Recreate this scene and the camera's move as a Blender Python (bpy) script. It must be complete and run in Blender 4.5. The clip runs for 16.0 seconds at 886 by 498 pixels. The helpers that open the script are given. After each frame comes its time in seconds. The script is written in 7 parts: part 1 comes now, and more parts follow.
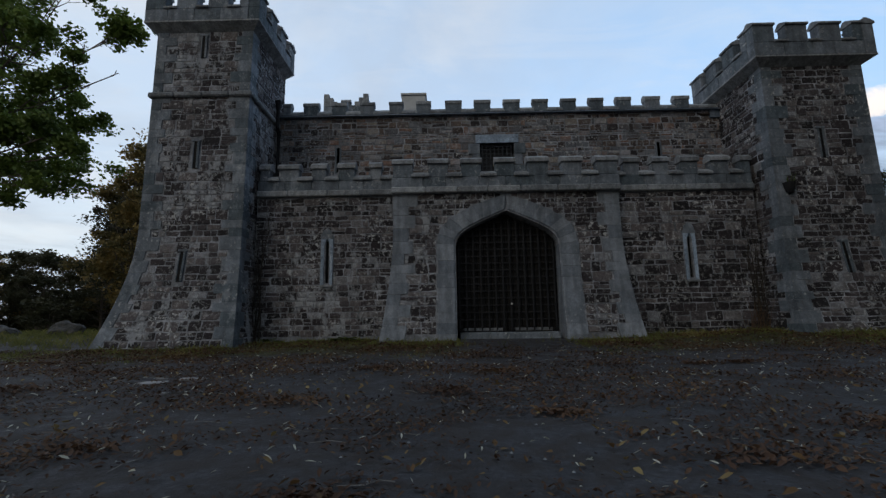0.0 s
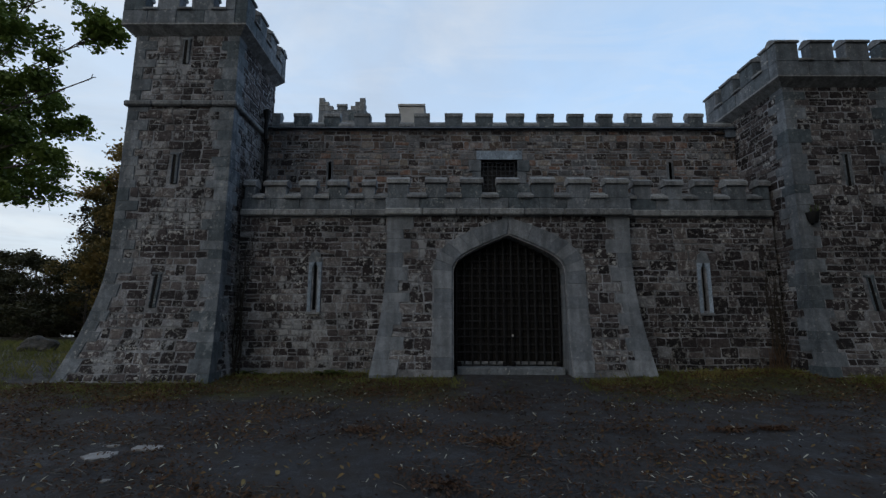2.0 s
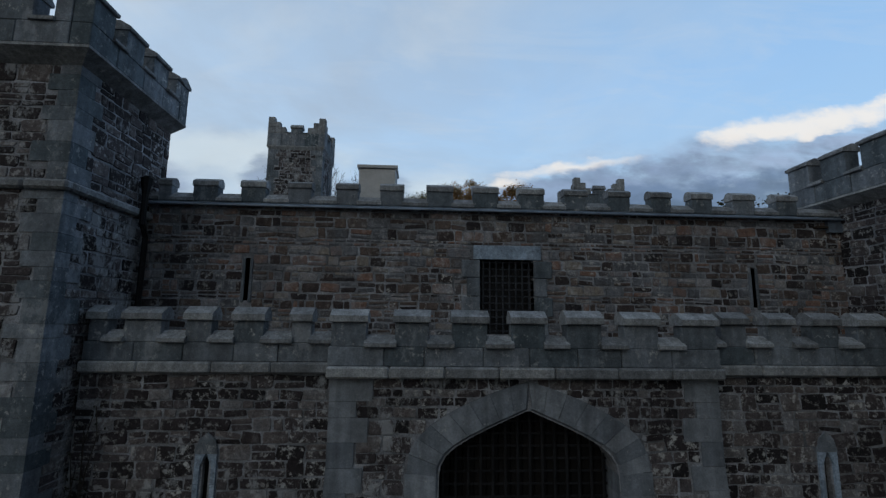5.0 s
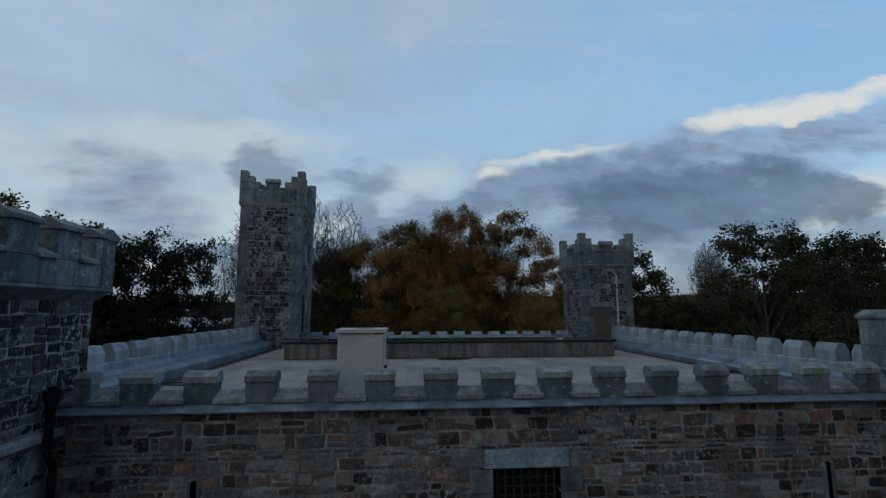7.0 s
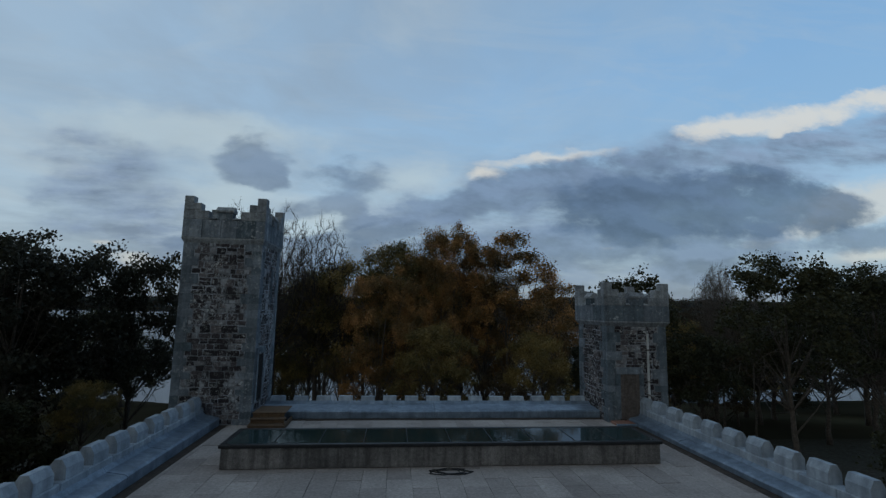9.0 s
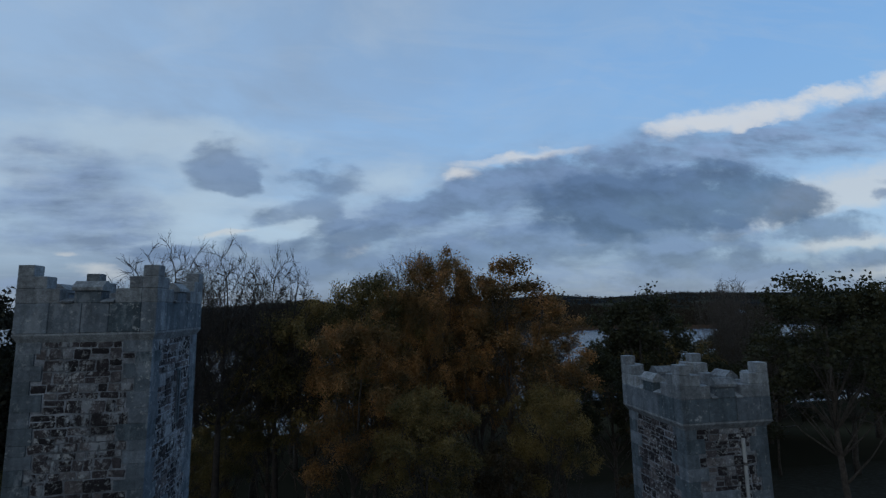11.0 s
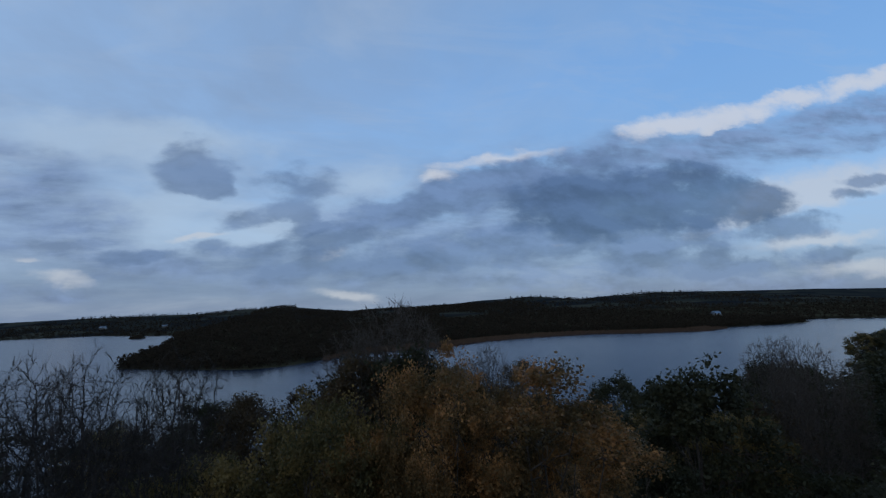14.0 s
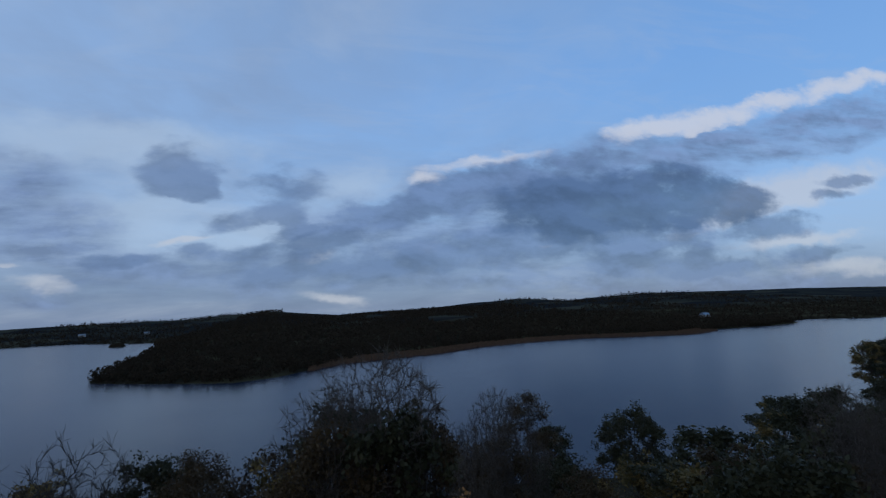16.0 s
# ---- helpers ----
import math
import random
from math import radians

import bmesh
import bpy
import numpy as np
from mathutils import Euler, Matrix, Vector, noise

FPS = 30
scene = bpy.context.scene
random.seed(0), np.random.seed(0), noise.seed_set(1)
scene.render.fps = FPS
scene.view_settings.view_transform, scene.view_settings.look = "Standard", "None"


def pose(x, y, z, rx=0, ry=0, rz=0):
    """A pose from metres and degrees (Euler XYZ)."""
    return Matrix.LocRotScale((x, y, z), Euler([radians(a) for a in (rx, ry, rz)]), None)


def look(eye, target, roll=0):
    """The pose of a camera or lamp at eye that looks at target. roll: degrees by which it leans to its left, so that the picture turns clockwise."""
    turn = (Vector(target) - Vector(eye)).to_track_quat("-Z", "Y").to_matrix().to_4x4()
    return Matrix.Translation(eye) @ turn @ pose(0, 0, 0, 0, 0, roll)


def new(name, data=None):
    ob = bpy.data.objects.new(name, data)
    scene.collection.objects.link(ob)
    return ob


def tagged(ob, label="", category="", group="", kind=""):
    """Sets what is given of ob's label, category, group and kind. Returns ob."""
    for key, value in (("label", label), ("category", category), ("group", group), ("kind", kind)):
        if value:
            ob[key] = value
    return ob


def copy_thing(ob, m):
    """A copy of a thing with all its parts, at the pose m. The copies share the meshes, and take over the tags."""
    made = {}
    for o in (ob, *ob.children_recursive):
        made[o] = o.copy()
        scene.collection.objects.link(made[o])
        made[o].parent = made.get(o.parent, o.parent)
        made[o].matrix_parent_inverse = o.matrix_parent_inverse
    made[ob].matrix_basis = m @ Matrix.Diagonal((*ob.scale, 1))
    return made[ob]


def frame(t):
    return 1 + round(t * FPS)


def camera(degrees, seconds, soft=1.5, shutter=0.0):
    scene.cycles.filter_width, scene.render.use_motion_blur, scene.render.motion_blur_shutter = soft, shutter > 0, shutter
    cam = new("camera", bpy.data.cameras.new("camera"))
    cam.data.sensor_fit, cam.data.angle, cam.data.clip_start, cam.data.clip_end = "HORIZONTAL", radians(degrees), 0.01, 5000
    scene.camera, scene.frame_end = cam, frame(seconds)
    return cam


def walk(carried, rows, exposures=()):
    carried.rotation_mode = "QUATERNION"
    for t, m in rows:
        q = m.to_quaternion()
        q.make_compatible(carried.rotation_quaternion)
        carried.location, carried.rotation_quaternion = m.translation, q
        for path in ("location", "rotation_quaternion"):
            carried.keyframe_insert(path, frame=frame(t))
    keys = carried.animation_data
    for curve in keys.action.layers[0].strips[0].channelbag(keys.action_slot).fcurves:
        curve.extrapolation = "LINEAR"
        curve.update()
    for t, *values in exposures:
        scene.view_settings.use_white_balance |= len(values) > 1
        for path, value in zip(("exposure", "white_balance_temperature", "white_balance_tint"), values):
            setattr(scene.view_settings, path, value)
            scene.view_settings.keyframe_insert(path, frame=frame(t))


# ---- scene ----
cam = camera(88.0, 16.0, soft=1.35)

# the flight: up the forecourt to the gate, over the parapets and roof, out towards the lake
PATH = [
    (0, (-1.771, -14.31, 0.246), (-1.798, -12.336, 0.568), -0.8),
    (0.5, (-1.759, -14.306, 0.482), (-1.791, -12.332, 0.804), 0.1),
    (1, (-1.766, -14.262, 0.661), (-1.793, -12.289, 0.984), 0.3),
    (1.5, (-1.778, -13.973, 0.807), (-1.801, -11.999, 1.128), 0.1),
    (2, (-1.809, -13.438, 1.175), (-1.819, -11.464, 1.496), 0.2),
    (2.5, (-1.84, -12.787, 1.702), (-1.834, -10.813, 2.022), 0.3),
    (3, (-1.865, -12.097, 2.227), (-1.848, -10.123, 2.546), 0.5),
    (3.5, (-1.896, -11.281, 2.727), (-1.869, -9.307, 3.047), 0.6),
    (4, (-1.924, -10.317, 3.344), (-1.877, -8.343, 3.665), 0.1),
    (4.5, (-1.956, -9.294, 4.123), (-1.879, -7.32, 4.44), -0.0),
    (5, (-2.001, -8.74, 5.323), (-1.894, -6.766, 5.63), 0.7),
    (7.5, (-2.209, -6.242, 10.275), (-2.039, -4.265, 10.529), -0.2),
    (8, (-2.244, -5.236, 10.897), (-2.058, -3.261, 11.153), 0.1),
    (8.5, (-2.163, -4.069, 11.525), (-1.973, -2.094, 11.781), 0.9),
    (9, (-2.116, -2.826, 12.188), (-1.912, -0.853, 12.444), 1.2),
    (11.5, (-1.998, 5.209, 16.195), (-1.677, 7.166, 16.457), -1.1),
    (12, (-1.956, 6.97, 17.348), (-1.615, 8.923, 17.61), -0.8),
    (12.5, (-1.788, 8.959, 18.413), (-1.428, 10.909, 18.675), -1.3),
    (13, (-1.511, 11.44, 19.397), (-1.136, 13.386, 19.661), -1.6),
    (13.5, (-1.363, 13.313, 20.399), (-0.977, 15.257, 20.664), -1.7),
    (14, (-1.078, 15.365, 21.384), (-0.682, 17.307, 21.65), -1.9),
    (14.5, (-0.622, 17.922, 22.107), (-0.211, 19.861, 22.376), -2.9),
    (15, (-0.357, 20.077, 23.246), (0.064, 22.014, 23.513), -2.5),
    (15.5, (-0.028, 22.511, 24.05), (0.398, 24.446, 24.321), -1.8),
    (16, (0.229, 24.663, 24.964), (0.675, 26.593, 25.237), -2.5),
]
walk(cam, [(t, look(eye, target, roll)) for t, eye, target, roll in PATH],
     exposures=[(0.0, 0.75, 7400, 7), (3.5, 0.68, 7250, 6), (5.0, 0.44, 6900, 3), (7.5, 0.13, 6700, -2), (9.0, 0.05, 6550, -2), (11.5, 0.0, 5850, 2), (13.0, -0.04, 5720, 3), (16.0, -0.12, 5500, 6)])

# ---- sky and light ----
SUN_AZ, SUN_EL = radians(215), radians(9)


def node(nt, kind, ins=(), **props):
    n = nt.nodes.new(kind)
    if "operation" in props:
        n.operation = props["operation"]
    if "data_type" in props:
        n.data_type, n.blend_type = props["data_type"], props["blend_type"]
    for k, v in dict(ins).items():
        if hasattr(v, "bl_rna") and v.bl_rna.identifier.startswith("NodeSocket"):
            nt.links.new(v, n.inputs[k])
        else:
            n.inputs[k].default_value = v
    return n


def maths(nt, op, a, b=0.0, c=0.0, clamp=False):
    n = nt.nodes.new("ShaderNodeMath")
    n.operation, n.use_clamp = op, clamp
    for i, v in enumerate((a, b, c)):
        if hasattr(v, "bl_rna"):
            nt.links.new(v, n.inputs[i])
        else:
            n.inputs[i].default_value = v
    return n.outputs[0]


def mixc(nt, fac, a, b, blend="MIX"):
    n = nt.nodes.new("ShaderNodeMix")
    n.data_type, n.blend_type, n.clamp_factor = "RGBA", blend, True
    for sock, v in ((n.inputs[0], fac), (n.inputs[6], a), (n.inputs[7], b)):
        if hasattr(v, "bl_rna"):
            nt.links.new(v, sock)
        else:
            sock.default_value = v if isinstance(v, float) else (*v, 1)
    return n.outputs[2]


def ramp(nt, fac, stops):
    n = nt.nodes.new("ShaderNodeValToRGB")
    els = n.color_ramp.elements
    while len(els) < len(stops):
        els.new(0.5)
    for e, (p, c) in zip(els, stops):
        e.position, e.color = p, (c if isinstance(c, tuple) else (c, c, c)) + (1,)
    nt.links.new(fac, n.inputs[0])
    return n.outputs[0]


def make_world():
    w = bpy.data.worlds.new("evening_sky")
    scene.world = w
    w.use_nodes = True
    nt = w.node_tree
    nt.nodes.clear()
    out = nt.nodes.new("ShaderNodeOutputWorld")
    bg = nt.nodes.new("ShaderNodeBackground")
    nt.links.new(bg.outputs[0], out.inputs[0])
    sky = nt.nodes.new("ShaderNodeTexSky")
    sky.sky_type, sky.sun_disc = "NISHITA", False
    sky.sun_elevation, sky.sun_rotation = SUN_EL, SUN_AZ
    sky.air_density, sky.dust_density, sky.ozone_density = 1.0, 0.6, 2.0
    tc = nt.nodes.new("ShaderNodeTexCoord")
    sep = node(nt, "ShaderNodeSeparateXYZ", {0: tc.outputs["Generated"]})
    dx, dy, dz = sep.outputs
    # clouds lie on a flat layer far overhead: the direction is carried onto it
    h = maths(nt, "MAXIMUM", maths(nt, "ADD", dz, 0.09), 0.02)
    u, v = maths(nt, "DIVIDE", dx, h), maths(nt, "DIVIDE", dy, h)
    uv = node(nt, "ShaderNodeCombineXYZ", {0: u, 1: v, 2: 0.0}).outputs[0]
    n1 = node(nt, "ShaderNodeTexNoise", {"Vector": uv, "Scale": 1.15, "Detail": 9.0, "Roughness": 0.56, "Distortion": 0.35})
    n2 = node(nt, "ShaderNodeTexNoise", {"Vector": node(nt, "ShaderNodeVectorMath", {0: uv, 1: (0.05, 0.22, 3.1)}, operation="ADD").outputs[0],
                                         "Scale": 1.15, "Detail": 9.0, "Roughness": 0.56, "Distortion": 0.35})
    # view-plane coordinates ahead of the castle, for the separate cloud masses over the lake
    ahead = maths(nt, "MAXIMUM", dy, 0.08)
    a = maths(nt, "DIVIDE", dx, ahead)
    b = maths(nt, "DIVIDE", dz, ahead)
    flat = node(nt, "ShaderNodeCombineXYZ", {0: a, 1: maths(nt, "MULTIPLY", b, 2.0), 2: 0.3}).outputs[0]
    warp = node(nt, "ShaderNodeTexNoise", {"Vector": flat, "Scale": 9.0, "Detail": 5.0, "Roughness": 0.55})
    shift = node(nt, "ShaderNodeVectorMath", {0: warp.outputs["Color"], 1: (0.5, 0.5, 0.5)}, operation="SUBTRACT").outputs[0]
    shift = node(nt, "ShaderNodeVectorMath", {0: shift, 1: (0.11, 0.055, 0.0)}, operation="MULTIPLY").outputs[0]
    plane = node(nt, "ShaderNodeVectorMath", {0: node(nt, "ShaderNodeCombineXYZ", {0: a, 1: b, 2: 0.0}).outputs[0], 1: shift}, operation="ADD").outputs[0]
    front = maths(nt, "MULTIPLY", maths(nt, "SUBTRACT", dy, 0.1), 3.0, clamp=True)

    def billow(da, db):
        vec = node(nt, "ShaderNodeCombineXYZ", {0: maths(nt, "ADD", a, da), 1: maths(nt, "MULTIPLY", maths(nt, "ADD", b, db), 1.8), 2: 1.7}).outputs[0]
        return node(nt, "ShaderNodeTexNoise", {"Vector": vec, "Scale": 7.0, "Detail": 9.0, "Roughness": 0.56, "Distortion": 0.15}).outputs[0]
    coarse = billow(0.0, 0.0)
    lit = maths(nt, "SUBTRACT", coarse, billow(0.008, 0.022))
    lumps = nt.nodes.new("ShaderNodeTexVoronoi")
    lumps.feature, lumps.normalize = "SMOOTH_F1", True
    nt.links.new(node(nt, "ShaderNodeVectorMath", {0: flat, 1: node(nt, "ShaderNodeVectorMath", {0: shift, 1: (0.5, 1.0, 0.0)}, operation="MULTIPLY").outputs[0]}, operation="ADD").outputs[0], lumps.inputs["Vector"])
    for k, v in (("Scale", 10.0), ("Detail", 3.0), ("Roughness", 0.55), ("Lacunarity", 2.3), ("Smoothness", 0.6)):
        lumps.inputs[k].default_value = v
    fine = maths(nt, "MULTIPLY_ADD", maths(nt, "SUBTRACT", 0.42, lumps.outputs["Distance"]), 0.55, coarse)
    streaks = node(nt, "ShaderNodeTexNoise", {"Vector": node(nt, "ShaderNodeMapping", {0: flat, 2: (0, 0, -0.12), 3: (1.0, 2.4, 1.0)}).outputs[0], "Scale": 6.0, "Detail": 8.0, "Roughness": 0.6}).outputs[0]
    layer = node(nt, "ShaderNodeTexNoise", {"Vector": node(nt, "ShaderNodeCombineXYZ", {0: maths(nt, "MULTIPLY", a, 2.2), 1: maths(nt, "MULTIPLY", b, 13.0), 2: 5.0}).outputs[0],
                                            "Scale": 1.4, "Detail": 8.0, "Roughness": 0.55, "Distortion": 0.3}).outputs[0]

    def blob(ca, cb, ra, rb, tilt=0.0):
        m = nt.nodes.new("ShaderNodeMapping")
        m.vector_type = "TEXTURE"
        nt.links.new(plane, m.inputs[0])
        m.inputs[1].default_value, m.inputs[2].default_value, m.inputs[3].default_value = (ca, cb, 0), (0, 0, tilt), (ra, rb, 1)
        g = nt.nodes.new("ShaderNodeTexGradient")
        g.gradient_type = "SPHERICAL"
        nt.links.new(m.outputs[0], g.inputs[0])
        return g.outputs["Fac"]

    def union(items, rough=1.0, lo=0.25, hi=0.6):
        """Soft masses with billowing edges."""
        o = items[0]
        for i in items[1:]:
            o = maths(nt, "ADD", o, maths(nt, "MULTIPLY", i, maths(nt, "SUBTRACT", 1.0, o)))
        near = maths(nt, "MULTIPLY", o, 3.0, clamp=True)
        o = maths(nt, "ADD", o, maths(nt, "MULTIPLY", maths(nt, "MULTIPLY", maths(nt, "SUBTRACT", fine, 0.54), rough), near))
        smooth = node(nt, "ShaderNodeMapRange", {0: o, 1: lo, 2: hi})
        smooth.interpolation_type = "SMOOTHSTEP"
        return maths(nt, "MULTIPLY", smooth.outputs[0], front)

    el = maths(nt, "MAXIMUM", dz, 0.0)
    base = ramp(nt, el, [(0.0, (0.40, 0.45, 0.55)), (0.06, (0.46, 0.55, 0.70)), (0.16, (0.46, 0.61, 0.84)), (0.32, (0.315, 0.515, 0.845)), (0.45, (0.28, 0.47, 0.81)), (0.8, (0.22, 0.37, 0.64))])
    west = maths(nt, "MULTIPLY_ADD", maths(nt, "MULTIPLY", dx, -1.0), 0.7, 0.45, clamp=True)
    base = mixc(nt, maths(nt, "MULTIPLY", west, 0.7), base, (0.50, 0.57, 0.70))
    veil = ramp(nt, n1.outputs[0], [(0.40, 0.0), (0.68, 1.0)])
    clear = maths(nt, "MULTIPLY_ADD", dx, -0.9, 0.75, clamp=True)
    base = mixc(nt, maths(nt, "MULTIPLY", maths(nt, "MULTIPLY", veil, clear), 0.8), base, (0.33, 0.39, 0.52))
    pale = ramp(nt, n2.outputs[0], [(0.48, 0.0), (0.66, 1.0)])
    base = mixc(nt, maths(nt, "MULTIPLY", maths(nt, "MULTIPLY", pale, clear), 0.5), base, (0.58, 0.62, 0.71))
    wisp = node(nt, "ShaderNodeTexNoise", {"Vector": node(nt, "ShaderNodeMapping", {0: uv, 2: (0, 0, 0.5), 3: (1.0, 3.2, 1.0)}).outputs[0], "Scale": 1.6, "Detail": 9.0, "Roughness": 0.65, "Distortion": 0.6})
    base = mixc(nt, maths(nt, "MULTIPLY", ramp(nt, wisp.outputs[0], [(0.5, 0.0), (0.75, 1.0)]), 0.35), base, (0.50, 0.56, 0.69))
    masses = [blob(0.664, 0.258, 0.454, 0.130, 0.07), blob(0.577, 0.225, 0.290, 0.084, 0.00), blob(1.028, 0.253, 0.206, 0.080, 0.08), blob(0.851, 0.270, 0.267, 0.108, 0.13)]
    heaps = [blob(0.363, 0.148, 0.388, 0.078, 0.09), blob(0.710, 0.168, 0.345, 0.094, 0.06), blob(0.135, 0.232, 0.202, 0.063, 0.16), blob(-0.003, 0.151, 0.147, 0.043, 0.10),
            blob(0.531, 0.302, 0.345, 0.110, 0.18), blob(0.316, 0.284, 0.220, 0.080, 0.22), blob(0.920, 0.098, 0.441, 0.056, 0.01)]
    shreds = [blob(-0.314, 0.319, 0.125, 0.080, 0.30), blob(-0.280, 0.269, 0.065, 0.042, -0.18), blob(-0.102, 0.272, 0.127, 0.070, 0.01), blob(-0.221, 0.201, 0.100, 0.033, 0.27),
            blob(-0.170, 0.135, 0.109, 0.035, 0.29), blob(-0.079, 0.183, 0.090, 0.028, 0.14), blob(-0.277, 0.144, 0.078, 0.024, 0.04), blob(-0.091, 0.101, 0.196, 0.046, 0.13),
            blob(0.087, 0.103, 0.237, 0.048, 0.05), blob(1.162, 0.192, 0.261, 0.053, 0.11), blob(1.308, 0.121, 0.210, 0.038, 0.07), blob(1.437, 0.328, 0.158, 0.026, 0.08),
            blob(1.373, 0.286, 0.104, 0.023, 0.01), blob(-0.114, 0.222, 0.073, 0.026, 0.00), blob(-0.412, 0.130, 0.105, 0.026, -0.02)]
    bands = [blob(1.070, 0.414, 1.082, 0.109, 0.20), blob(1.455, 0.513, 0.569, 0.099, 0.24), blob(0.515, 0.287, 0.605, 0.171, 0.15), blob(0.127, 0.191, 0.401, 0.122, 0.17),
            blob(0.578, 0.155, 0.867, 0.108, 0.06), blob(-0.021, 0.093, 0.535, 0.068, 0.05), blob(-0.594, 0.253, 0.227, 0.140, -0.48), blob(-0.560, 0.170, 0.250, 0.105, -0.11),
            blob(0.885, 0.087, 0.754, 0.065, 0.01), blob(-0.320, 0.111, 0.292, 0.048, -0.02), blob(0.442, 0.083, 0.937, 0.060, -0.02), blob(-0.580, 0.057, 0.257, 0.030, -0.03),
            blob(1.136, 0.038, 0.751, 0.047, -0.03)]
    rims = [blob(0.790, 0.455, 0.156, 0.053, 0.23), blob(0.938, 0.483, 0.346, 0.047, 0.17), blob(1.224, 0.554, 0.390, 0.048, 0.26), blob(1.433, 0.611, 0.344, 0.045, 0.26),
            blob(1.567, 0.648, 0.239, 0.043, 0.23), blob(0.361, 0.354, 0.245, 0.024, 0.15), blob(0.195, 0.304, 0.060, 0.019, 0.11), blob(1.105, 0.521, 0.239, 0.036, 0.32)]
    glows = [blob(1.276, 0.307, 0.520, 0.083, 0.19), blob(0.987, 0.211, 0.280, 0.036, 0.27), blob(1.229, 0.154, 0.364, 0.032, 0.08), blob(1.367, 0.078, 0.306, 0.038, 0.01),
            blob(-0.545, 0.084, 0.096, 0.022, -0.15), blob(-0.592, 0.121, 0.036, 0.011, -0.02), blob(-0.010, 0.039, 0.111, 0.021, -0.17), blob(0.196, 0.144, 0.054, 0.020, -0.01),
            blob(0.482, 0.149, 0.025, 0.009, -0.01), blob(-0.044, 0.124, 0.061, 0.013, 0.13), blob(-0.300, 0.164, 0.074, 0.012, 0.22), blob(0.880, 0.177, 0.072, 0.023, 0.29)]
    gaps = [blob(-0.406, 0.209, 0.303, 0.101, 0.00), blob(-0.543, 0.363, 0.277, 0.081, -0.17), blob(-0.328, 0.371, 0.245, 0.064, -0.06), blob(-0.159, 0.179, 0.276, 0.063, 0.18),
            blob(0.042, 0.280, 0.175, 0.067, 0.20), blob(-0.492, 0.147, 0.187, 0.039, -0.01)]
    grey = union(masses, 1.9, 0.2, 0.8)
    heap = union(heaps, 2.0, 0.2, 0.75)
    wrack = union(shreds, 1.8, 0.22, 0.85)
    band = union(bands, 1.6, 0.12, 0.95)
    rim = union(rims, 2.1, 0.2, 1.05)
    glow = union(glows, 1.2, 0.15, 0.8)
    pale_gap = union(gaps, 1.2, 0.1, 0.9)
    low = maths(nt, "MULTIPLY", maths(nt, "SUBTRACT", 0.17, b), 7.0, clamp=True)
    low = maths(nt, "MULTIPLY", maths(nt, "MULTIPLY", low, front), 0.85)
    base = mixc(nt, low, base, ramp(nt, layer, [(0.34, (0.17, 0.215, 0.33)), (0.52, (0.235, 0.285, 0.41)), (0.7, (0.40, 0.43, 0.52))]))
    base = mixc(nt, maths(nt, "MULTIPLY", pale_gap, 0.6), base, (0.60, 0.67, 0.77))
    base = mixc(nt, maths(nt, "MULTIPLY", glow, 0.7), base, (0.74, 0.69, 0.69))
    shade = ramp(nt, maths(nt, "MULTIPLY_ADD", lit, 4.0, 0.5), [(0.1, 0.84), (0.9, 1.22)])
    thin = ramp(nt, streaks, [(0.40, 0.9), (0.66, 0.35)])
    base = mixc(nt, maths(nt, "MULTIPLY", band, thin), base, mixc(nt, 1.0, (0.225, 0.278, 0.43), shade, "MULTIPLY"))
    base = mixc(nt, maths(nt, "MULTIPLY", rim, 0.8), base, (0.86, 0.78, 0.76))
    base = mixc(nt, maths(nt, "MULTIPLY", heap, 0.72), base, mixc(nt, 1.0, (0.165, 0.217, 0.36), shade, "MULTIPLY"))
    base = mixc(nt, maths(nt, "MULTIPLY", wrack, 0.7), base, mixc(nt, 1.0, (0.145, 0.192, 0.32), shade, "MULTIPLY"))
    base = mixc(nt, maths(nt, "MULTIPLY", grey, 0.82), base, mixc(nt, 1.0, (0.083, 0.122, 0.228), shade, "MULTIPLY"))
    # unseen cloud added behind the forecourt, dimmed grey so the front walls darken
    back = ramp(nt, maths(nt, "MULTIPLY_ADD", dy, 0.5, 0.5), [(0.25, 1.0), (0.62, 0.0)])
    base = mixc(nt, back, base, mixc(nt, veil, (0.145, 0.172, 0.22), (0.24, 0.275, 0.335)))
    mixed = node(nt, "ShaderNodeMix", data_type="RGBA", blend_type="ADD")
    mixed.inputs[0].default_value = 1.0
    nt.links.new(base, mixed.inputs[6])
    dim = mixc(nt, 1.0, sky.outputs[0], (0.015, 0.015, 0.015), "MULTIPLY")
    nt.links.new(dim, mixed.inputs[7])
    nt.links.new(mixed.outputs[2], bg.inputs[0])
    bg.inputs[1].default_value = 0.8


make_world()
sun = new("sun", bpy.data.lights.new("sun", "SUN"))
sun.data.energy, sun.data.angle, sun.data.color = 0.22, radians(40), (1.0, 0.95, 0.9)
sun.matrix_world = look((0, 0, 0), (math.sin(SUN_AZ) * -1, math.cos(SUN_AZ) * -1, -math.sin(radians(35))))

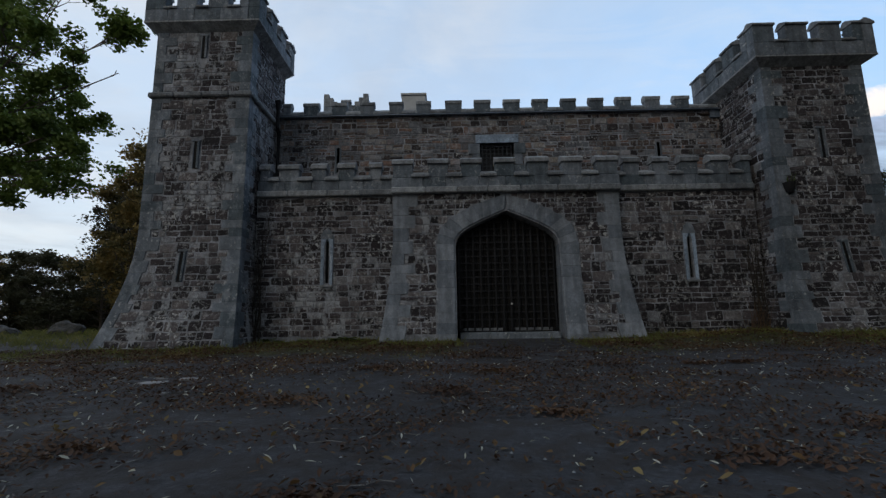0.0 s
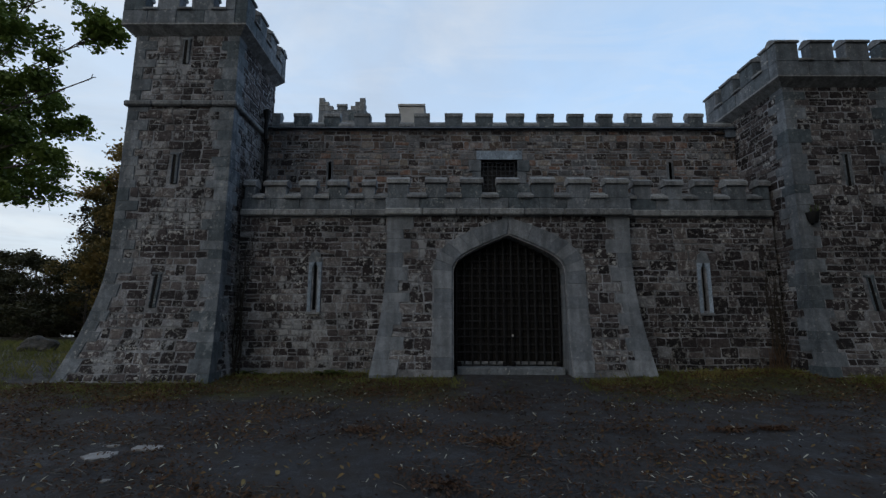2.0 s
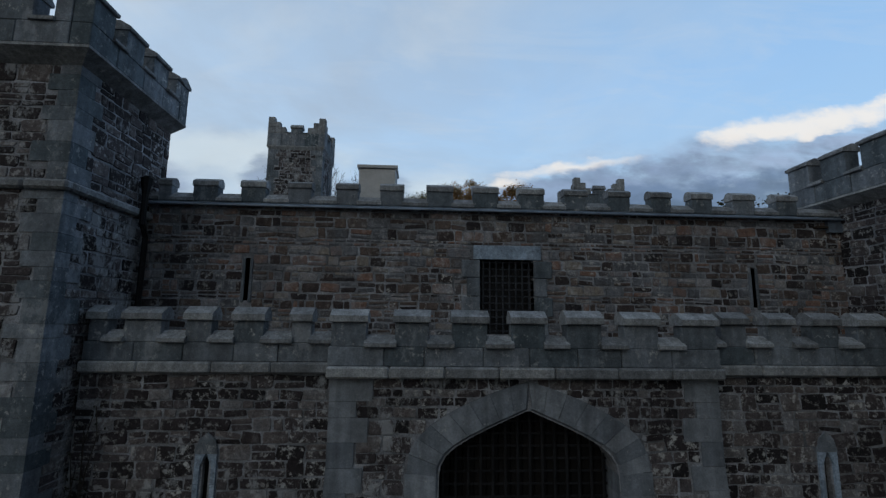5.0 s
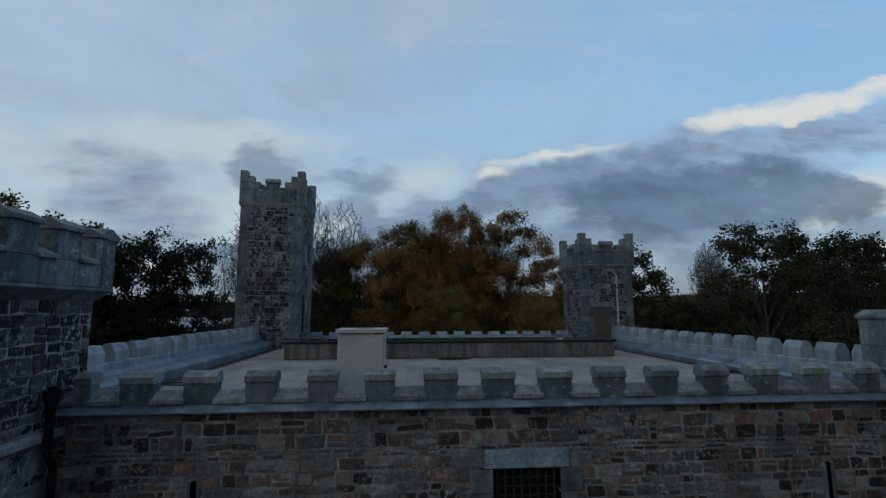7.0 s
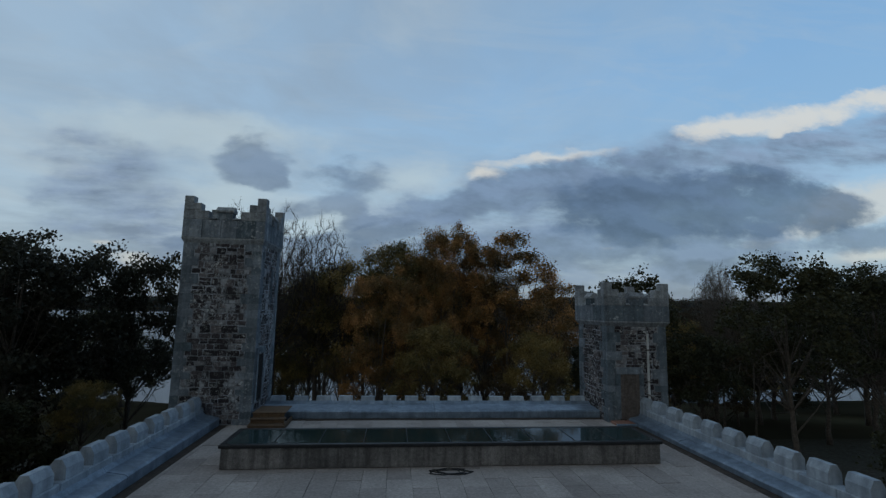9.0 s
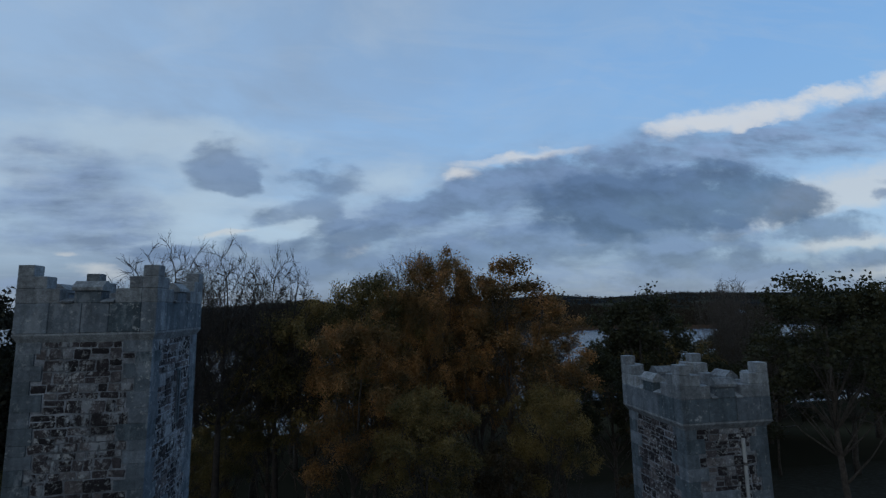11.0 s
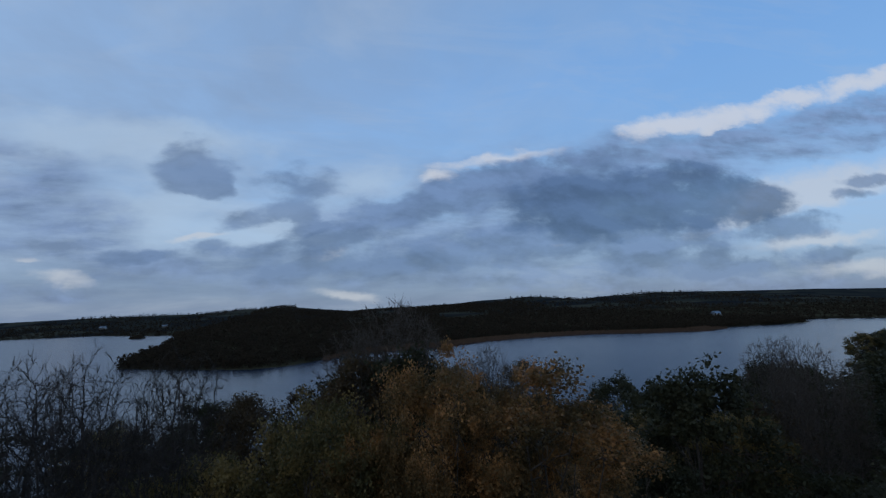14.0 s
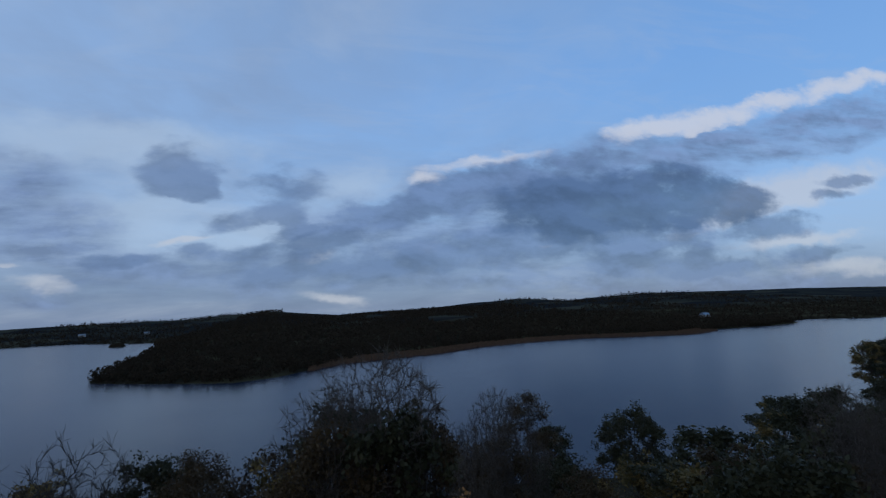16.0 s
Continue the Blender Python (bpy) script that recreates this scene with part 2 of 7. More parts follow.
# ---- materials ----
def material(name, stops, scale=3.0, rough=0.85, bump=0.3, metal=0.0, vary="object", spots=None, fine=40.0, spread=0.5, streak=0.0, spec=0.3, lime=0.0, mottle=1.0):
    """A weathered surface: a colour for each piece from stops, mottled at two scales, with relief."""
    m = bpy.data.materials.new(name)
    m.use_nodes = True
    nt = m.node_tree
    bsdf = nt.nodes["Principled BSDF"]
    tc = nt.nodes.new("ShaderNodeTexCoord")
    geo = nt.nodes.new("ShaderNodeNewGeometry")
    pos = geo.outputs["Position"]
    big = node(nt, "ShaderNodeTexNoise", {"Vector": pos, "Scale": scale, "Detail": 6.0, "Roughness": 0.6})
    small = node(nt, "ShaderNodeTexNoise", {"Vector": pos, "Scale": fine, "Detail": 4.0, "Roughness": 0.65})
    if vary == "object":
        pick = nt.nodes.new("ShaderNodeObjectInfo").outputs["Random"]
    elif vary == "island":
        pick = geo.outputs["Random Per Island"]
    else:
        pick = big.outputs[0]
    if vary in ("object", "island"):
        pick = maths(nt, "ADD", maths(nt, "MULTIPLY", pick, 1 - spread * 0.4), maths(nt, "MULTIPLY", maths(nt, "SUBTRACT", big.outputs[0], 0.4), spread), clamp=True)
    col = ramp(nt, pick, stops)
    tone = ramp(nt, small.outputs[0], [(0.25, 0.45), (0.75, 1.55)])
    col = mixc(nt, 0.75 * mottle, col, tone, "MULTIPLY")
    mid = node(nt, "ShaderNodeTexNoise", {"Vector": pos, "Scale": 11.0, "Detail": 6.0, "Roughness": 0.7})
    col = mixc(nt, 0.7 * mottle, col, ramp(nt, mid.outputs[0], [(0.3, 0.5), (0.7, 1.5)]), "MULTIPLY")
    patch = ramp(nt, big.outputs[0], [(0.3, 0.72), (0.7, 1.25)])
    col = mixc(nt, 0.6, col, patch, "MULTIPLY")
    if streak:
        st = node(nt, "ShaderNodeTexNoise", {"Vector": node(nt, "ShaderNodeMapping", {0: pos, 3: (5.0, 5.0, 0.5)}).outputs[0], "Scale": 1.0, "Detail": 5.0})
        col = mixc(nt, streak, col, ramp(nt, st.outputs[0], [(0.35, 0.45), (0.65, 1.5)]), "MULTIPLY")
    if spots:
        sp = node(nt, "ShaderNodeTexNoise", {"Vector": pos, "Scale": 8.0, "Detail": 10.0, "Roughness": 0.72})
        zone = ramp(nt, node(nt, "ShaderNodeTexNoise", {"Vector": pos, "Scale": 0.9, "Detail": 4.0}).outputs[0], [(0.4, 0.15), (0.65, 1.0)])
        col = mixc(nt, maths(nt, "MULTIPLY", zone, ramp(nt, sp.outputs[0], [(spots[0], 0.0), (spots[0] + 0.08, 1.0)])), col, spots[1])
    if lime:
        # thin lime runs and crusts, thicker on some parts of the wall than on others
        run = node(nt, "ShaderNodeTexNoise", {"Vector": node(nt, "ShaderNodeMapping", {0: pos, 3: (2.6, 2.6, 1.5)}).outputs[0], "Scale": 1.0, "Detail": 9.0, "Roughness": 0.72})
        where = ramp(nt, node(nt, "ShaderNodeTexNoise", {"Vector": pos, "Scale": 0.45, "Detail": 3.0}).outputs[0], [(0.42, 0.0), (0.62, 1.0)])
        # the lime thins steadily from west to east
        westward = maths(nt, "MULTIPLY_ADD", node(nt, "ShaderNodeSeparateXYZ", {0: pos}).outputs[0], -0.09, 0.55, clamp=True)
        amount = maths(nt, "ADD", run.outputs[0], maths(nt, "MULTIPLY", maths(nt, "MULTIPLY", where, westward), 0.11))
        col = mixc(nt, maths(nt, "MULTIPLY", ramp(nt, amount, [(0.59, 0.0), (0.66, 1.0)]), lime), col, (0.41, 0.44, 0.48))
    nt.links.new(col, bsdf.inputs["Base Color"])
    bsdf.inputs["Roughness"].default_value = rough
    bsdf.inputs["Metallic"].default_value = metal
    bsdf.inputs["Specular IOR Level"].default_value = spec
    if bump:
        hsum = maths(nt, "ADD", maths(nt, "MULTIPLY", big.outputs[0], 0.6), small.outputs[0])
        bp = node(nt, "ShaderNodeBump", {"Height": hsum, "Strength": bump, "Distance": 0.02})
        nt.links.new(bp.outputs[0], bsdf.inputs["Normal"])
    return m


LICHEN = (0.58, (0.42, 0.42, 0.41))
STONE_LOW = [(0.0, (0.014, 0.013, 0.016)), (0.3, (0.030, 0.025, 0.029)), (0.5, (0.052, 0.044, 0.049)), (0.66, (0.084, 0.076, 0.083)), (0.78, (0.13, 0.115, 0.117)), (0.9, (0.20, 0.207, 0.228)), (1.0, (0.34, 0.36, 0.40))]
STONE_UP = [(0.0, (0.024, 0.023, 0.028)), (0.2, (0.060, 0.047, 0.047)), (0.38, (0.125, 0.098, 0.088)), (0.5, (0.095, 0.102, 0.118)), (0.62, (0.165, 0.175, 0.20)), (0.73, (0.195, 0.118, 0.093)), (0.82, (0.26, 0.262, 0.285)), (0.92, (0.20, 0.175, 0.15)), (1.0, (0.50, 0.52, 0.57))]
DRESSED = [(0.0, (0.067, 0.091, 0.110)), (0.5, (0.128, 0.149, 0.177)), (1.0, (0.186, 0.215, 0.251))]
CAP = [(0.0, (0.141, 0.153, 0.168)), (0.5, (0.207, 0.223, 0.243)), (1.0, (0.291, 0.31, 0.329))]
M = {}
for key, vary in (("obj", "object"), ("isl", "island")):
    M["low_" + key] = material("rubble_dark_" + key, STONE_LOW, vary=vary, spots=(0.525, (0.50, 0.51, 0.52)), bump=0.9, lime=0.6, spread=0.3)
    M["up_" + key] = material("rubble_brown_" + key, STONE_UP, vary=vary, spots=(0.545, (0.48, 0.48, 0.47)), bump=0.8, lime=0.35, spread=0.3)
    M["dressed_" + key] = material("dressed_limestone_" + key, DRESSED, vary=vary, spots=(0.565, (0.46, 0.475, 0.48)), bump=0.4, streak=0.4, lime=0.3, mottle=0.65)
    M["cap_" + key] = material("coping_limestone_" + key, CAP, vary=vary, spots=LICHEN, bump=0.35, streak=0.4)
M["pale_obj"] = material("pale_cast_stone", [(0.0, (0.225, 0.265, 0.315)), (1.0, (0.325, 0.365, 0.415))], scale=2.5, bump=0.12, streak=0.35, mottle=0.3)
M["ashlar"] = material("clean_blue_limestone", [(0.0, (0.135, 0.158, 0.19)), (0.5, (0.18, 0.205, 0.24)), (1.0, (0.235, 0.262, 0.30))], spots=(0.6, (0.40, 0.42, 0.44)), bump=0.3, streak=0.45, mottle=0.5)
M["soil"] = material("damp_roof_silt", [(0.2, (0.02, 0.017, 0.015)), (0.8, (0.06, 0.045, 0.035))], vary="none", scale=3)
M["mortar"] = material("lime_mortar", [(0.25, (0.09, 0.095, 0.105)), (0.5, (0.20, 0.213, 0.24)), (0.78, (0.40, 0.425, 0.48))], vary="none", scale=1.4, bump=0.4)
M["mortar_dark"] = material("dark_stone_core", [(0.2, (0.12, 0.11, 0.10)), (0.8, (0.22, 0.21, 0.19))], vary="none", scale=1.2)
M["lead"] = material("weathered_lead", [(0.2, (0.109, 0.147, 0.202)), (0.8, (0.244, 0.302, 0.378))], vary="none", scale=1.5, rough=0.4, metal=0.35, bump=0.06, streak=0.3, mottle=0.45)
M["blue"] = material("blue_grey_limestone", [(0.0, (0.22, 0.29, 0.38)), (1.0, (0.33, 0.41, 0.52))], scale=2, rough=0.6, bump=0.15, streak=0.3)
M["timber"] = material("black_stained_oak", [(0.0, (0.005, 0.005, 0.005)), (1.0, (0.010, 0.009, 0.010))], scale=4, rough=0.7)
M["iron"] = material("rusty_black_iron", [(0.2, (0.006, 0.006, 0.007)), (0.8, (0.013, 0.013, 0.016))], vary="none", rough=0.6, metal=0.3)
M["bar"] = material("grey_painted_bars", [(0.2, (0.022, 0.026, 0.034)), (0.8, (0.045, 0.052, 0.066))], vary="none", rough=0.5, metal=0.2)
M["grille"] = material("weathered_grille_iron", [(0.2, (0.011, 0.012, 0.0145)), (0.8, (0.027, 0.029, 0.034))], vary="none", rough=0.55, metal=0.2)
M["steps"] = material("brown_deck_timber", [(0.0, (0.075, 0.048, 0.03)), (1.0, (0.13, 0.085, 0.05))], scale=4, rough=0.8)
M["felt"] = material("pale_roof_sheet", [(0.0, (0.235, 0.207, 0.195)), (1.0, (0.345, 0.31, 0.29))], scale=0.7, rough=0.9, bump=0.1, fine=18.0, mottle=0.5)
M["clad"] = material("grey_lantern_cladding", [(0.0, (0.089, 0.085, 0.085)), (1.0, (0.178, 0.167, 0.163))], scale=1.2, rough=0.6, bump=0.05, streak=0.7)
M["black"] = material("black_painted_frame", [(0.0, (0.012, 0.013, 0.015)), (1.0, (0.02, 0.02, 0.022))], rough=0.4, bump=0.0)
M["white"] = material("white_painted_sheet", [(0.0, (0.42, 0.43, 0.44)), (1.0, (0.55, 0.56, 0.57))], vary="none", scale=1.0, rough=0.5, bump=0.03, mottle=0.25)
M["terracotta"] = material("terracotta_paving", [(0.0, (0.20, 0.10, 0.075)), (1.0, (0.27, 0.15, 0.11))], scale=3)
M["door"] = material("grey_brown_door_boards", [(0.0, (0.075, 0.062, 0.056)), (1.0, (0.115, 0.098, 0.09))], scale=4)
# near-black paint that stands for shade in loops, slits and the gate passage
M["dark"] = material("near_black_shade", [(0.0, (0.005, 0.005, 0.006)), (1.0, (0.008, 0.008, 0.009))], vary="none", bump=0.0)
M["cement"] = material("pale_cement", [(0.0, (0.2, 0.2, 0.2)), (1.0, (0.34, 0.34, 0.35))], scale=3, bump=0.2, mottle=0.5)
M["rock"] = material("mossy_boulder", [(0.2, (0.039, 0.039, 0.036)), (0.8, (0.111, 0.107, 0.104))], vary="none", scale=2.5, bump=0.7)
M["bark"] = material("grey_bark", [(0.2, (0.046, 0.038, 0.033)), (0.8, (0.124, 0.104, 0.088))], vary="none", scale=5, bump=0.6)
M["bark_dark"] = material("damp_dark_bark", [(0.2, (0.022, 0.019, 0.017)), (0.8, (0.06, 0.05, 0.044))], vary="none", scale=5, bump=0.6)
M["bark_pale"] = material("pale_bark", [(0.2, (0.09, 0.085, 0.08)), (0.8, (0.22, 0.21, 0.20))], vary="none", scale=5, bump=0.4)


def leaf_material(name, stops, clump=1.3):
    m = bpy.data.materials.new(name)
    m.use_nodes = True
    nt = m.node_tree
    bsdf = nt.nodes["Principled BSDF"]
    geo = nt.nodes.new("ShaderNodeNewGeometry")
    big = node(nt, "ShaderNodeTexNoise", {"Vector": geo.outputs["Position"], "Scale": 0.55, "Detail": 4.0, "Roughness": 0.6})
    own = nt.nodes.new("ShaderNodeObjectInfo").outputs["Random"]
    f = maths(nt, "ADD", maths(nt, "MULTIPLY", geo.outputs["Random Per Island"], 0.24), maths(nt, "MULTIPLY_ADD", big.outputs[0], clump, 0.38 - clump * 0.5))
    f = maths(nt, "ADD", f, maths(nt, "MULTIPLY", maths(nt, "SUBTRACT", own, 0.5), 0.2), clamp=True)
    col = ramp(nt, f, stops)
    nt.links.new(col, bsdf.inputs["Base Color"])
    bsdf.inputs["Roughness"].default_value = 0.6
    bsdf.inputs["Specular IOR Level"].default_value = 0.25
    tr = node(nt, "ShaderNodeBsdfTranslucent", {"Color": col})
    mx = node(nt, "ShaderNodeMixShader", {0: 0.25})
    nt.links.new(bsdf.outputs[0], mx.inputs[1])
    nt.links.new(tr.outputs[0], mx.inputs[2])
    nt.links.new(mx.outputs[0], nt.nodes["Material Output"].inputs[0])
    return m


LEAF = {
    "orange": leaf_material("autumn_orange_leaves", [(0.1, (0.050, 0.042, 0.020)), (0.34, (0.135, 0.092, 0.038)), (0.58, (0.25, 0.142, 0.055)), (0.82, (0.47, 0.235, 0.085)), (1.0, (0.52, 0.30, 0.105))], 2.2),
    "olive": leaf_material("olive_turning_leaves", [(0.1, (0.040, 0.040, 0.018)), (0.38, (0.11, 0.094, 0.036)), (0.66, (0.23, 0.16, 0.056)), (0.95, (0.33, 0.245, 0.085))], 1.8),
    "dark": leaf_material("evergreen_needles", [(0.1, (0.017, 0.018, 0.013)), (0.5, (0.032, 0.032, 0.021)), (0.95, (0.060, 0.055, 0.032))]),
    "green": leaf_material("dark_green_leaves", [(0.1, (0.021, 0.024, 0.014)), (0.5, (0.044, 0.046, 0.023)), (0.95, (0.088, 0.078, 0.034))]),
    "fresh": leaf_material("sycamore_green_leaves", [(0.1, (0.045, 0.074, 0.017)), (0.5, (0.105, 0.158, 0.031)), (0.95, (0.22, 0.27, 0.055))]),
    "brown": leaf_material("russet_leaves", [(0.1, (0.032, 0.025, 0.015)), (0.5, (0.072, 0.050, 0.026)), (0.95, (0.125, 0.085, 0.040))]),
    "litter": leaf_material("fallen_leaves", [(0.1, (0.06, 0.036, 0.02)), (0.45, (0.15, 0.085, 0.035)), (0.7, (0.30, 0.23, 0.10)), (0.9, (0.46, 0.42, 0.30))]),
    "dock": leaf_material("dock_leaves", [(0.1, (0.03, 0.05, 0.014)), (0.5, (0.055, 0.085, 0.022)), (0.95, (0.10, 0.12, 0.035))]),
    "litter_dark": leaf_material("withered_leaves", [(0.1, (0.035, 0.02, 0.014)), (0.5, (0.09, 0.045, 0.024)), (0.85, (0.17, 0.095, 0.04)), (1.0, (0.26, 0.15, 0.06))]),
    "pale": leaf_material("pale_narrow_leaves", [(0.1, (0.30, 0.29, 0.22)), (0.5, (0.50, 0.50, 0.42)), (0.95, (0.72, 0.72, 0.68))]),
    "redlitter": leaf_material("russet_leaf_heap", [(0.1, (0.035, 0.022, 0.016)), (0.5, (0.085, 0.045, 0.028)), (0.8, (0.15, 0.085, 0.045)), (1.0, (0.26, 0.20, 0.12))]),
    "grass": leaf_material("rough_grass", [(0.1, (0.055, 0.060, 0.021)), (0.4, (0.125, 0.138, 0.042)), (0.65, (0.185, 0.19, 0.06)), (0.95, (0.34, 0.28, 0.12))], 1.5),
    "reed": leaf_material("brown_reeds", [(0.1, (0.07, 0.045, 0.03)), (0.6, (0.12, 0.075, 0.05)), (1.0, (0.17, 0.11, 0.07))]),
}


# ---- mesh helpers ----
def mesh_of(name, verts, faces, mat, smooth=False):
    me = bpy.data.meshes.new(name)
    me.from_pydata(verts, [], faces)
    me.materials.append(mat)
    if smooth:
        me.polygons.foreach_set("use_smooth", [True] * len(me.polygons))
    me.update()
    return me


def put(name, verts, faces, mat, parent=None, label="", smooth=False):
    ob = new(name, mesh_of(name, verts, faces, mat, smooth))
    if parent is not None:
        ob.parent = parent
    return tagged(ob, label)


BOXF = [(0, 1, 5, 4), (1, 2, 6, 5), (2, 3, 7, 6), (3, 0, 4, 7), (4, 5, 6, 7), (3, 2, 1, 0)]


def box_data(x0, x1, y0, y1, z0, z1):
    return [(x0, y0, z0), (x1, y0, z0), (x1, y1, z0), (x0, y1, z0), (x0, y0, z1), (x1, y0, z1), (x1, y1, z1), (x0, y1, z1)], list(BOXF)


def bevelled(x0, x1, y0, y1, z0, z1, r=0.015):
    """A box with chamfered edges."""
    bm = bmesh.new()
    v, f = box_data(x0, x1, y0, y1, z0, z1)
    vs = [bm.verts.new(c) for c in v]
    for q in f:
        bm.faces.new([vs[i] for i in q])
    bmesh.ops.bevel(bm, geom=bm.edges[:], offset=r, segments=1, affect="EDGES")
    v, f = [tuple(c.co) for c in bm.verts], None
    bm.verts.index_update()
    f = [tuple(c.index for c in p.verts) for p in bm.faces]
    bm.free()
    return v, f


def block(name, x0, x1, y0, y1, z0, z1, mat, parent=None, label="", r=0.015):
    return put(name, *bevelled(x0, x1, y0, y1, z0, z1, r), mat, parent, label)


def join(parts):
    """Several (verts, faces) as one."""
    vs, fs = [], []
    for v, f in parts:
        n = len(vs)
        vs += v
        fs += [tuple(i + n for i in q) for q in f]
    return vs, fs


def loft(rings, closed=True):
    """Rings of equally many points, bottom to top, as a capped solid."""
    n, vs, fs = len(rings[0]), [], []
    for r in rings:
        vs += [tuple(p) for p in r]
    for k in range(len(rings) - 1):
        for i in range(n):
            j = (i + 1) % n
            fs.append((k * n + i, k * n + j, (k + 1) * n + j, (k + 1) * n + i))
    fs.append(tuple(reversed(range(n))))
    fs.append(tuple(range((len(rings) - 1) * n, len(rings) * n)))
    return vs, fs


rng = random.Random(7)


def stone_shape(r):
    """One rough stone: unit width and height, its face at y = -1."""
    c, k = 0.07, 0.06
    ring = [(-0.5 + c, -0.5), (0.5 - c, -0.5), (0.5, -0.5 + c * 1.6), (0.5, 0.5 - c * 1.6), (0.5 - c, 0.5), (-0.5 + c, 0.5), (-0.5, 0.5 - c * 1.6), (-0.5, -0.5 + c * 1.6)]
    ring = [(x + r.uniform(-0.06, 0.04), z + r.uniform(-0.12, 0.07)) for x, z in ring]
    vs = [(x, 0.0, z) for x, z in ring]
    vs += [(x * (1 - k), -0.75 + r.uniform(-0.2, 0.05), z * (1 - 1.7 * k)) for x, z in ring]
    vs.append((r.uniform(-0.1, 0.1), -1.0, r.uniform(-0.1, 0.1)))
    fs = [(i, (i + 1) % 8, 8 + (i + 1) % 8, 8 + i) for i in range(8)] + [(8 + i, 8 + (i + 1) % 8, 16) for i in range(8)]
    return vs, fs


SHAPES = [stone_shape(rng) for _ in range(22)]
STONE_MESH = {}


def shared_stone(i, mat):
    if (i, mat.name) not in STONE_MESH:
        STONE_MESH[i, mat.name] = mesh_of("stone", *SHAPES[i], mat)
    return STONE_MESH[i, mat.name]


def rubble_cells(z0, z1, spans, r, lo=0.14, hi=0.33, wide=(0.17, 0.50), thick=0.21):
    """Coursed rubble: (u, z, width, height) of each stone; spans(z) gives the stretches of wall that are free at that height."""
    cells, z = [], z0
    while z < z1 - 0.05:
        h = min(lo + (hi - lo) * r.random() ** 1.3, z1 - z)
        if z1 - z - h < lo * 0.7:
            h = z1 - z
        for a, b in spans(z + h / 2):
            u = a
            while u < b - 0.06:
                w = min(r.uniform(*wide) * (0.7 + h * 1.6), b - u)
                if b - u - w < 0.12:
                    w = b - u
                if h > thick and r.random() < 0.3:
                    k = r.uniform(0.4, 0.6)
                    cells.append((u + w / 2, z + h * k / 2, w, h * k))
                    cells.append((u + w / 2, z + h * (1 + k) / 2, w, h * (1 - k)))
                else:
                    cells.append((u + w / 2, z + h / 2, w, h))
                u += w
        z += h
    return cells


def lay_stones(parent, face, cells, mat_obj, mat_isl, r, most=300, mid=3.0, joint=0.024, depth=0.02, name="stone"):
    """Sets stones on a face; the stretch round the height mid as single stones, the rest joined."""
    cells = sorted(cells, key=lambda c: abs(c[1] - mid))
    rest = []
    for n, (u, z, w, h) in enumerate(cells):
        p, tan, nor, up = face(u + r.uniform(-0.008, 0.008), z + 0.02 * noise.noise(Vector((u * 0.8, z * 0.8, 3))))
        d = depth * r.uniform(0.5, 1.3)
        mx = Matrix(((tan.x, -nor.x, up.x, p.x), (tan.y, -nor.y, up.y, p.y), (tan.z, -nor.z, up.z, p.z), (0, 0, 0, 1)))
        mx = mx @ Matrix.Rotation(r.gauss(0, 0.045), 4, "Y") @ Matrix.Diagonal((max(w - joint, 0.03), d, max(h - joint, 0.03), 1))
        i = r.randrange(len(SHAPES))
        if n < most:
            ob = new(name, shared_stone(i, mat_obj))
            ob.parent = parent
            ob.matrix_basis = mx
        else:
            vs, fs = SHAPES[i]
            rest.append(([tuple(mx @ Vector(v)) for v in vs], fs))
    if rest:
        tagged(put("stonework", *join(rest), mat_isl, parent), kind="stuff")


def flat_face(origin, tan, nor):
    o, tan, nor, up = Vector(origin), Vector(tan), Vector(nor), Vector((0, 0, 1))
    return lambda u, z: (o + tan * u + up * z, tan, nor, up)

# ---- the castle: shared numbers ----
GZ = -0.6                      # the masonry starts a little below the ground


def flare(z):
    """How far the masonry of towers and porch spreads towards its foot."""
    return 0.04 * max(0.0, (7.4 - z) / 7.4) + 0.56 * max(0.0, (3.0 - z) / 3.1) ** 1.7


def minus(a, b, holes):
    """The stretch a..b without the stretches in holes."""
    out = [(a, b)]
    for h0, h1 in holes:
        nxt = []
        for s0, s1 in out:
            if h1 <= s0 or h0 >= s1:
                nxt.append((s0, s1))
            else:
                if h0 > s0:
                    nxt.append((s0, h0))
                if h1 < s1:
                    nxt.append((h1, s1))
        out = nxt
    return [(s, e) for s, e in out if e - s > 0.06]


def gabled_block(x0, x1, y0, y1, z0, z1, ridge=0.45, foot=0.36, flat=0.05):
    """A coping stone along x: an upright foot, and slopes up to a ridge."""
    ym, zs = y0 + (y1 - y0) * ridge, z0 + (z1 - z0) * foot
    prof = [(y0 + 0.015, z0), (y0, z0 + 0.015), (y0, zs), (ym - flat, z1), (ym + flat, z1), (y1, zs), (y1, z0 + 0.015), (y1 - 0.015, z0)]
    n = len(prof)
    j = [rng.uniform(-0.006, 0.006) for _ in prof]
    vs = [(x0, y + a, z) for (y, z), a in zip(prof, j)] + [(x1, y + a, z) for (y, z), a in zip(prof, j)]
    fs = [(i, i + n, (i + 1) % n + n, (i + 1) % n) for i in range(n)] + [tuple(range(n)), tuple(reversed(range(n, 2 * n)))]
    return vs, fs


def turned(data, m):
    return [tuple(m @ Vector(v)) for v in data[0]], data[1]


def split_blocks(a, b, size, r):
    """Joints along a course."""
    n = max(1, round((b - a) / size))
    cuts = [a + (b - a) * i / n + (r.uniform(-0.12, 0.12) * size if 0 < i < n else 0) for i in range(n + 1)]
    return list(zip(cuts, cuts[1:]))


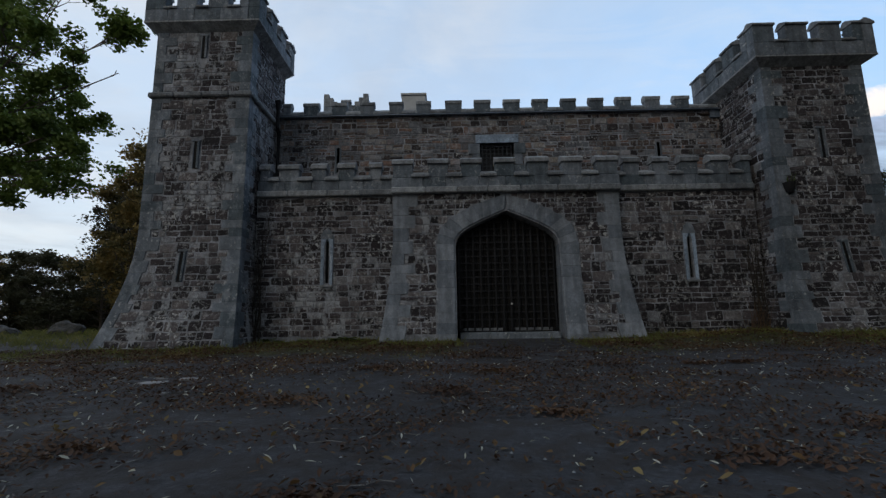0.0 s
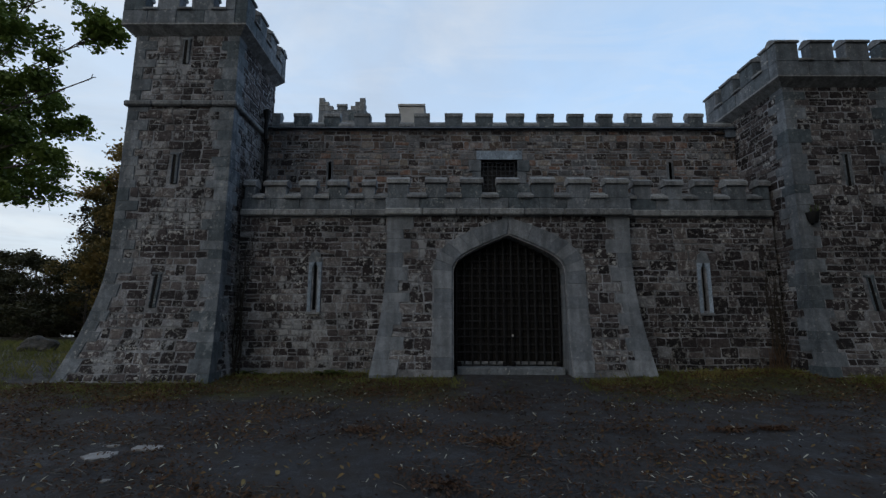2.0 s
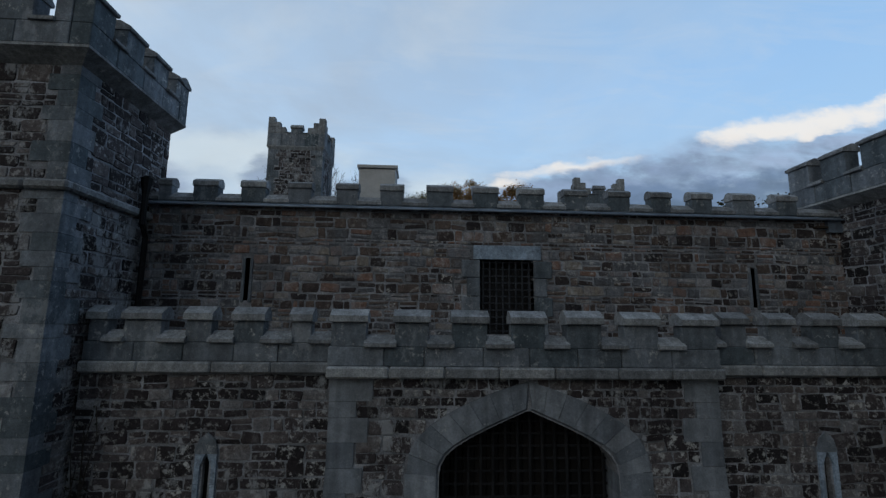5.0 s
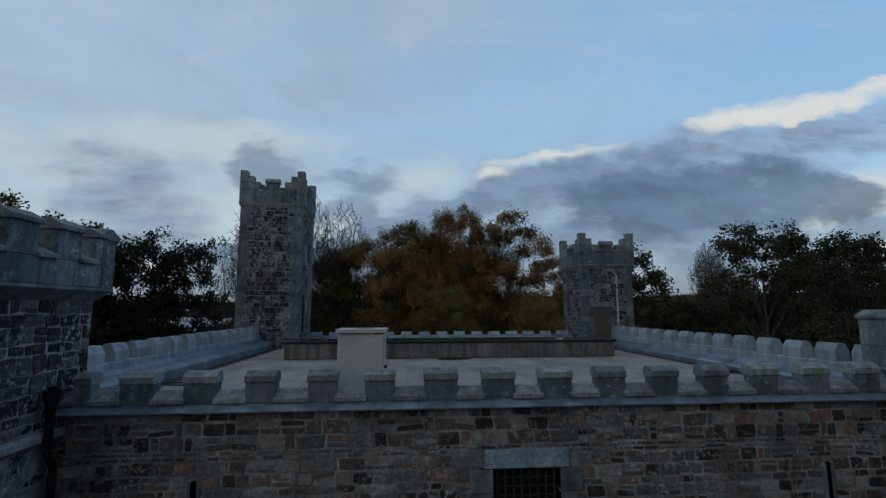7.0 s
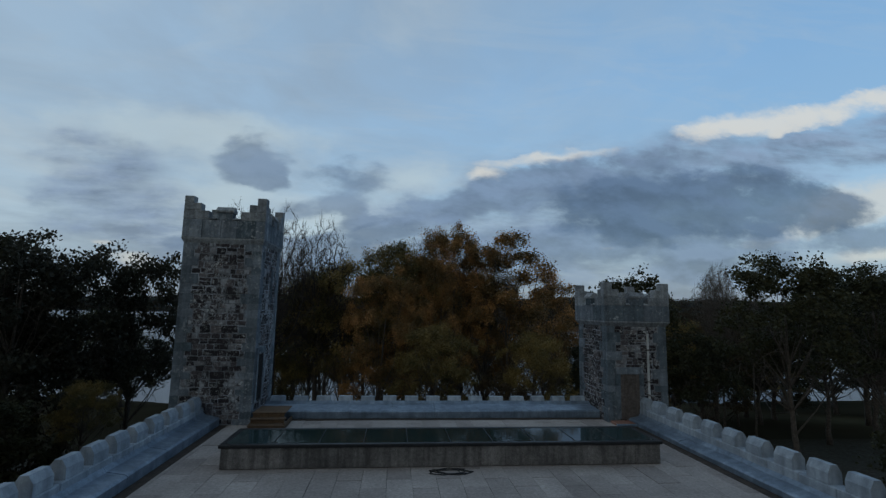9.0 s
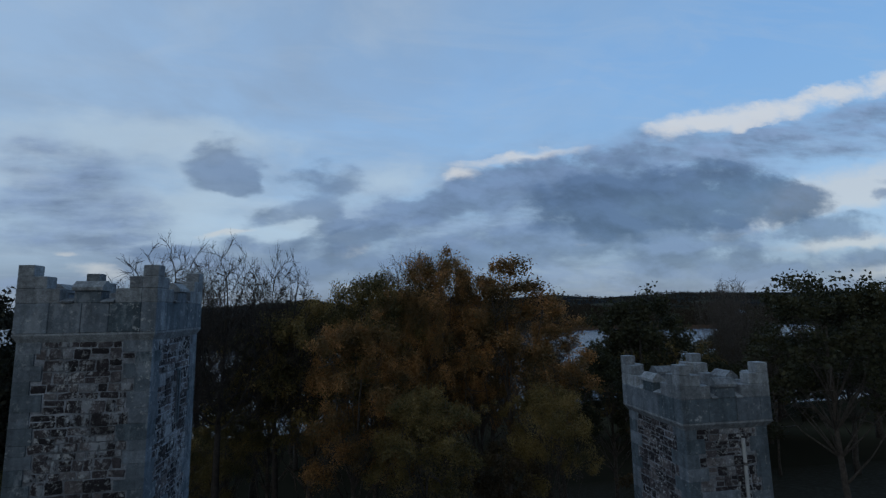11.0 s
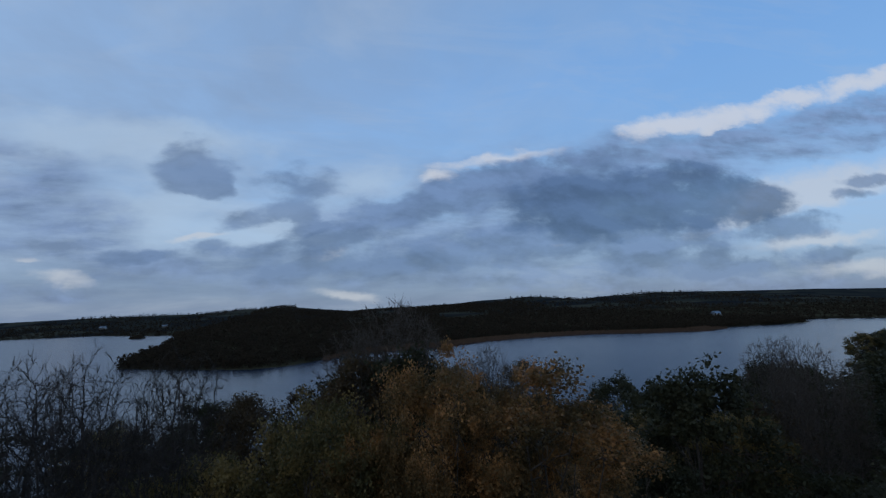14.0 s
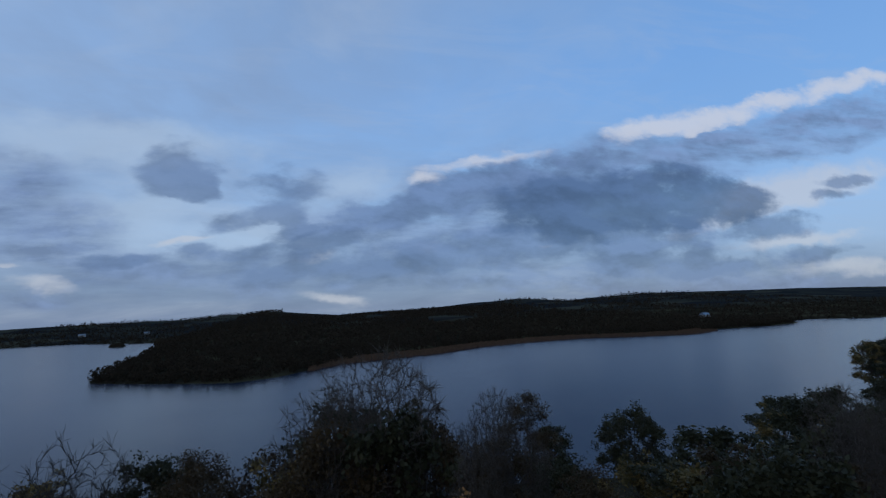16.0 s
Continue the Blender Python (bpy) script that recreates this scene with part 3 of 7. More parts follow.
def battlement(parent, m, length, merlons, y0, y1, z_str0, z_str1, z_cren, z_top, cap_h=0.25, sill_h=0.2, string=0.1, skip_string=False,
               merlon_mat=None, cap_over=0.1, cap_foot=0.36):
    """A crenellated parapet along local x from 0 to length, its outer face at y0, set by the pose m. Each string stone, course block,
    merlon, coping and crenel sill is a part."""
    mm, mc = merlon_mat or M["dressed_obj"], M["cap_obj"]
    r = random.Random(int(length * 1000) + int(z_top * 10))
    ap = lambda name, data, mat: put(name, *turned(data, m), mat, parent)
    if not skip_string:
        for a, b in split_blocks(0, length, 1.0, r):
            v, f = bevelled(a + 0.004, b - 0.004, y0 - string, y1, z_str0, z_str1, 0.03)
            ap("string_course", (v, f), mc)
    for a, b in split_blocks(0, length, 0.85, r):
        ap("parapet_block", bevelled(a + 0.004, b - 0.004, y0 + r.uniform(0, 0.008), y1, z_str1, z_cren - sill_h * 0.9), mm)
    edge = 0.0
    for a, b in list(merlons) + [(length, None)]:
        if a - edge > 0.08:
            v, f = bevelled(edge + 0.01, a - 0.01, y0 + 0.01, y1 - 0.01, z_cren - sill_h * 0.9, z_cren - sill_h * 0.6, 0.01)
            ap("parapet_block", (v, f), mm)
            ap("crenel_sill", gabled_block(edge - 0.03, a + 0.03, y0 - cap_over * 1.15, y1 + cap_over * 0.5, z_cren - sill_h * 0.95, z_cren + 0.03, 0.7), mc)
        if b is None:
            break
        v, f = bevelled(a, b, y0 + r.uniform(0.0, 0.008), y1, z_cren - sill_h * 0.9, z_top - cap_h, 0.012)
        ap("merlon", (v, f), mm)
        ap("coping", gabled_block(a - min(0.03, cap_over * 0.5), b + min(0.03, cap_over * 0.5), y0 - cap_over, y1 + cap_over, z_top - cap_h, z_top + r.uniform(-0.015, 0.012), 0.6, cap_foot), mc)
        edge = b


# ---- lower front wall with its loops ----
def lower_front_wall():
    core = []
    t = 0.9
    zw = 4.34
    for x0, x1, sx in ((-7.95, -3.0, -5.64), (3.0, 7.95, 5.77)):
        a, b = sx - 0.055, sx + 0.055
        core += [box_data(x0, a, 0, t, GZ, zw), box_data(b, x1, 0, t, GZ, zw), box_data(a, b, 0, t, GZ, 1.56), box_data(a, b, 0, t, 2.98, zw)]
    core.append(box_data(-3.0, 3.0, 0.55, t, 3.9, zw))
    wall = put("wall_south_lower", *join(core), M["mortar"])
    tagged(wall, "lower rubble stone wall with pale mortar joints", "wall", kind="structure")
    r = random.Random(11)
    cells = []
    for x0, x1, sx in ((-7.95, -3.25, -5.64), (3.25, 7.95, 5.77)):
        def spans(z, x0=x0, x1=x1, sx=sx):
            return minus(x0, x1, [(sx - 0.2, sx + 0.2)] if 1.42 < z < 3.1 else [])
        cells += rubble_cells(-0.1, 4.32, spans, r)
    lay_stones(wall, flat_face((0, 0, 0), (1, 0, 0), (0, -1, 0)), cells, M["low_obj"], M["low_isl"], r, mid=2.6)
    for sx in (-5.64, 5.77):
        loop = new("loop_window", None)
        tagged(loop, "narrow arrow loop with splayed grey stone jambs", "window", group="lower arrow loops")
        for s in (-1, 1):
            z = 1.5
            for h in (0.46, 0.5, 0.5):
                x_in, x_out = sx + s * 0.05, sx + s * 0.185
                lo, hi = z + 0.004, z + h - 0.004
                vs = [(x_in, 0.25, lo), (sx + s * 0.1, -0.035, lo), (x_out, -0.04, lo), (x_out, 0.25, lo)]
                vs += [(x, y, hi) for x, y, _ in vs]
                put("jamb", vs, BOXF, M["blue"], loop)
                z += h
        v = [(sx - 0.2, -0.045, 2.96), (sx + 0.2, -0.045, 2.96), (sx + 0.14, -0.045, 3.2), (sx, -0.045, 3.32), (sx - 0.14, -0.045, 3.2)]
        v += [(x, 0.2, z) for x, y, z in v]
        put("head", v, [(4, 3, 2, 1, 0), (5, 6, 7, 8, 9)] + [(i, (i + 1) % 5, (i + 1) % 5 + 5, i + 5) for i in range(5)], M["dressed_obj"], loop)
        for k in (-1, 1):
            tri = [(sx + k * 0.1, 2.74), (sx + k * 0.1, 2.99), (sx + k * 0.0, 2.99)]
            tri = tri if k > 0 else tri[::-1]
            vs = [(x, -0.036, z) for x, z in tri] + [(x, 0.2, z) for x, z in tri]
            put("head_cheek", vs, [(0, 1, 2), (5, 4, 3), (0, 3, 4, 1), (1, 4, 5, 2), (2, 5, 3, 0)], M["blue"], loop)
        block("sill", sx - 0.21, sx + 0.21, -0.07, 0.2, 1.42, 1.5, M["cap_obj"], loop)
        # near-black backing paints the loop's inner shade just behind the jambs
        block("backing", sx - 0.054, sx + 0.054, 0.1, 0.3, 1.5, 2.97, M["dark"], loop, r=0.002)
    return wall


def terrace():
    put("terrace_floor", *join([box_data(-7.95, 7.95, 0.25, 1.6, 4.2, 4.55), box_data(-3.52, 3.58, -0.035, 0.246, 4.2, 4.546)]), M["felt"])
    ob = bpy.data.objects["terrace_floor"]
    tagged(ob, "flat stone terrace behind the lower parapet", "terrace", kind="structure")


def lower_parapets():
    left = new("parapet_lower_west", None)
    tagged(left, "grey limestone crenellated parapet with weathered copings", "parapet", kind="structure")
    battlement(left, pose(-7.95, 0, 0), 4.4, [(0.07, 0.38), (0.68, 1.33), (1.76, 2.22), (2.61, 3.15), (3.65, 4.01)], -0.05, 0.24, 4.34, 4.54, 5.06, 5.52, cap_over=0.07, cap_foot=0.5)
    right = new("parapet_lower_east", None)
    tagged(right, "grey limestone crenellated parapet with weathered copings", "parapet", kind="structure")
    battlement(right, pose(3.6, 0, 0), 4.35, [(0.28, 0.78), (1.22, 1.72), (2.12, 2.66), (3.06, 3.64), (4.02, 4.33)], -0.05, 0.24, 4.34, 4.54, 5.06, 5.55, cap_over=0.07, cap_foot=0.5)


# ---- gate porch ----
CX = 0.03
INNER = [(1.6, 2.62), (1.57, 2.80), (1.47, 2.98), (1.29, 3.13), (1.03, 3.28), (0.74, 3.42), (0.46, 3.545), (0.2, 3.655), (0.0, 3.74)]
OUTER = [(2.17, 2.72), (2.13, 3.02), (1.99, 3.28), (1.76, 3.50), (1.44, 3.70), (1.08, 3.88), (0.71, 4.03), (0.34, 4.16), (0.0, 4.25)]


def along(points, z, by=1):
    zs, xs = [p[1] for p in points], [p[0] for p in points]
    return float(np.interp(z, zs, xs))


def porch_y(z):
    return -0.25 - 0.85 * flare(max(z, -0.2)) * 0.95


def porch_half(z):
    return 3.52 + 0.55 * flare(z)


def gate_porch():
    zs = [GZ, 0, 0.3, 0.6, 0.9, 1.2, 1.6, 2.0, 2.62] + [p[1] for p in INNER[1:]]
    parts = []
    for s in (-1, 1):
        rings = []
        for z in zs:
            inner = CX + s * (1.6 if z <= 2.62 else along(INNER, z))
            outer = CX + s * porch_half(z)
            ring = [(outer, porch_y(z), z), (inner, porch_y(z), z), (inner, 0.6, z), (outer, 0.6, z)]
            rings.append(ring if s < 0 else ring[::-1])
        parts.append(loft(rings))
    parts.append(box_data(CX - 3.54, CX + 3.54, porch_y(4), 0.6, 3.73, 4.34))
    porch = put("gate_porch", *join(parts), M["mortar"])
    tagged(porch, "projecting stone gate porch with pointed arch and flared foot", "gatehouse", kind="structure")
    r = random.Random(5)

    def face(u, z):
        dz = 0.05
        p = Vector((u, porch_y(z), z))
        up = (Vector((0, porch_y(z + dz) - porch_y(z - dz), 2 * dz))).normalized()
        nor = Vector((1, 0, 0)).cross(up)
        return p, Vector((1, 0, 0)), nor, up

    def ring_half(z):
        return 2.17 if z < 2.72 else along(OUTER, z)

    # quoins at the flared outer edges
    z, courses = GZ + 0.05, []
    while z < 4.3:
        h = min(r.uniform(0.24, 0.42), 4.33 - z)
        if 4.33 - z - h < 0.15:
            h = 4.33 - z
        ws = {}
        for s in (-1, 1):
            w = ws[s] = (0.68 if len(courses) % 2 else 0.42) * r.uniform(0.85, 1.12)
            lo, hi = [], []
            for zz, ring in ((z + 0.003, lo), (z + h - 0.003, hi)):
                xo, xi = CX + s * (porch_half(zz) + 0.012), CX + s * (porch_half(zz) - w)
                pts = [(xo, porch_y(zz) - 0.03, zz), (xi, porch_y(zz) - 0.03, zz), (xi, 0.0, zz), (xo, 0.0, zz)]
                ring += pts if s < 0 else pts[::-1]
            put("quoin", *loft([lo, hi]), M["ashlar"], porch)
        courses.append((z, z + h, ws))
        z += h

    def spans(z):
        ws = next((c[2] for c in courses if c[0] <= z < c[1]), {-1: 0.5, 1: 0.5})
        b = ring_half(z) + 0.03
        lo, hi = CX - porch_half(z) + ws[-1] + 0.015, CX + porch_half(z) - ws[1] - 0.015
        if z > 4.24:
            return [(lo, hi)]
        return [(lo, CX - b), (CX + b, hi)]
    cells = rubble_cells(-0.05, 4.32, spans, r)
    lay_stones(porch, face, cells, M["low_obj"], M["low_isl"], r, mid=2.5)
    # voussoirs, each running through the wall's face
    for s in (-1, 1):
        for k in range(len(INNER) - 1):
            (ai, az), (bi, bz) = INNER[k], INNER[k + 1]
            (ao, aoz), (bo, boz) = OUTER[k], OUTER[k + 1]
            g = 0.012
            pts = []
            for (x, zz) in ((ai, az), (bi, bz), (bo, boz), (ao, aoz)):
                pts.append((x, zz))
            cxm, czm = sum(p[0] for p in pts) / 4, sum(p[1] for p in pts) / 4
            pts = [(cxm + (x - cxm) * 0.975, czm + (zz - czm) * 0.975) for x, zz in pts]
            front = [(CX + s * x, porch_y(zz) - 0.04 + (0.06 if i < 2 else 0.0), zz) for i, (x, zz) in enumerate(pts)]
            lip = [(CX + s * (x + (0.06 if i < 2 else 0)), porch_y(zz) - 0.045, zz + (0.03 if i < 2 else 0)) for i, (x, zz) in enumerate(pts)]
            back = [(CX + s * x, 0.35, zz) for x, zz in pts]
            vs = lip + front[:2] + back
            if s < 0:
                fs = [(0, 1, 2, 3), (4, 5, 1, 0), (6, 7, 5, 4), (1, 5, 7, 8, 2), (2, 8, 9, 3), (3, 9, 6, 4, 0), (9, 8, 7, 6)]
            else:
                fs = [(3, 2, 1, 0), (0, 1, 5, 4), (4, 5, 7, 6), (2, 8, 7, 5, 1), (3, 9, 8, 2), (0, 4, 6, 9, 3), (6, 7, 8, 9)]
            put("voussoir", vs, fs, M["ashlar"], porch)
        z, k = GZ + 0.05, 0
        while z < 2.66:
            h = min(r.uniform(0.3, 0.5), 2.70 - z)
            if 2.70 - z - h < 0.16:
                h = 2.70 - z
            lo, hi = [], []
            for zz, ring in ((z + 0.003, lo), (z + h - 0.003, hi)):
                w = 0.60 + (0.04 if k % 2 else 0)
                xi, xo = CX + s * 1.595, CX + s * (1.55 + w)
                pts = [(xo, porch_y(zz) - 0.045, zz), (xi + s * 0.06, porch_y(zz) - 0.045, zz), (xi, porch_y(zz) + 0.02, zz), (xi, 0.35, zz), (xo, 0.35, zz)]
                ring += pts if s < 0 else pts[::-1]
            put("jamb_stone", *loft([lo, hi]), M["ashlar"], porch)
            z += h
            k += 1
    par = new("parapet_porch", None)
    tagged(par, "grey limestone crenellated parapet over the gate porch", "parapet", kind="structure")
    battlement(par, pose(CX - 3.6, 0, 0), 7.2, [(0.05, 0.67), (1.18, 1.79), (2.22, 2.85), (3.3, 3.91), (4.32, 4.97), (5.4, 6.04), (6.49, 7.15)], -0.34, -0.04, 4.30, 4.5, 5.02, 5.52, string=0.13, cap_over=0.07, cap_foot=0.5)
    # the return ends of the porch parapet
    for s in (-1, 1):
        block("parapet_return", CX + s * 3.4 - 0.17, CX + s * 3.4 + 0.17, 0.2, 0.4, 4.5, 4.9, M["ashlar"], par)


def gate():
    g = new("castle_gate", None)
    tagged(g, "tall black timber gate with an iron lattice grille, closed", "gate")
    def top(x):
        xs, zz = [p[0] for p in INNER][::-1], [p[1] for p in INNER][::-1]
        return float(np.interp(abs(x - CX), xs, zz))
    n = 14
    for i in range(n):
        a, b = CX - 1.59 + 3.18 * i / n, CX - 1.59 + 3.18 * (i + 1) / n
        h = max(top(a), top(b), top((a + b) / 2)) + 0.05
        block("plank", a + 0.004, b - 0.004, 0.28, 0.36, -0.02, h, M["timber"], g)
    for i in range(14):
        x = CX - 1.5 + 3.0 * i / 13
        h = min(top(x - 0.02), top(x + 0.02)) + 0.02
        block("upright_bar", x - 0.024, x + 0.024, 0.15, 0.19, 0.02, h, M["grille"], g, r=0.006)
    for k in range(15):
        z = 0.36 + 0.222 * k
        half = 1.58 if z < 2.62 else along(INNER, z)
        if half > 0.2:
            block("cross_bar", CX - half, CX + half, 0.194, 0.215, z - 0.022, z + 0.022, M["grille"], g, r=0.006)
    for a, b in ((-1.5, -0.14), (0.16, 1.5)):
        block("bottom_rail", CX + a, CX + b, 0.22, 0.26, 0.0, 0.1, M["cap_obj"], g)
    for x in (-1.42, -0.12, 0.14, 1.42):
        block("foot_bracket", CX + x - 0.06, CX + x + 0.06, 0.06, 0.15, -0.02, 0.1, M["iron"], g)
    v, f = bevelled(CX + 0.1, CX + 0.15, 0.08, 0.15, 0.80, 0.87, 0.012)
    put("padlock", v, f, M["white"], g, "small pale padlock")
    s = block("threshold", CX - 1.5, CX + 1.5, -0.36, 0.5, -0.45, -0.03, M["dressed_obj"])
    tagged(s, "long worn stone threshold under the gate", "threshold", kind="structure")
    # flat near-black sheet: the passage's shade is put into its colour
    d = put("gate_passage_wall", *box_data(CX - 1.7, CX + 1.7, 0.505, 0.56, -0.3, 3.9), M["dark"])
    tagged(d, "near-black sheet painted as the unlit passage behind the gate", "wall", kind="structure")


# ---- upper wall ----
UY = 1.56
UPPER_MERLONS = [(-7.83, -7.55), (-7.08, -6.53), (-6.03, -5.48), (-4.98, -4.46), (-3.9, -3.4), (-2.9, -2.37), (-1.83, -1.23), (-0.76, -0.17), (0.32, 0.91), (1.39, 1.94),
                 (2.45, 2.97), (3.47, 3.97), (4.47, 4.98), (5.49, 6.04), (6.58, 7.1)]


def upper_wall():
    core = []
    x0, x1, zt, t = -8.0, 8.15, 7.82, 0.6
    wx = (-0.6, 0.63)
    for a, b in ((x0, -5.8), (-5.7, wx[0]), (wx[1], 5.78), (5.88, x1)):
        core.append(box_data(a, b, UY, UY + t, 4.3, zt))
    core += [box_data(wx[0], wx[1], UY, UY + t, 6.7, zt), box_data(wx[0], wx[1], UY, UY + t, 4.3, 5.02)]
    for a, b in ((-5.8, -5.7), (5.78, 5.88)):
        core += [box_data(a, b, UY, UY + t, 4.3, 5.7), box_data(a, b, UY, UY + t, 6.64, zt)]
    w = put("wall_south_upper", *join(core), M["mortar"])
    tagged(w, "upper rubble wall of brown and grey stones with pale joints", "wall", kind="structure")
    r = random.Random(21)

    def spans(z):
        holes = []
        if 5.0 < z < 6.72:
            holes.append((wx[0] - 0.03, wx[1] + 0.03))
        if 6.62 < z < 7.05:
            holes.append((-0.78, 0.82))
        if 5.6 < z < 6.78:
            holes += [(-5.86, -5.64), (5.72, 5.94)]
        return minus(x0, x1, holes)
    cells = rubble_cells(4.5, 7.82, spans, r, lo=0.08, hi=0.25, wide=(0.10, 0.48), thick=0.16)
    lay_stones(w, flat_face((0, UY, 0), (1, 0, 0), (0, -1, 0)), cells, M["up_obj"], M["up_isl"], r, mid=6.7, joint=0.034)
    win = new("barred_window", None)
    tagged(win, "square window opening with iron grille and grey stone lintel", "window")
    block("lintel", -0.75, 0.8, UY - 0.05, UY + 0.3, 6.7, 7.02, M["blue"], win, "smooth blue-grey lintel", r=0.01)
    for s, xe in ((-1, wx[0]), (1, wx[1])):
        z = 5.0
        for i, h in enumerate((0.42, 0.44, 0.42, 0.4)):
            wd = 0.42 if i % 2 else 0.3
            a, b = (xe - wd, xe) if s < 0 else (xe, xe + wd)
            block("jamb", a, b, UY - 0.052, UY + 0.3, z + 0.004, z + h - 0.004, M["dressed_obj"], win)
            z += h
    for i in range(8):
        x = wx[0] + 0.09 + (wx[1] - wx[0] - 0.18) * i / 7
        block("upright_bar", x - 0.017, x + 0.017, UY + 0.07, UY + 0.1, 5.02, 6.7, M["bar"], win, r=0.004)
    for k in range(11):
        z = 5.1 + 0.155 * k
        block("cross_bar", wx[0], wx[1], UY + 0.1, UY + 0.12, z - 0.016, z + 0.016, M["bar"], win, r=0.004)
    # black sheet stands in for the unlit room behind the bars
    block("shutter", wx[0] - 0.1, wx[1] + 0.1, UY + 0.4, UY + 0.45, 5.0, 6.75, M["black"], win, "dark boarded shutter")
    for sx in (-5.75, 5.83):
        loop = new("loop_window", None)
        tagged(loop, "thin dark arrow loop in the upper wall", "window", group="upper arrow loops")
        for s in (-1, 1):
            a, b = sorted((sx + s * 0.05, sx + s * 0.115))
            block("jamb", a, b, UY - 0.03, UY + 0.3, 5.66, 6.62, M["dressed_obj"], loop, r=0.008)
        # shade inside the upper loop is painted on by this near-black backing
        block("backing", sx - 0.2, sx + 0.2, UY + 0.4, UY + 0.44, 5.5, 6.8, M["dark"], loop)
    par = new("parapet_upper", None)
    tagged(par, "long crenellated parapet with pitched copings and lead flashing", "parapet", kind="structure")
    battlement(par, pose(x0, UY, 0), 16.15, [(a - x0, b - x0) for a, b in UPPER_MERLONS], -0.02, 0.25, 7.84, 7.88, 8.09, 8.45, cap_h=0.2, sill_h=0.2, skip_string=True, cap_over=0.025, cap_foot=0.6)
    for i in range(8):
        a = x0 + 16.15 * i / 8
        vs = [(a + 0.003, UY - 0.2, 7.80), (a + 2.015, UY - 0.2, 7.80), (a + 2.015, UY + 0.03, 7.91), (a + 0.003, UY + 0.03, 7.91)]
        vs += [(x, y, z - 0.02) if j < 2 else (x, y, z - 0.1) for j, (x, y, z) in enumerate(vs)]
        put("lead_flashing", vs, [(0, 1, 2, 3), (7, 6, 5, 4), (4, 5, 1, 0), (5, 6, 2, 1), (6, 7, 3, 2), (7, 4, 0, 3)], M["lead"], par)


# ---- towers ----
def tower(name, label, x0, x1, y0, y1, z_body, z_top, band, loops, mat, seed, inner, foot=True, merlon_n=4, corner_steps=False, proj=0.25, lip=0.45, faces="fsl", mid=4.0, base=GZ, cap_h=0.2, back=None):
    """A square tower. inner: the side (-1 or 1) that meets the front wall and spreads less. faces: which faces show their stones."""
    zs = [base, 0.0, 0.4, 0.8, 1.2, 1.6, 2.0, 2.5, 3.1, 4.5, 7.0, z_body] if foot else [base, z_body]

    def xl(z):
        return x0 - (flare(z) * (0.35 if inner < 0 else 1.0) if foot else 0)

    def xr(z):
        return x1 + (flare(z) * (0.35 if inner > 0 else 1.0) if foot else 0)

    def yf(z):
        return y0 - (flare(z) if foot else 0)
    rings = [[(xl(z), yf(z), z), (xr(z), yf(z), z), (xr(z), y1, z), (xl(z), y1, z)] for z in zs]
    tw = put(name, *loft(rings), M["mortar"])
    tagged(tw, label, "tower", group="castle towers")
    r = random.Random(seed)
    dz = 0.05
    X, Y = Vector((1, 0, 0)), Vector((0, 1, 0))

    def front(u, z):
        up = Vector((0, yf(z + dz) - yf(z - dz), 2 * dz)).normalized()
        return Vector((u, yf(z), z)), X, X.cross(up), up

    def right(u, z):
        up = Vector((xr(z + dz) - xr(z - dz), 0, 2 * dz)).normalized()
        return Vector((xr(z), u, z)), Y, Y.cross(up), up

    def left(u, z):
        up = Vector((xl(z + dz) - xl(z - dz), 0, 2 * dz)).normalized()
        return Vector((xl(z), -u, z)), -Y, (-Y).cross(up), up
    # quoins wrap the front corners
    z, courses = base + 0.04, []
    q_f, q_s = (0.58, 0.36), (0.36, 0.58)
    while z < z_body - 0.02:
        h = min(r.uniform(0.22, 0.42), z_body - z)
        if z_body - z - h < 0.14:
            h = z_body - z
        wid = {}
        for s in (-1, 1):
            lo, hi = [], []
            k = len(courses)
            wf, ws = q_f[k % 2] * r.uniform(0.8, 1.2), q_s[k % 2] * r.uniform(0.8, 1.2)
            wid[s] = (wf, ws)
            for zz, ring in ((z + 0.003, lo), (z + h - 0.003, hi)):
                xe = xl(zz) - 0.025 if s < 0 else xr(zz) + 0.025
                pts = [(xe, yf(zz) - 0.025, zz), (xe - s * wf, yf(zz) - 0.025, zz), (xe - s * wf, yf(zz) + 0.1, zz), (xe - s * 0.1, yf(zz) + ws, zz), (xe, yf(zz) + ws, zz)]
                ring += pts if s < 0 else pts[::-1]
            put("quoin", *loft([lo, hi]), M["dressed_obj"], tw)
            if "b" in faces:
                xe = x0 if s < 0 else x1
                a, b = sorted((xe + s * 0.025, xe - s * 0.45))
                block("quoin", a, b, y1 - ws, y1 + 0.025, z + 0.006, z + h - 0.006, M["dressed_obj"], tw, r=0.006)
        courses.append((z, z + h, wid))
        z += h
    holes = [(zz0, zz1, ux) for f, ux, zz0, zz1 in loops if f == "f"]

    def at(z):
        return next((c[2] for c in courses if c[0] <= z < c[1]), {-1: (0.45, 0.45), 1: (0.45, 0.45)})

    def spans_f(z):
        hs = [(ux - 0.17, ux + 0.17) for a, b, ux in holes if a - 0.08 < z < b + 0.1]
        return minus(xl(z) + at(z)[-1][0], xr(z) - at(z)[1][0], hs)
    lay_stones(tw, front, rubble_cells(base + 0.15, z_body, spans_f, r), M[mat + "_obj"], M[mat + "_isl"], r, mid=mid)
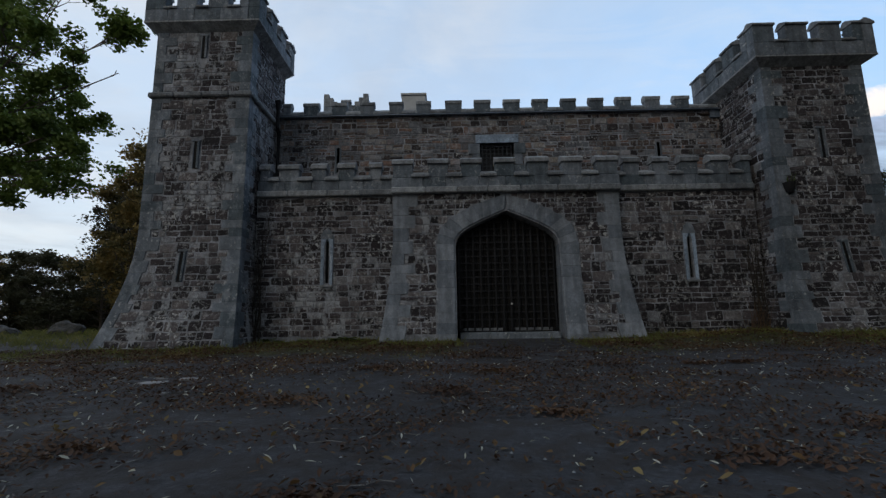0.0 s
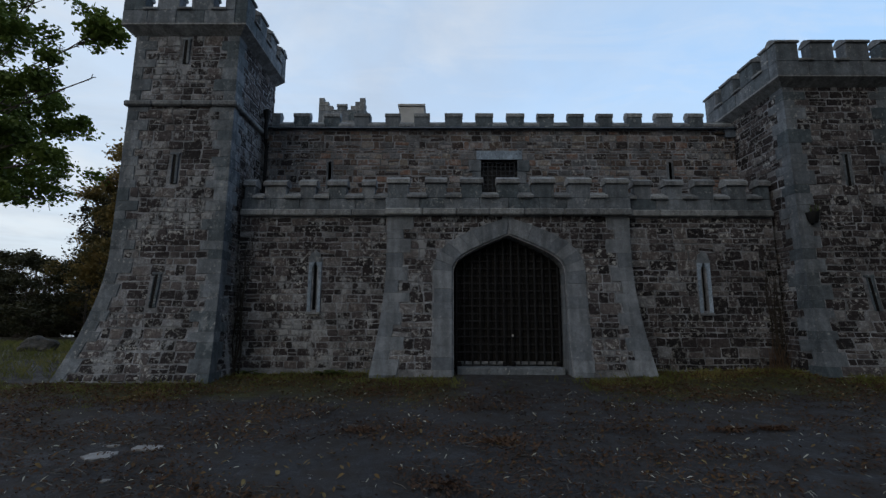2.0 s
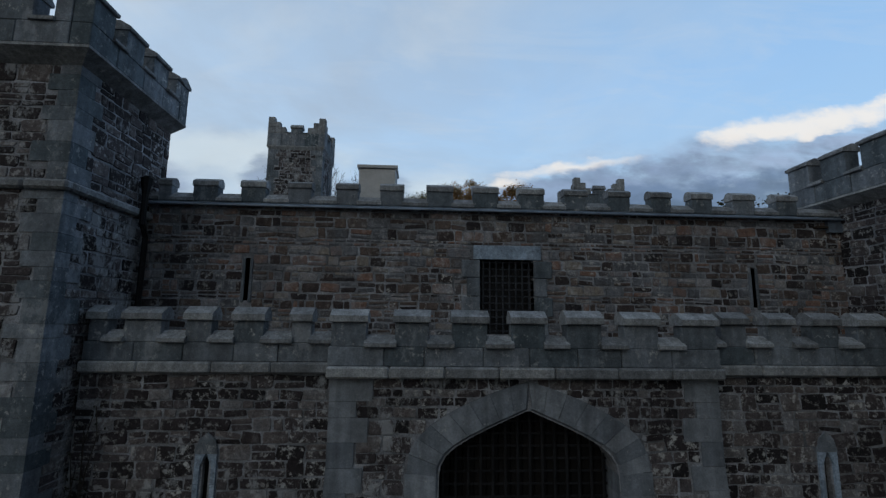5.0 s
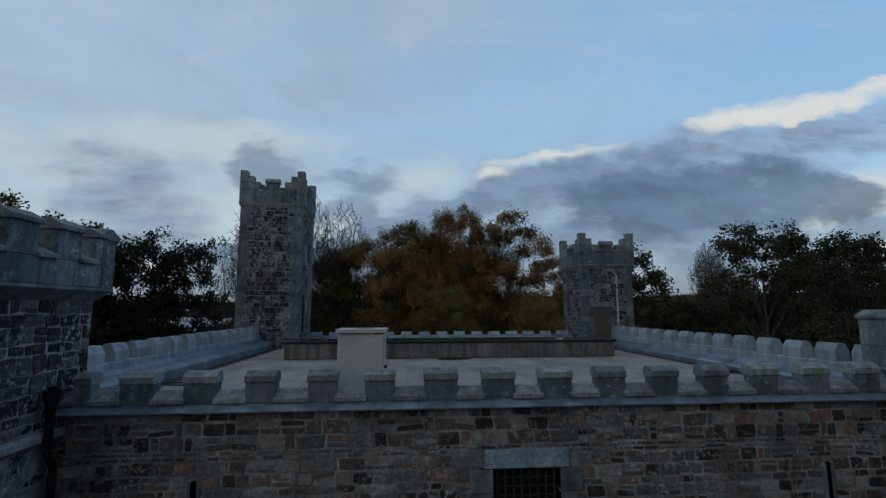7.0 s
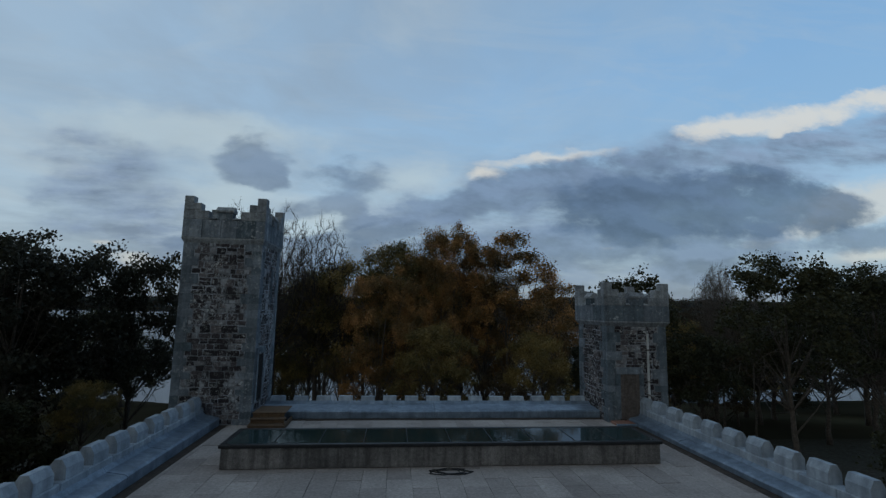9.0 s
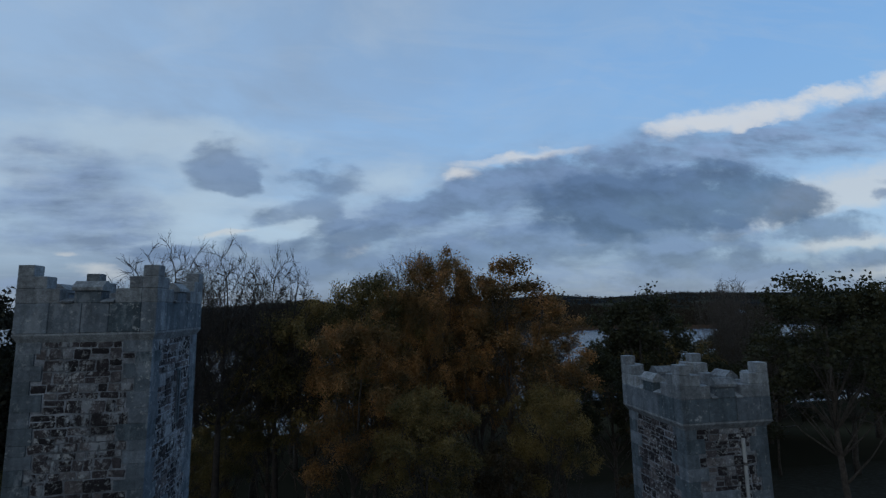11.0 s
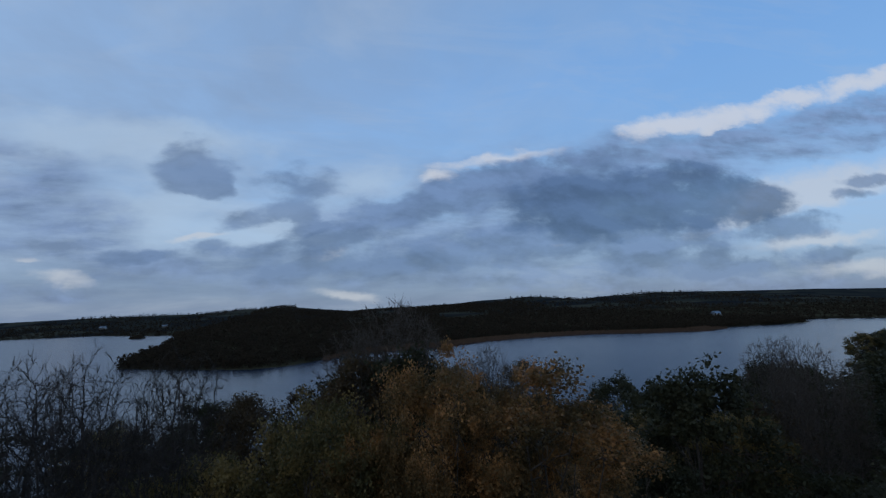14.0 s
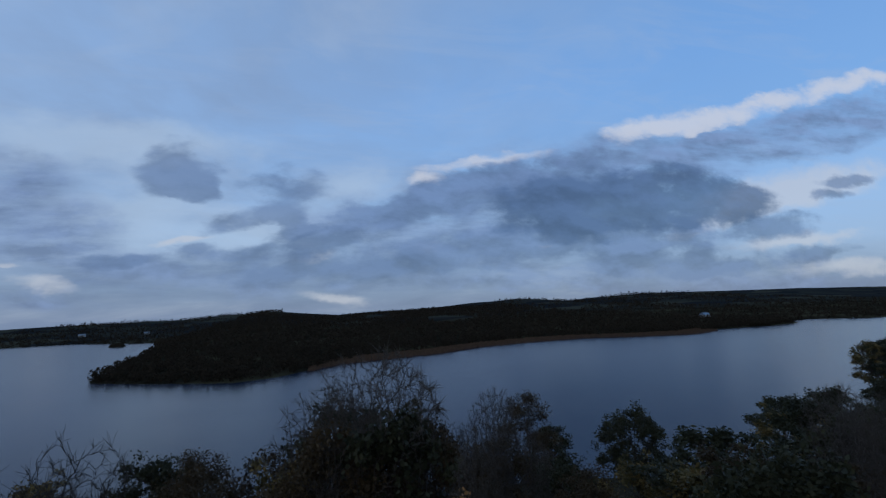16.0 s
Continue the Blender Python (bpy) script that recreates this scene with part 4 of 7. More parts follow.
    if "r" in faces:
        lay_stones(tw, right, rubble_cells(base + 0.15, z_body, lambda z: [(yf(z) + at(z)[1][1], y1 - (0.45 if 'b' in faces else 0))], r), M[mat + "_obj"], M[mat + "_isl"], r, most=0)
    if "l" in faces:
        lay_stones(tw, left, rubble_cells(base + 0.15, z_body, lambda z: [(-y1 + (0.45 if 'b' in faces else 0), -yf(z) - at(z)[-1][1])], r), M[mat + "_obj"], M[mat + "_isl"], r, most=0)
    for f, ux, a, b in loops:
        if f == "f":
            zc = (a + b) / 2
            p, tan, nor, up = front(ux, zc)
            mx = Matrix(((tan.x, -nor.x, up.x, p.x), (tan.y, -nor.y, up.y, p.y), (tan.z, -nor.z, up.z, p.z), (0, 0, 0, 1)))
        else:
            p, tan, nor, up = (right if f == "r" else left)(ux, (a + b) / 2)
            mx = Matrix(((tan.x, -nor.x, up.x, p.x), (tan.y, -nor.y, up.y, p.y), (tan.z, -nor.z, up.z, p.z), (0, 0, 0, 1)))
        hh = (b - a) / 2
        # no opening here: a near-black strip on the face paints the slit's shade
        put("slit", *turned(box_data(-0.045, 0.045, -0.03, 0.1, -hh, hh), mx), M["dark"], tw, "dark slit of an arrow loop")
        for s in (-1, 1):
            x_a, x_b = sorted((s * 0.045, s * (0.075 if s < 0 else 0.12)))
            put("jamb", *turned(bevelled(x_a, x_b, -0.052, 0.1, -hh, hh, 0.01), mx), M["dressed_obj"], tw)
        put("head", *turned(bevelled(-0.14, 0.15, -0.046, 0.1, hh, hh + 0.07, 0.01), mx), M["dressed_obj"], tw)
    if band:
        for a, b in split_blocks(x0 - 0.13, x1 + 0.13, 0.9, r):
            block("band_stone", a + 0.003, b - 0.003, y0 - 0.13, y0 + 0.05, band, band + 0.17, M["cap_obj"], tw, r=0.04)
        for xa, xb in ((x0 - 0.13, x0 + 0.05), (x1 - 0.05, x1 + 0.13)):
            for a, b in split_blocks(y0 + 0.05, y1 + 0.05, 0.9, r):
                block("band_stone", xa, xb, a + 0.003, b - 0.003, band, band + 0.17, M["cap_obj"], tw, r=0.04)
    # corbelled parapet: a sloping course, then blocks, then merlons on four sides
    p = proj
    za, zb = z_body - 0.04, z_body + 0.2
    inn = [(x0, y0), (x1, y0), (x1, y1), (x0, y1)]
    pb = p if back is None else back
    out = [(x0 - p, y0 - p), (x1 + p, y0 - p), (x1 + p, y1 + pb), (x0 - p, y1 + pb)]
    for i in range(4):
        j = (i + 1) % 4
        vs = [(*inn[i], za), (*inn[j], za), (*out[j], zb - 0.05), (*out[i], zb - 0.05), (*out[i], zb), (*out[j], zb), (*inn[j], zb), (*inn[i], zb)]
        put("corbel_course", vs, [(0, 1, 2, 3), (3, 2, 5, 4), (4, 5, 6, 7), (0, 7, 6, 1), (0, 3, 4, 7), (1, 6, 5, 2)], M["cap_obj"], tw)
    zl = z_body + 0.2
    zc = zl + lip
    X0, X1, Y0, Y1 = x0 - p, x1 + p, y0 - p, y1 + pb
    wx, wy = X1 - X0, Y1 - Y0
    put("tower_roof", *box_data(X0 + 0.2, X1 - 0.2, Y0 + 0.2, Y1 - 0.2, zl, zl + 0.12), M["felt"], tw)
    sides = [(pose(X0, Y0, 0), wx), (pose(X1, Y0, 0, 0, 0, 90), wy), (pose(X1, Y1, 0, 0, 0, 180), wx), (pose(X0, Y1, 0, 0, 0, 270), wy)]
    for m, length in sides:
        if not corner_steps:
            n = merlon_n
            gap = 0.36
            wd = (length - gap * (n - 1)) / n
            mer = [(i * (wd + gap) + (0.01 if i == 0 else 0), i * (wd + gap) + wd - (0.36 if i == n - 1 else 0)) for i in range(n)]
            battlement(tw, m, length - 0.36, [(a, min(b, length - 0.365)) for a, b in mer], 0.0, 0.35, 0, zl, zc, z_top, cap_h=cap_h, sill_h=0.16, skip_string=True, cap_over=0.05)
        else:
            L = length - 0.36
            ap = lambda nm, data, mat: put(nm, *turned(data, m), mat, tw)
            for a, b in split_blocks(0, L, 0.75, r):
                ap("parapet_block", bevelled(a + 0.004, b - 0.004, 0.0, 0.36, zl, zc), M["dressed_obj"])
            hc = z_top - zc
            for w_, f0, f1 in ((0.36, 0.0, 1.0), (0.66, 0.0, 0.7), (0.96, 0.0, 0.38)):
                lo = {0.36: 0.7, 0.66: 0.38, 0.96: 0.0}[w_]
                ap("stepped_merlon", bevelled(0.003, w_, 0.0, 0.36, zc + hc * lo, zc + hc * f1, 0.015), M["cap_obj"])
                ap("stepped_merlon", bevelled(length - w_, L + 0.0, 0.003, 0.36, zc + hc * lo, zc + hc * f1, 0.015), M["cap_obj"]) if w_ > 0.37 else None
            c = length / 2
            ap("merlon", bevelled(c - 0.3, c + 0.3, 0.0, 0.36, zc, zc + hc * 0.32), M["dressed_obj"])
            ap("coping", gabled_block(c - 0.34, c + 0.34, -0.05, 0.41, zc + hc * 0.32, zc + hc * 0.58), M["cap_obj"])
            for a, b in ((0.97, c - 0.31), (c + 0.31, length - 0.97)):
                if b - a > 0.1:
                    ap("crenel_sill", gabled_block(a, b, -0.05, 0.4, zc, zc + 0.12, 0.7), M["cap_obj"])
    return tw


lower_front_wall()
terrace()
lower_parapets()
gate_porch()
gate()
upper_wall()
tower("tower_south_west", "tall square rubble tower with grey quoins and battlements", -11.08, -8.02, -0.86, 2.12, 9.72, 11.02, 7.42,
      [("f", -9.58, 8.78, 9.55), ("f", -9.58, 5.08, 5.95), ("f", -9.72, 1.56, 2.48)], "low", 31, 1, faces="rl", mid=4.0, proj=0.32, back=0.04, lip=0.56)
tower("tower_south_east", "shorter square rubble tower with grey quoins and battlements", 8.1, 11.2, -0.82, 2.2, 8.1, 9.5, None,
      [("f", 9.64, 5.06, 6.0), ("f", 9.76, 1.53, 2.46)], "low", 37, -1, faces="rl", mid=4.0, proj=0.32, lip=0.58)
tower("turret_north_west", "tall slim square turret with stepped corner battlements", -10.36, -7.42, 15.95, 18.8, 14.55, 16.4, None,
      [("r", 17.6, 12.2, 13.6)], "low", 41, 0, foot=False, corner_steps=True, proj=0.1, lip=0.72, faces="rlb", mid=12.0, base=-1.0)
tower("turret_north_east", "short square turret with stepped corner battlements and a door", 6.9, 9.52, 16.1, 19.0, 11.6, 13.44, None,
      [], "low", 43, 0, foot=False, corner_steps=True, proj=0.15, lip=0.66, faces="rlb", mid=10.0, base=-1.0)

# ---- roof ----
RZ = 7.64


def roof():
    base = put("roof_deck", *box_data(-9.05, 8.2, 2.1, 17.4, RZ - 0.4, RZ - 0.022), M["mortar_dark"])
    tagged(base, "flat castle roof laid with pale jointed sheets", "roof", kind="structure")
    r = random.Random(3)
    w, n = 0.66, 26
    for i in range(n):
        x = -8.75 + w * i
        cuts = [2.16] + list(np.arange(2.16 + (0.7 if i % 2 else 1.35) + r.uniform(-0.08, 0.08), 16.9, 1.32)) + [17.2]
        for a, b in zip(cuts, cuts[1:]):
            g, e = r.choice((0.002, 0.002, 0.003, 0.009)), r.choice((0.002, 0.003, 0.003, 0.012))
            put("roof_sheet", *box_data(x + g, x + w - g, a + e, b - e, RZ - 0.02, RZ + r.uniform(-0.004, 0.004)), M["felt"], base)
    body = put("castle_body", *join([box_data(-9.5, -9.05, 1.9, 16.0, -2.5, 7.49), box_data(8.2, 8.65, 2.1, 16.2, -2.5, 7.49),
                                     box_data(-7.5, 7.0, 17.9, 18.4, -3.0, 7.49)]), M["mortar_dark"])
    tagged(body, "outer side and rear walls of the castle", "wall", kind="structure")


def side_parapet(name, label, m, length, run_in, y_in=0.4, z_top=8.72, n=15, drop=0.0):
    """A parapet of pale blocks and house-shaped merlons along local x, with a raised lead gutter on its inner side (local y)."""
    par = new(name, None)
    tagged(par, label, "parapet", kind="structure")
    p = length / n
    ap = lambda nm, data, mat: put(nm, *turned(data, m), mat, par)
    r = random.Random(int(length * 100))
    for i in range(n):
        a, b = i * p, (i + 1) * p
        ap("parapet_block", bevelled(a + 0.004, b - 0.004, 0, y_in + r.uniform(0, 0.01), 7.5, z_top - 0.43 + r.uniform(-0.01, 0.01), 0.025), M["pale_obj"])
        ap("merlon", gabled_block(a + 0.19, a + 0.19 + 0.58, 0.0, y_in - 0.02, z_top - 0.44, z_top + r.uniform(-0.012, 0.012), 0.5, 0.6, 0.085), M["pale_obj"])
    k = max(2, round(length / 1.9))
    for i in range(k):
        a, b = length * i / k, length * (i + 1) / k
        e = r.uniform(-0.012, 0.012)
        prof = [(y_in - 0.01, 8.14), (y_in + 0.07, 8.06), (y_in + 0.1, 8.02 + e), (run_in - 0.06, 7.95 + e), (run_in, 7.90 + e), (run_in, 7.60), (y_in - 0.01, 7.56)]
        prof = [(y, max(7.5, z - drop)) for y, z in prof]
        q = len(prof)
        vs = [(a + 0.004, y, z) for y, z in prof] + [(b - 0.004, y, z) for y, z in prof]
        fs = [(j, (j + 1) % q, (j + 1) % q + q, j + q) for j in range(q)] + [tuple(reversed(range(q))), tuple(range(q, 2 * q))]
        ap("lead_sheet", (vs, fs), M["lead"])
    ap("gutter_edge", bevelled(0, length, run_in + 0.004, run_in + 0.3, 7.6, RZ + 0.012, 0.004), M["soil"])
    return par


def lantern():
    x0, x1, y0, y1 = -6.75, 6.1, 11.03, 12.75
    L = new("roof_lantern", None)
    tagged(L, "long low roof lantern with grey cladding and a glass top", "skylight")
    block("upstand", x0 + 0.05, x1 - 0.05, y0 + 0.05, y1 - 0.05, RZ, 8.2, M["black"], L, "dark upstand")
    n = 16
    for i in range(n):
        a, b = x0 + (x1 - x0) * i / n, x0 + (x1 - x0) * (i + 1) / n
        block("cladding_panel", a + 0.002, b - 0.002, y0, y0 + 0.05, RZ + 0.02, 8.22, M["clad"], L, r=0.004)
        block("cladding_panel", a + 0.002, b - 0.002, y1 - 0.05, y1, RZ + 0.02, 8.22, M["clad"], L, r=0.004)
    for xa in (x0, x1 - 0.05):
        for a, b in split_blocks(y0 + 0.05, y1 - 0.05, 0.85, rng):
            block("cladding_panel", xa, xa + 0.05, a + 0.003, b - 0.003, RZ + 0.02, 8.22, M["clad"], L, r=0.004)
    o = 0.06
    block("frame", x0 - o, x1 + o, y0 - o, y0 + 0.1, 8.22, 8.31, M["black"], L)
    block("frame", x0 - o, x1 + o, y1 - 0.1, y1 + o, 8.22, 8.31, M["black"], L)
    block("frame", x0 - o, x0 + 0.1, y0 + 0.1, y1 - 0.1, 8.22, 8.31, M["black"], L)
    block("frame", x1 - 0.1, x1 + o, y0 + 0.1, y1 - 0.1, 8.22, 8.31, M["black"], L)
    g = bpy.data.materials.new("dark_reflecting_glass")
    g.use_nodes = True
    b = g.node_tree.nodes["Principled BSDF"]
    b.inputs["Base Color"].default_value = (0.015, 0.03, 0.03, 1)
    b.inputs["Roughness"].default_value = 0.06
    b.inputs["Specular IOR Level"].default_value = 0.6
    k = 10
    for i in range(k):
        a, c = x0 + 0.1 + (x1 - x0 - 0.2) * i / k, x0 + 0.1 + (x1 - x0 - 0.2) * (i + 1) / k
        block("pane", a + 0.012, c - 0.012, y0 + 0.1, y1 - 0.1, 8.26, 8.30, g, L, r=0.003)
    for i in range(1, k):
        a = x0 + 0.1 + (x1 - x0 - 0.2) * i / k
        block("glazing_bar", a - 0.011, a + 0.011, y0 + 0.1, y1 - 0.1, 8.25, 8.315, M["black"], L, r=0.003)


def vent_box():
    x0, x1, y0, y1 = -3.52, -2.60, 2.35, 3.15
    v = new("vent_housing", None)
    tagged(v, "tall white sheet-metal vent housing with an oval outlet", "vent")
    casing = block("casing", x0, x1, y0, y1, RZ, 9.04, M["white"], v, r=0.02)
    bm = bmesh.new()
    n = 24
    o = [bm.verts.new((x, y, 9.13)) for x, y in ((x0 - 0.04, y0 - 0.04), (x1 + 0.04, y0 - 0.04), (x1 + 0.04, y1 + 0.04), (x0 - 0.04, y1 + 0.04))]
    cx, cy = (x0 + x1) / 2, (y0 + y1) / 2
    ring = [bm.verts.new((cx + 0.24 * math.cos(2 * math.pi * i / n), cy + 0.2 * math.sin(2 * math.pi * i / n), 9.13)) for i in range(n)]
    es = [bm.edges.new((o[i], o[(i + 1) % 4])) for i in range(4)] + [bm.edges.new((ring[i], ring[(i + 1) % n])) for i in range(n)]
    bmesh.ops.triangle_fill(bm, edges=es, use_beauty=True)
    ext = bmesh.ops.extrude_face_region(bm, geom=bm.faces[:])
    bmesh.ops.translate(bm, vec=(0, 0, -0.07), verts=[q for q in ext["geom"] if isinstance(q, bmesh.types.BMVert)])
    bmesh.ops.recalc_face_normals(bm, faces=bm.faces)
    me = bpy.data.meshes.new("lid")
    bm.to_mesh(me)
    bm.free()
    me.materials.append(M["white"])
    lid = new("lid", me)
    lid.parent = v
    # thin black plate under the oval hole paints its dark depth
    block("duct", cx - 0.26, cx + 0.26, cy - 0.22, cy + 0.22, 9.045, 9.06, M["black"], lid, "dark opening of the duct")
    block("switch", x1, x1 + 0.05, y0 + 0.1, y0 + 0.2, 8.25, 8.42, M["black"], casing, "small dark isolator switch")


def roof_details():
    st = new("wooden_steps", None)
    tagged(st, "three brown timber steps up to the turret door", "steps")
    for i in range(3):
        z = RZ + 0.17 * (i + 1)
        block("tread", -7.28, -5.95 - 0.06 * i, 15.15 + 0.28 * i, 15.15 + 0.28 * i + 0.32 + (0.9 if i == 2 else 0), z - 0.05, z, M["steps"], st)
        block("riser", -7.25, -5.98 - 0.06 * i, 15.18 + 0.28 * i, 15.2 + 0.28 * i, RZ + 0.17 * i, z - 0.05, M["steps"], st)
    for x in (-7.26, -6.0):
        block("stringer", x - 0.03, x + 0.03, 15.25, 16.6, RZ, RZ + 0.2, M["steps"], st)
    d1 = new("turret_door", None)
    tagged(d1, "dark narrow door in the tall turret's side", "door", kind="structure")
    leaf = block("leaf", -7.45, -7.36, 16.3, 17.0, 8.45, 10.2, M["timber"], d1)
    block("latch", -7.36, -7.33, 16.4, 16.44, 9.3, 9.42, M["iron"], leaf, "iron latch", r=0.005)
    for a, b in ((16.12, 16.3), (17.0, 17.18)):
        block("jamb", -7.45, -7.33, a, b, 8.4, 10.25, M["dressed_obj"], d1)
    block("lintel", -7.45, -7.33, 16.1, 17.2, 10.25, 10.5, M["dressed_obj"], d1)
    d2 = new("turret_door", None)
    tagged(d2, "weathered boarded door in the short turret", "door", kind="structure")
    for i in range(5):
        a = 7.44 + 0.166 * i
        block("board", a + 0.003, a + 0.163, 16.06, 16.14, 7.76, 9.59, M["door"], d2, r=0.006)
    block("lintel", 7.25, 8.45, 16.03, 16.2, 9.59, 9.88, M["dressed_obj"], d2, "smooth grey lintel", r=0.01)
    for a, b in ((7.22, 7.44), (8.27, 8.48)):
        z = 7.76
        for h in (0.45, 0.46, 0.46, 0.46):
            block("jamb", a, b, 16.035, 16.2, z + 0.004, z + h - 0.004, M["dressed_obj"], d2)
            z += h
    pipe = new("drain_pipe", None)
    tagged(pipe, "pale grey rainwater pipe down the short turret", "pipe")
    lengths = [put("pipe_length", *tube([(8.66, 16.0, a), (8.66, 16.0, b)], [0.05, 0.05], 8), M["white"], pipe) for a, b in ((7.7, 9.3), (9.3, 11.3))]
    for z in (8.75, 9.3, 10.6):
        put("collar", *tube([(8.66, 16.0, z - 0.04), (8.66, 16.0, z + 0.04)], [0.062, 0.062], 8), M["clad"], lengths[z > 9.2])
        block("bracket", 8.6, 8.72, 16.0, 16.1, z - 0.02, z + 0.02, M["iron"], lengths[z > 9.2], r=0.004)
    land = new("door_landing", None)
    tagged(land, "terracotta paved landing before the turret door", "landing")
    block("kerb", 6.9, 8.85, 15.35, 15.45, RZ, 7.74, M["lead"], land, "lead-covered kerb")
    for i in range(6):
        for j in range(2):
            block("tile", 6.95 + 0.315 * i, 7.255 + 0.315 * i, 15.46 + 0.3 * j, 15.752 + 0.3 * j, RZ, 7.73, M["terracotta"], land, r=0.006)
    down = new("downpipe", None)
    tagged(down, "black cast-iron downpipe in the corner by the tall tower", "pipe")
    put("pipe_length", *tube([(-7.86, 1.3, 4.6), (-7.86, 1.3, 7.0)], [0.06, 0.06], 8), M["iron"], down)
    put("pipe_length", *tube([(-7.86, 1.3, 7.0), (-7.84, 1.1, 7.25), (-7.84, 1.1, 8.3)], [0.06, 0.06, 0.07], 8), M["iron"], down)
    put("hopper", *tube([(-7.84, 1.1, 7.9), (-7.84, 1.1, 8.25)], [0.07, 0.13], 8), M["iron"], down)
    cable = new("loose_cable", None)
    tagged(cable, "tangled black cable lying on the roof", "cable")
    r = random.Random(8)
    for cx, cy, k in ((-0.4, 10.6, 26), (-3.6, 14.8, 16), (3.5, 14.9, 16), (-9.0 + 1.2, 5.5, 14), (7.6, 6.2, 18)):
        pts = []
        for i in range(k):
            a = i * 0.9 + r.uniform(-0.3, 0.3)
            rad = 0.15 + 0.22 * abs(math.sin(i * 0.7))
            pts.append((cx + rad * 1.8 * math.cos(a), cy + rad * math.sin(a) * 0.8, RZ + 0.02))
        put("coil", *tube(pts, [0.014] * k, 5), M["black"], cable)


def tube(points, radii, sides):
    rings = []
    pts = [Vector(p) for p in points]
    for i, p in enumerate(pts):
        d = (pts[min(i + 1, len(pts) - 1)] - pts[max(i - 1, 0)]).normalized()
        s = d.cross(Vector((0, 0, 1)) if abs(d.z) < 0.9 else Vector((1, 0, 0))).normalized()
        t = s.cross(d)
        rings.append([p + (s * math.cos(2 * math.pi * k / sides) + t * math.sin(2 * math.pi * k / sides)) * -radii[i] for k in range(sides)])
    return loft(rings)


roof()
side_parapet("parapet_west", "pale block parapet with a blue-grey lead gutter", pose(-9.5, 15.9, 0, 0, 0, -90), 14.1, 1.0)
side_parapet("parapet_east", "pale block parapet with a blue-grey lead gutter", pose(8.65, 1.45, 0, 0, 0, 90), 15.0, 0.9, z_top=8.66, drop=0.12)
side_parapet("parapet_north", "pale block parapet with a blue-grey lead gutter", pose(6.9, 18.4, 0, 0, 0, 180), 14.3, 1.5, z_top=8.30)
lantern()
vent_box()
roof_details()

# ---- ground, lake and far shore ----
SHORE_X = [-3000, -700, -569, -411, -325, -200, -158, -109, -60, -38, -18, 0, 43, 84, 129, 197, 264, 316, 377, 451, 542, 609, 660, 710, 760, 1500, 3000]
SHORE_Y = [1400, 1150, 1206, 1060, 1010, 560, 366, 336, 314, 326, 358, 389, 409, 426, 466, 492, 499, 474, 465, 505, 512, 532, 590, 600, 545, 700, 900]
RIDGE_A = [-1.6, -0.6, -0.466, -0.272, -0.135, 0.0, 0.226, 0.394, 0.521, 0.673, 1.004, 1.282, 1.521, 2.5]
RIDGE_B = [0.006, 0.006, 0.009, 0.013, 0.02, 0.008, 0.016, 0.028, 0.018, 0.029, 0.027, 0.026, 0.022, 0.02]
WATER = -10.0


def near_shore(x):
    cape = 15.0 * math.exp(-((x - 188.0) / 22.0) ** 2)
    return max(112.0, 22.0 + x * 0.66 + cape) + (6 if x < 90 else 1) * math.sin(x * 0.05)


def ground_z(x, y):
    f = float(np.interp(y, [-40, -14, -9, -6, -3.2, -1.2, 0.5, 24], [-1.6, -0.92, -0.74, -0.58, -0.46, -0.27, -0.2, 0.0]))
    f += float(np.interp(x, [-12, -3, 3, 9], [-0.05, 0.0, 0.03, 0.19])) * float(np.interp(y, [-6, -1.5], [0.0, 1.0])) * (1 if y < 2 else 0)
    if x < -13 or x > 13:
        f += 0.15 * min(1.0, (abs(x) - 13) / 6) * (1 if y < 12 else 0)
    sh = near_shore(x)
    if y > 24:
        s = (y - 24) / (sh - 24)
        f = -10.0 * min(s, 1.0) ** 1.1 if s < 1.0 else -10.0 - min(3.0, (s - 1.0) * 20)
    far = float(np.interp(x, SHORE_X, SHORE_Y))
    if y > far - 25:
        d = y - far
        if d < 0:
            f = max(f, -13 + 3 * (d + 25) / 25)
        else:
            top = 25 + 1900 * float(np.interp(x / 1900.0, RIDGE_A, RIDGE_B)) - 8
            s = min(1.0, d / max(300.0, 1900.0 - far))
            f = -10 + min(d * 0.05, 2.5) + (top + 8) * s ** 1.3
            f += 5.0 * s * noise.noise(Vector((x * 0.006, y * 0.006, 0)))
            if y > 1950:
                f -= (y - 1950) * 0.03
    return f


def spaced(points):
    out = []
    for a, b, n in points:
        out += list(np.linspace(a, b, n, endpoint=False))
    return out


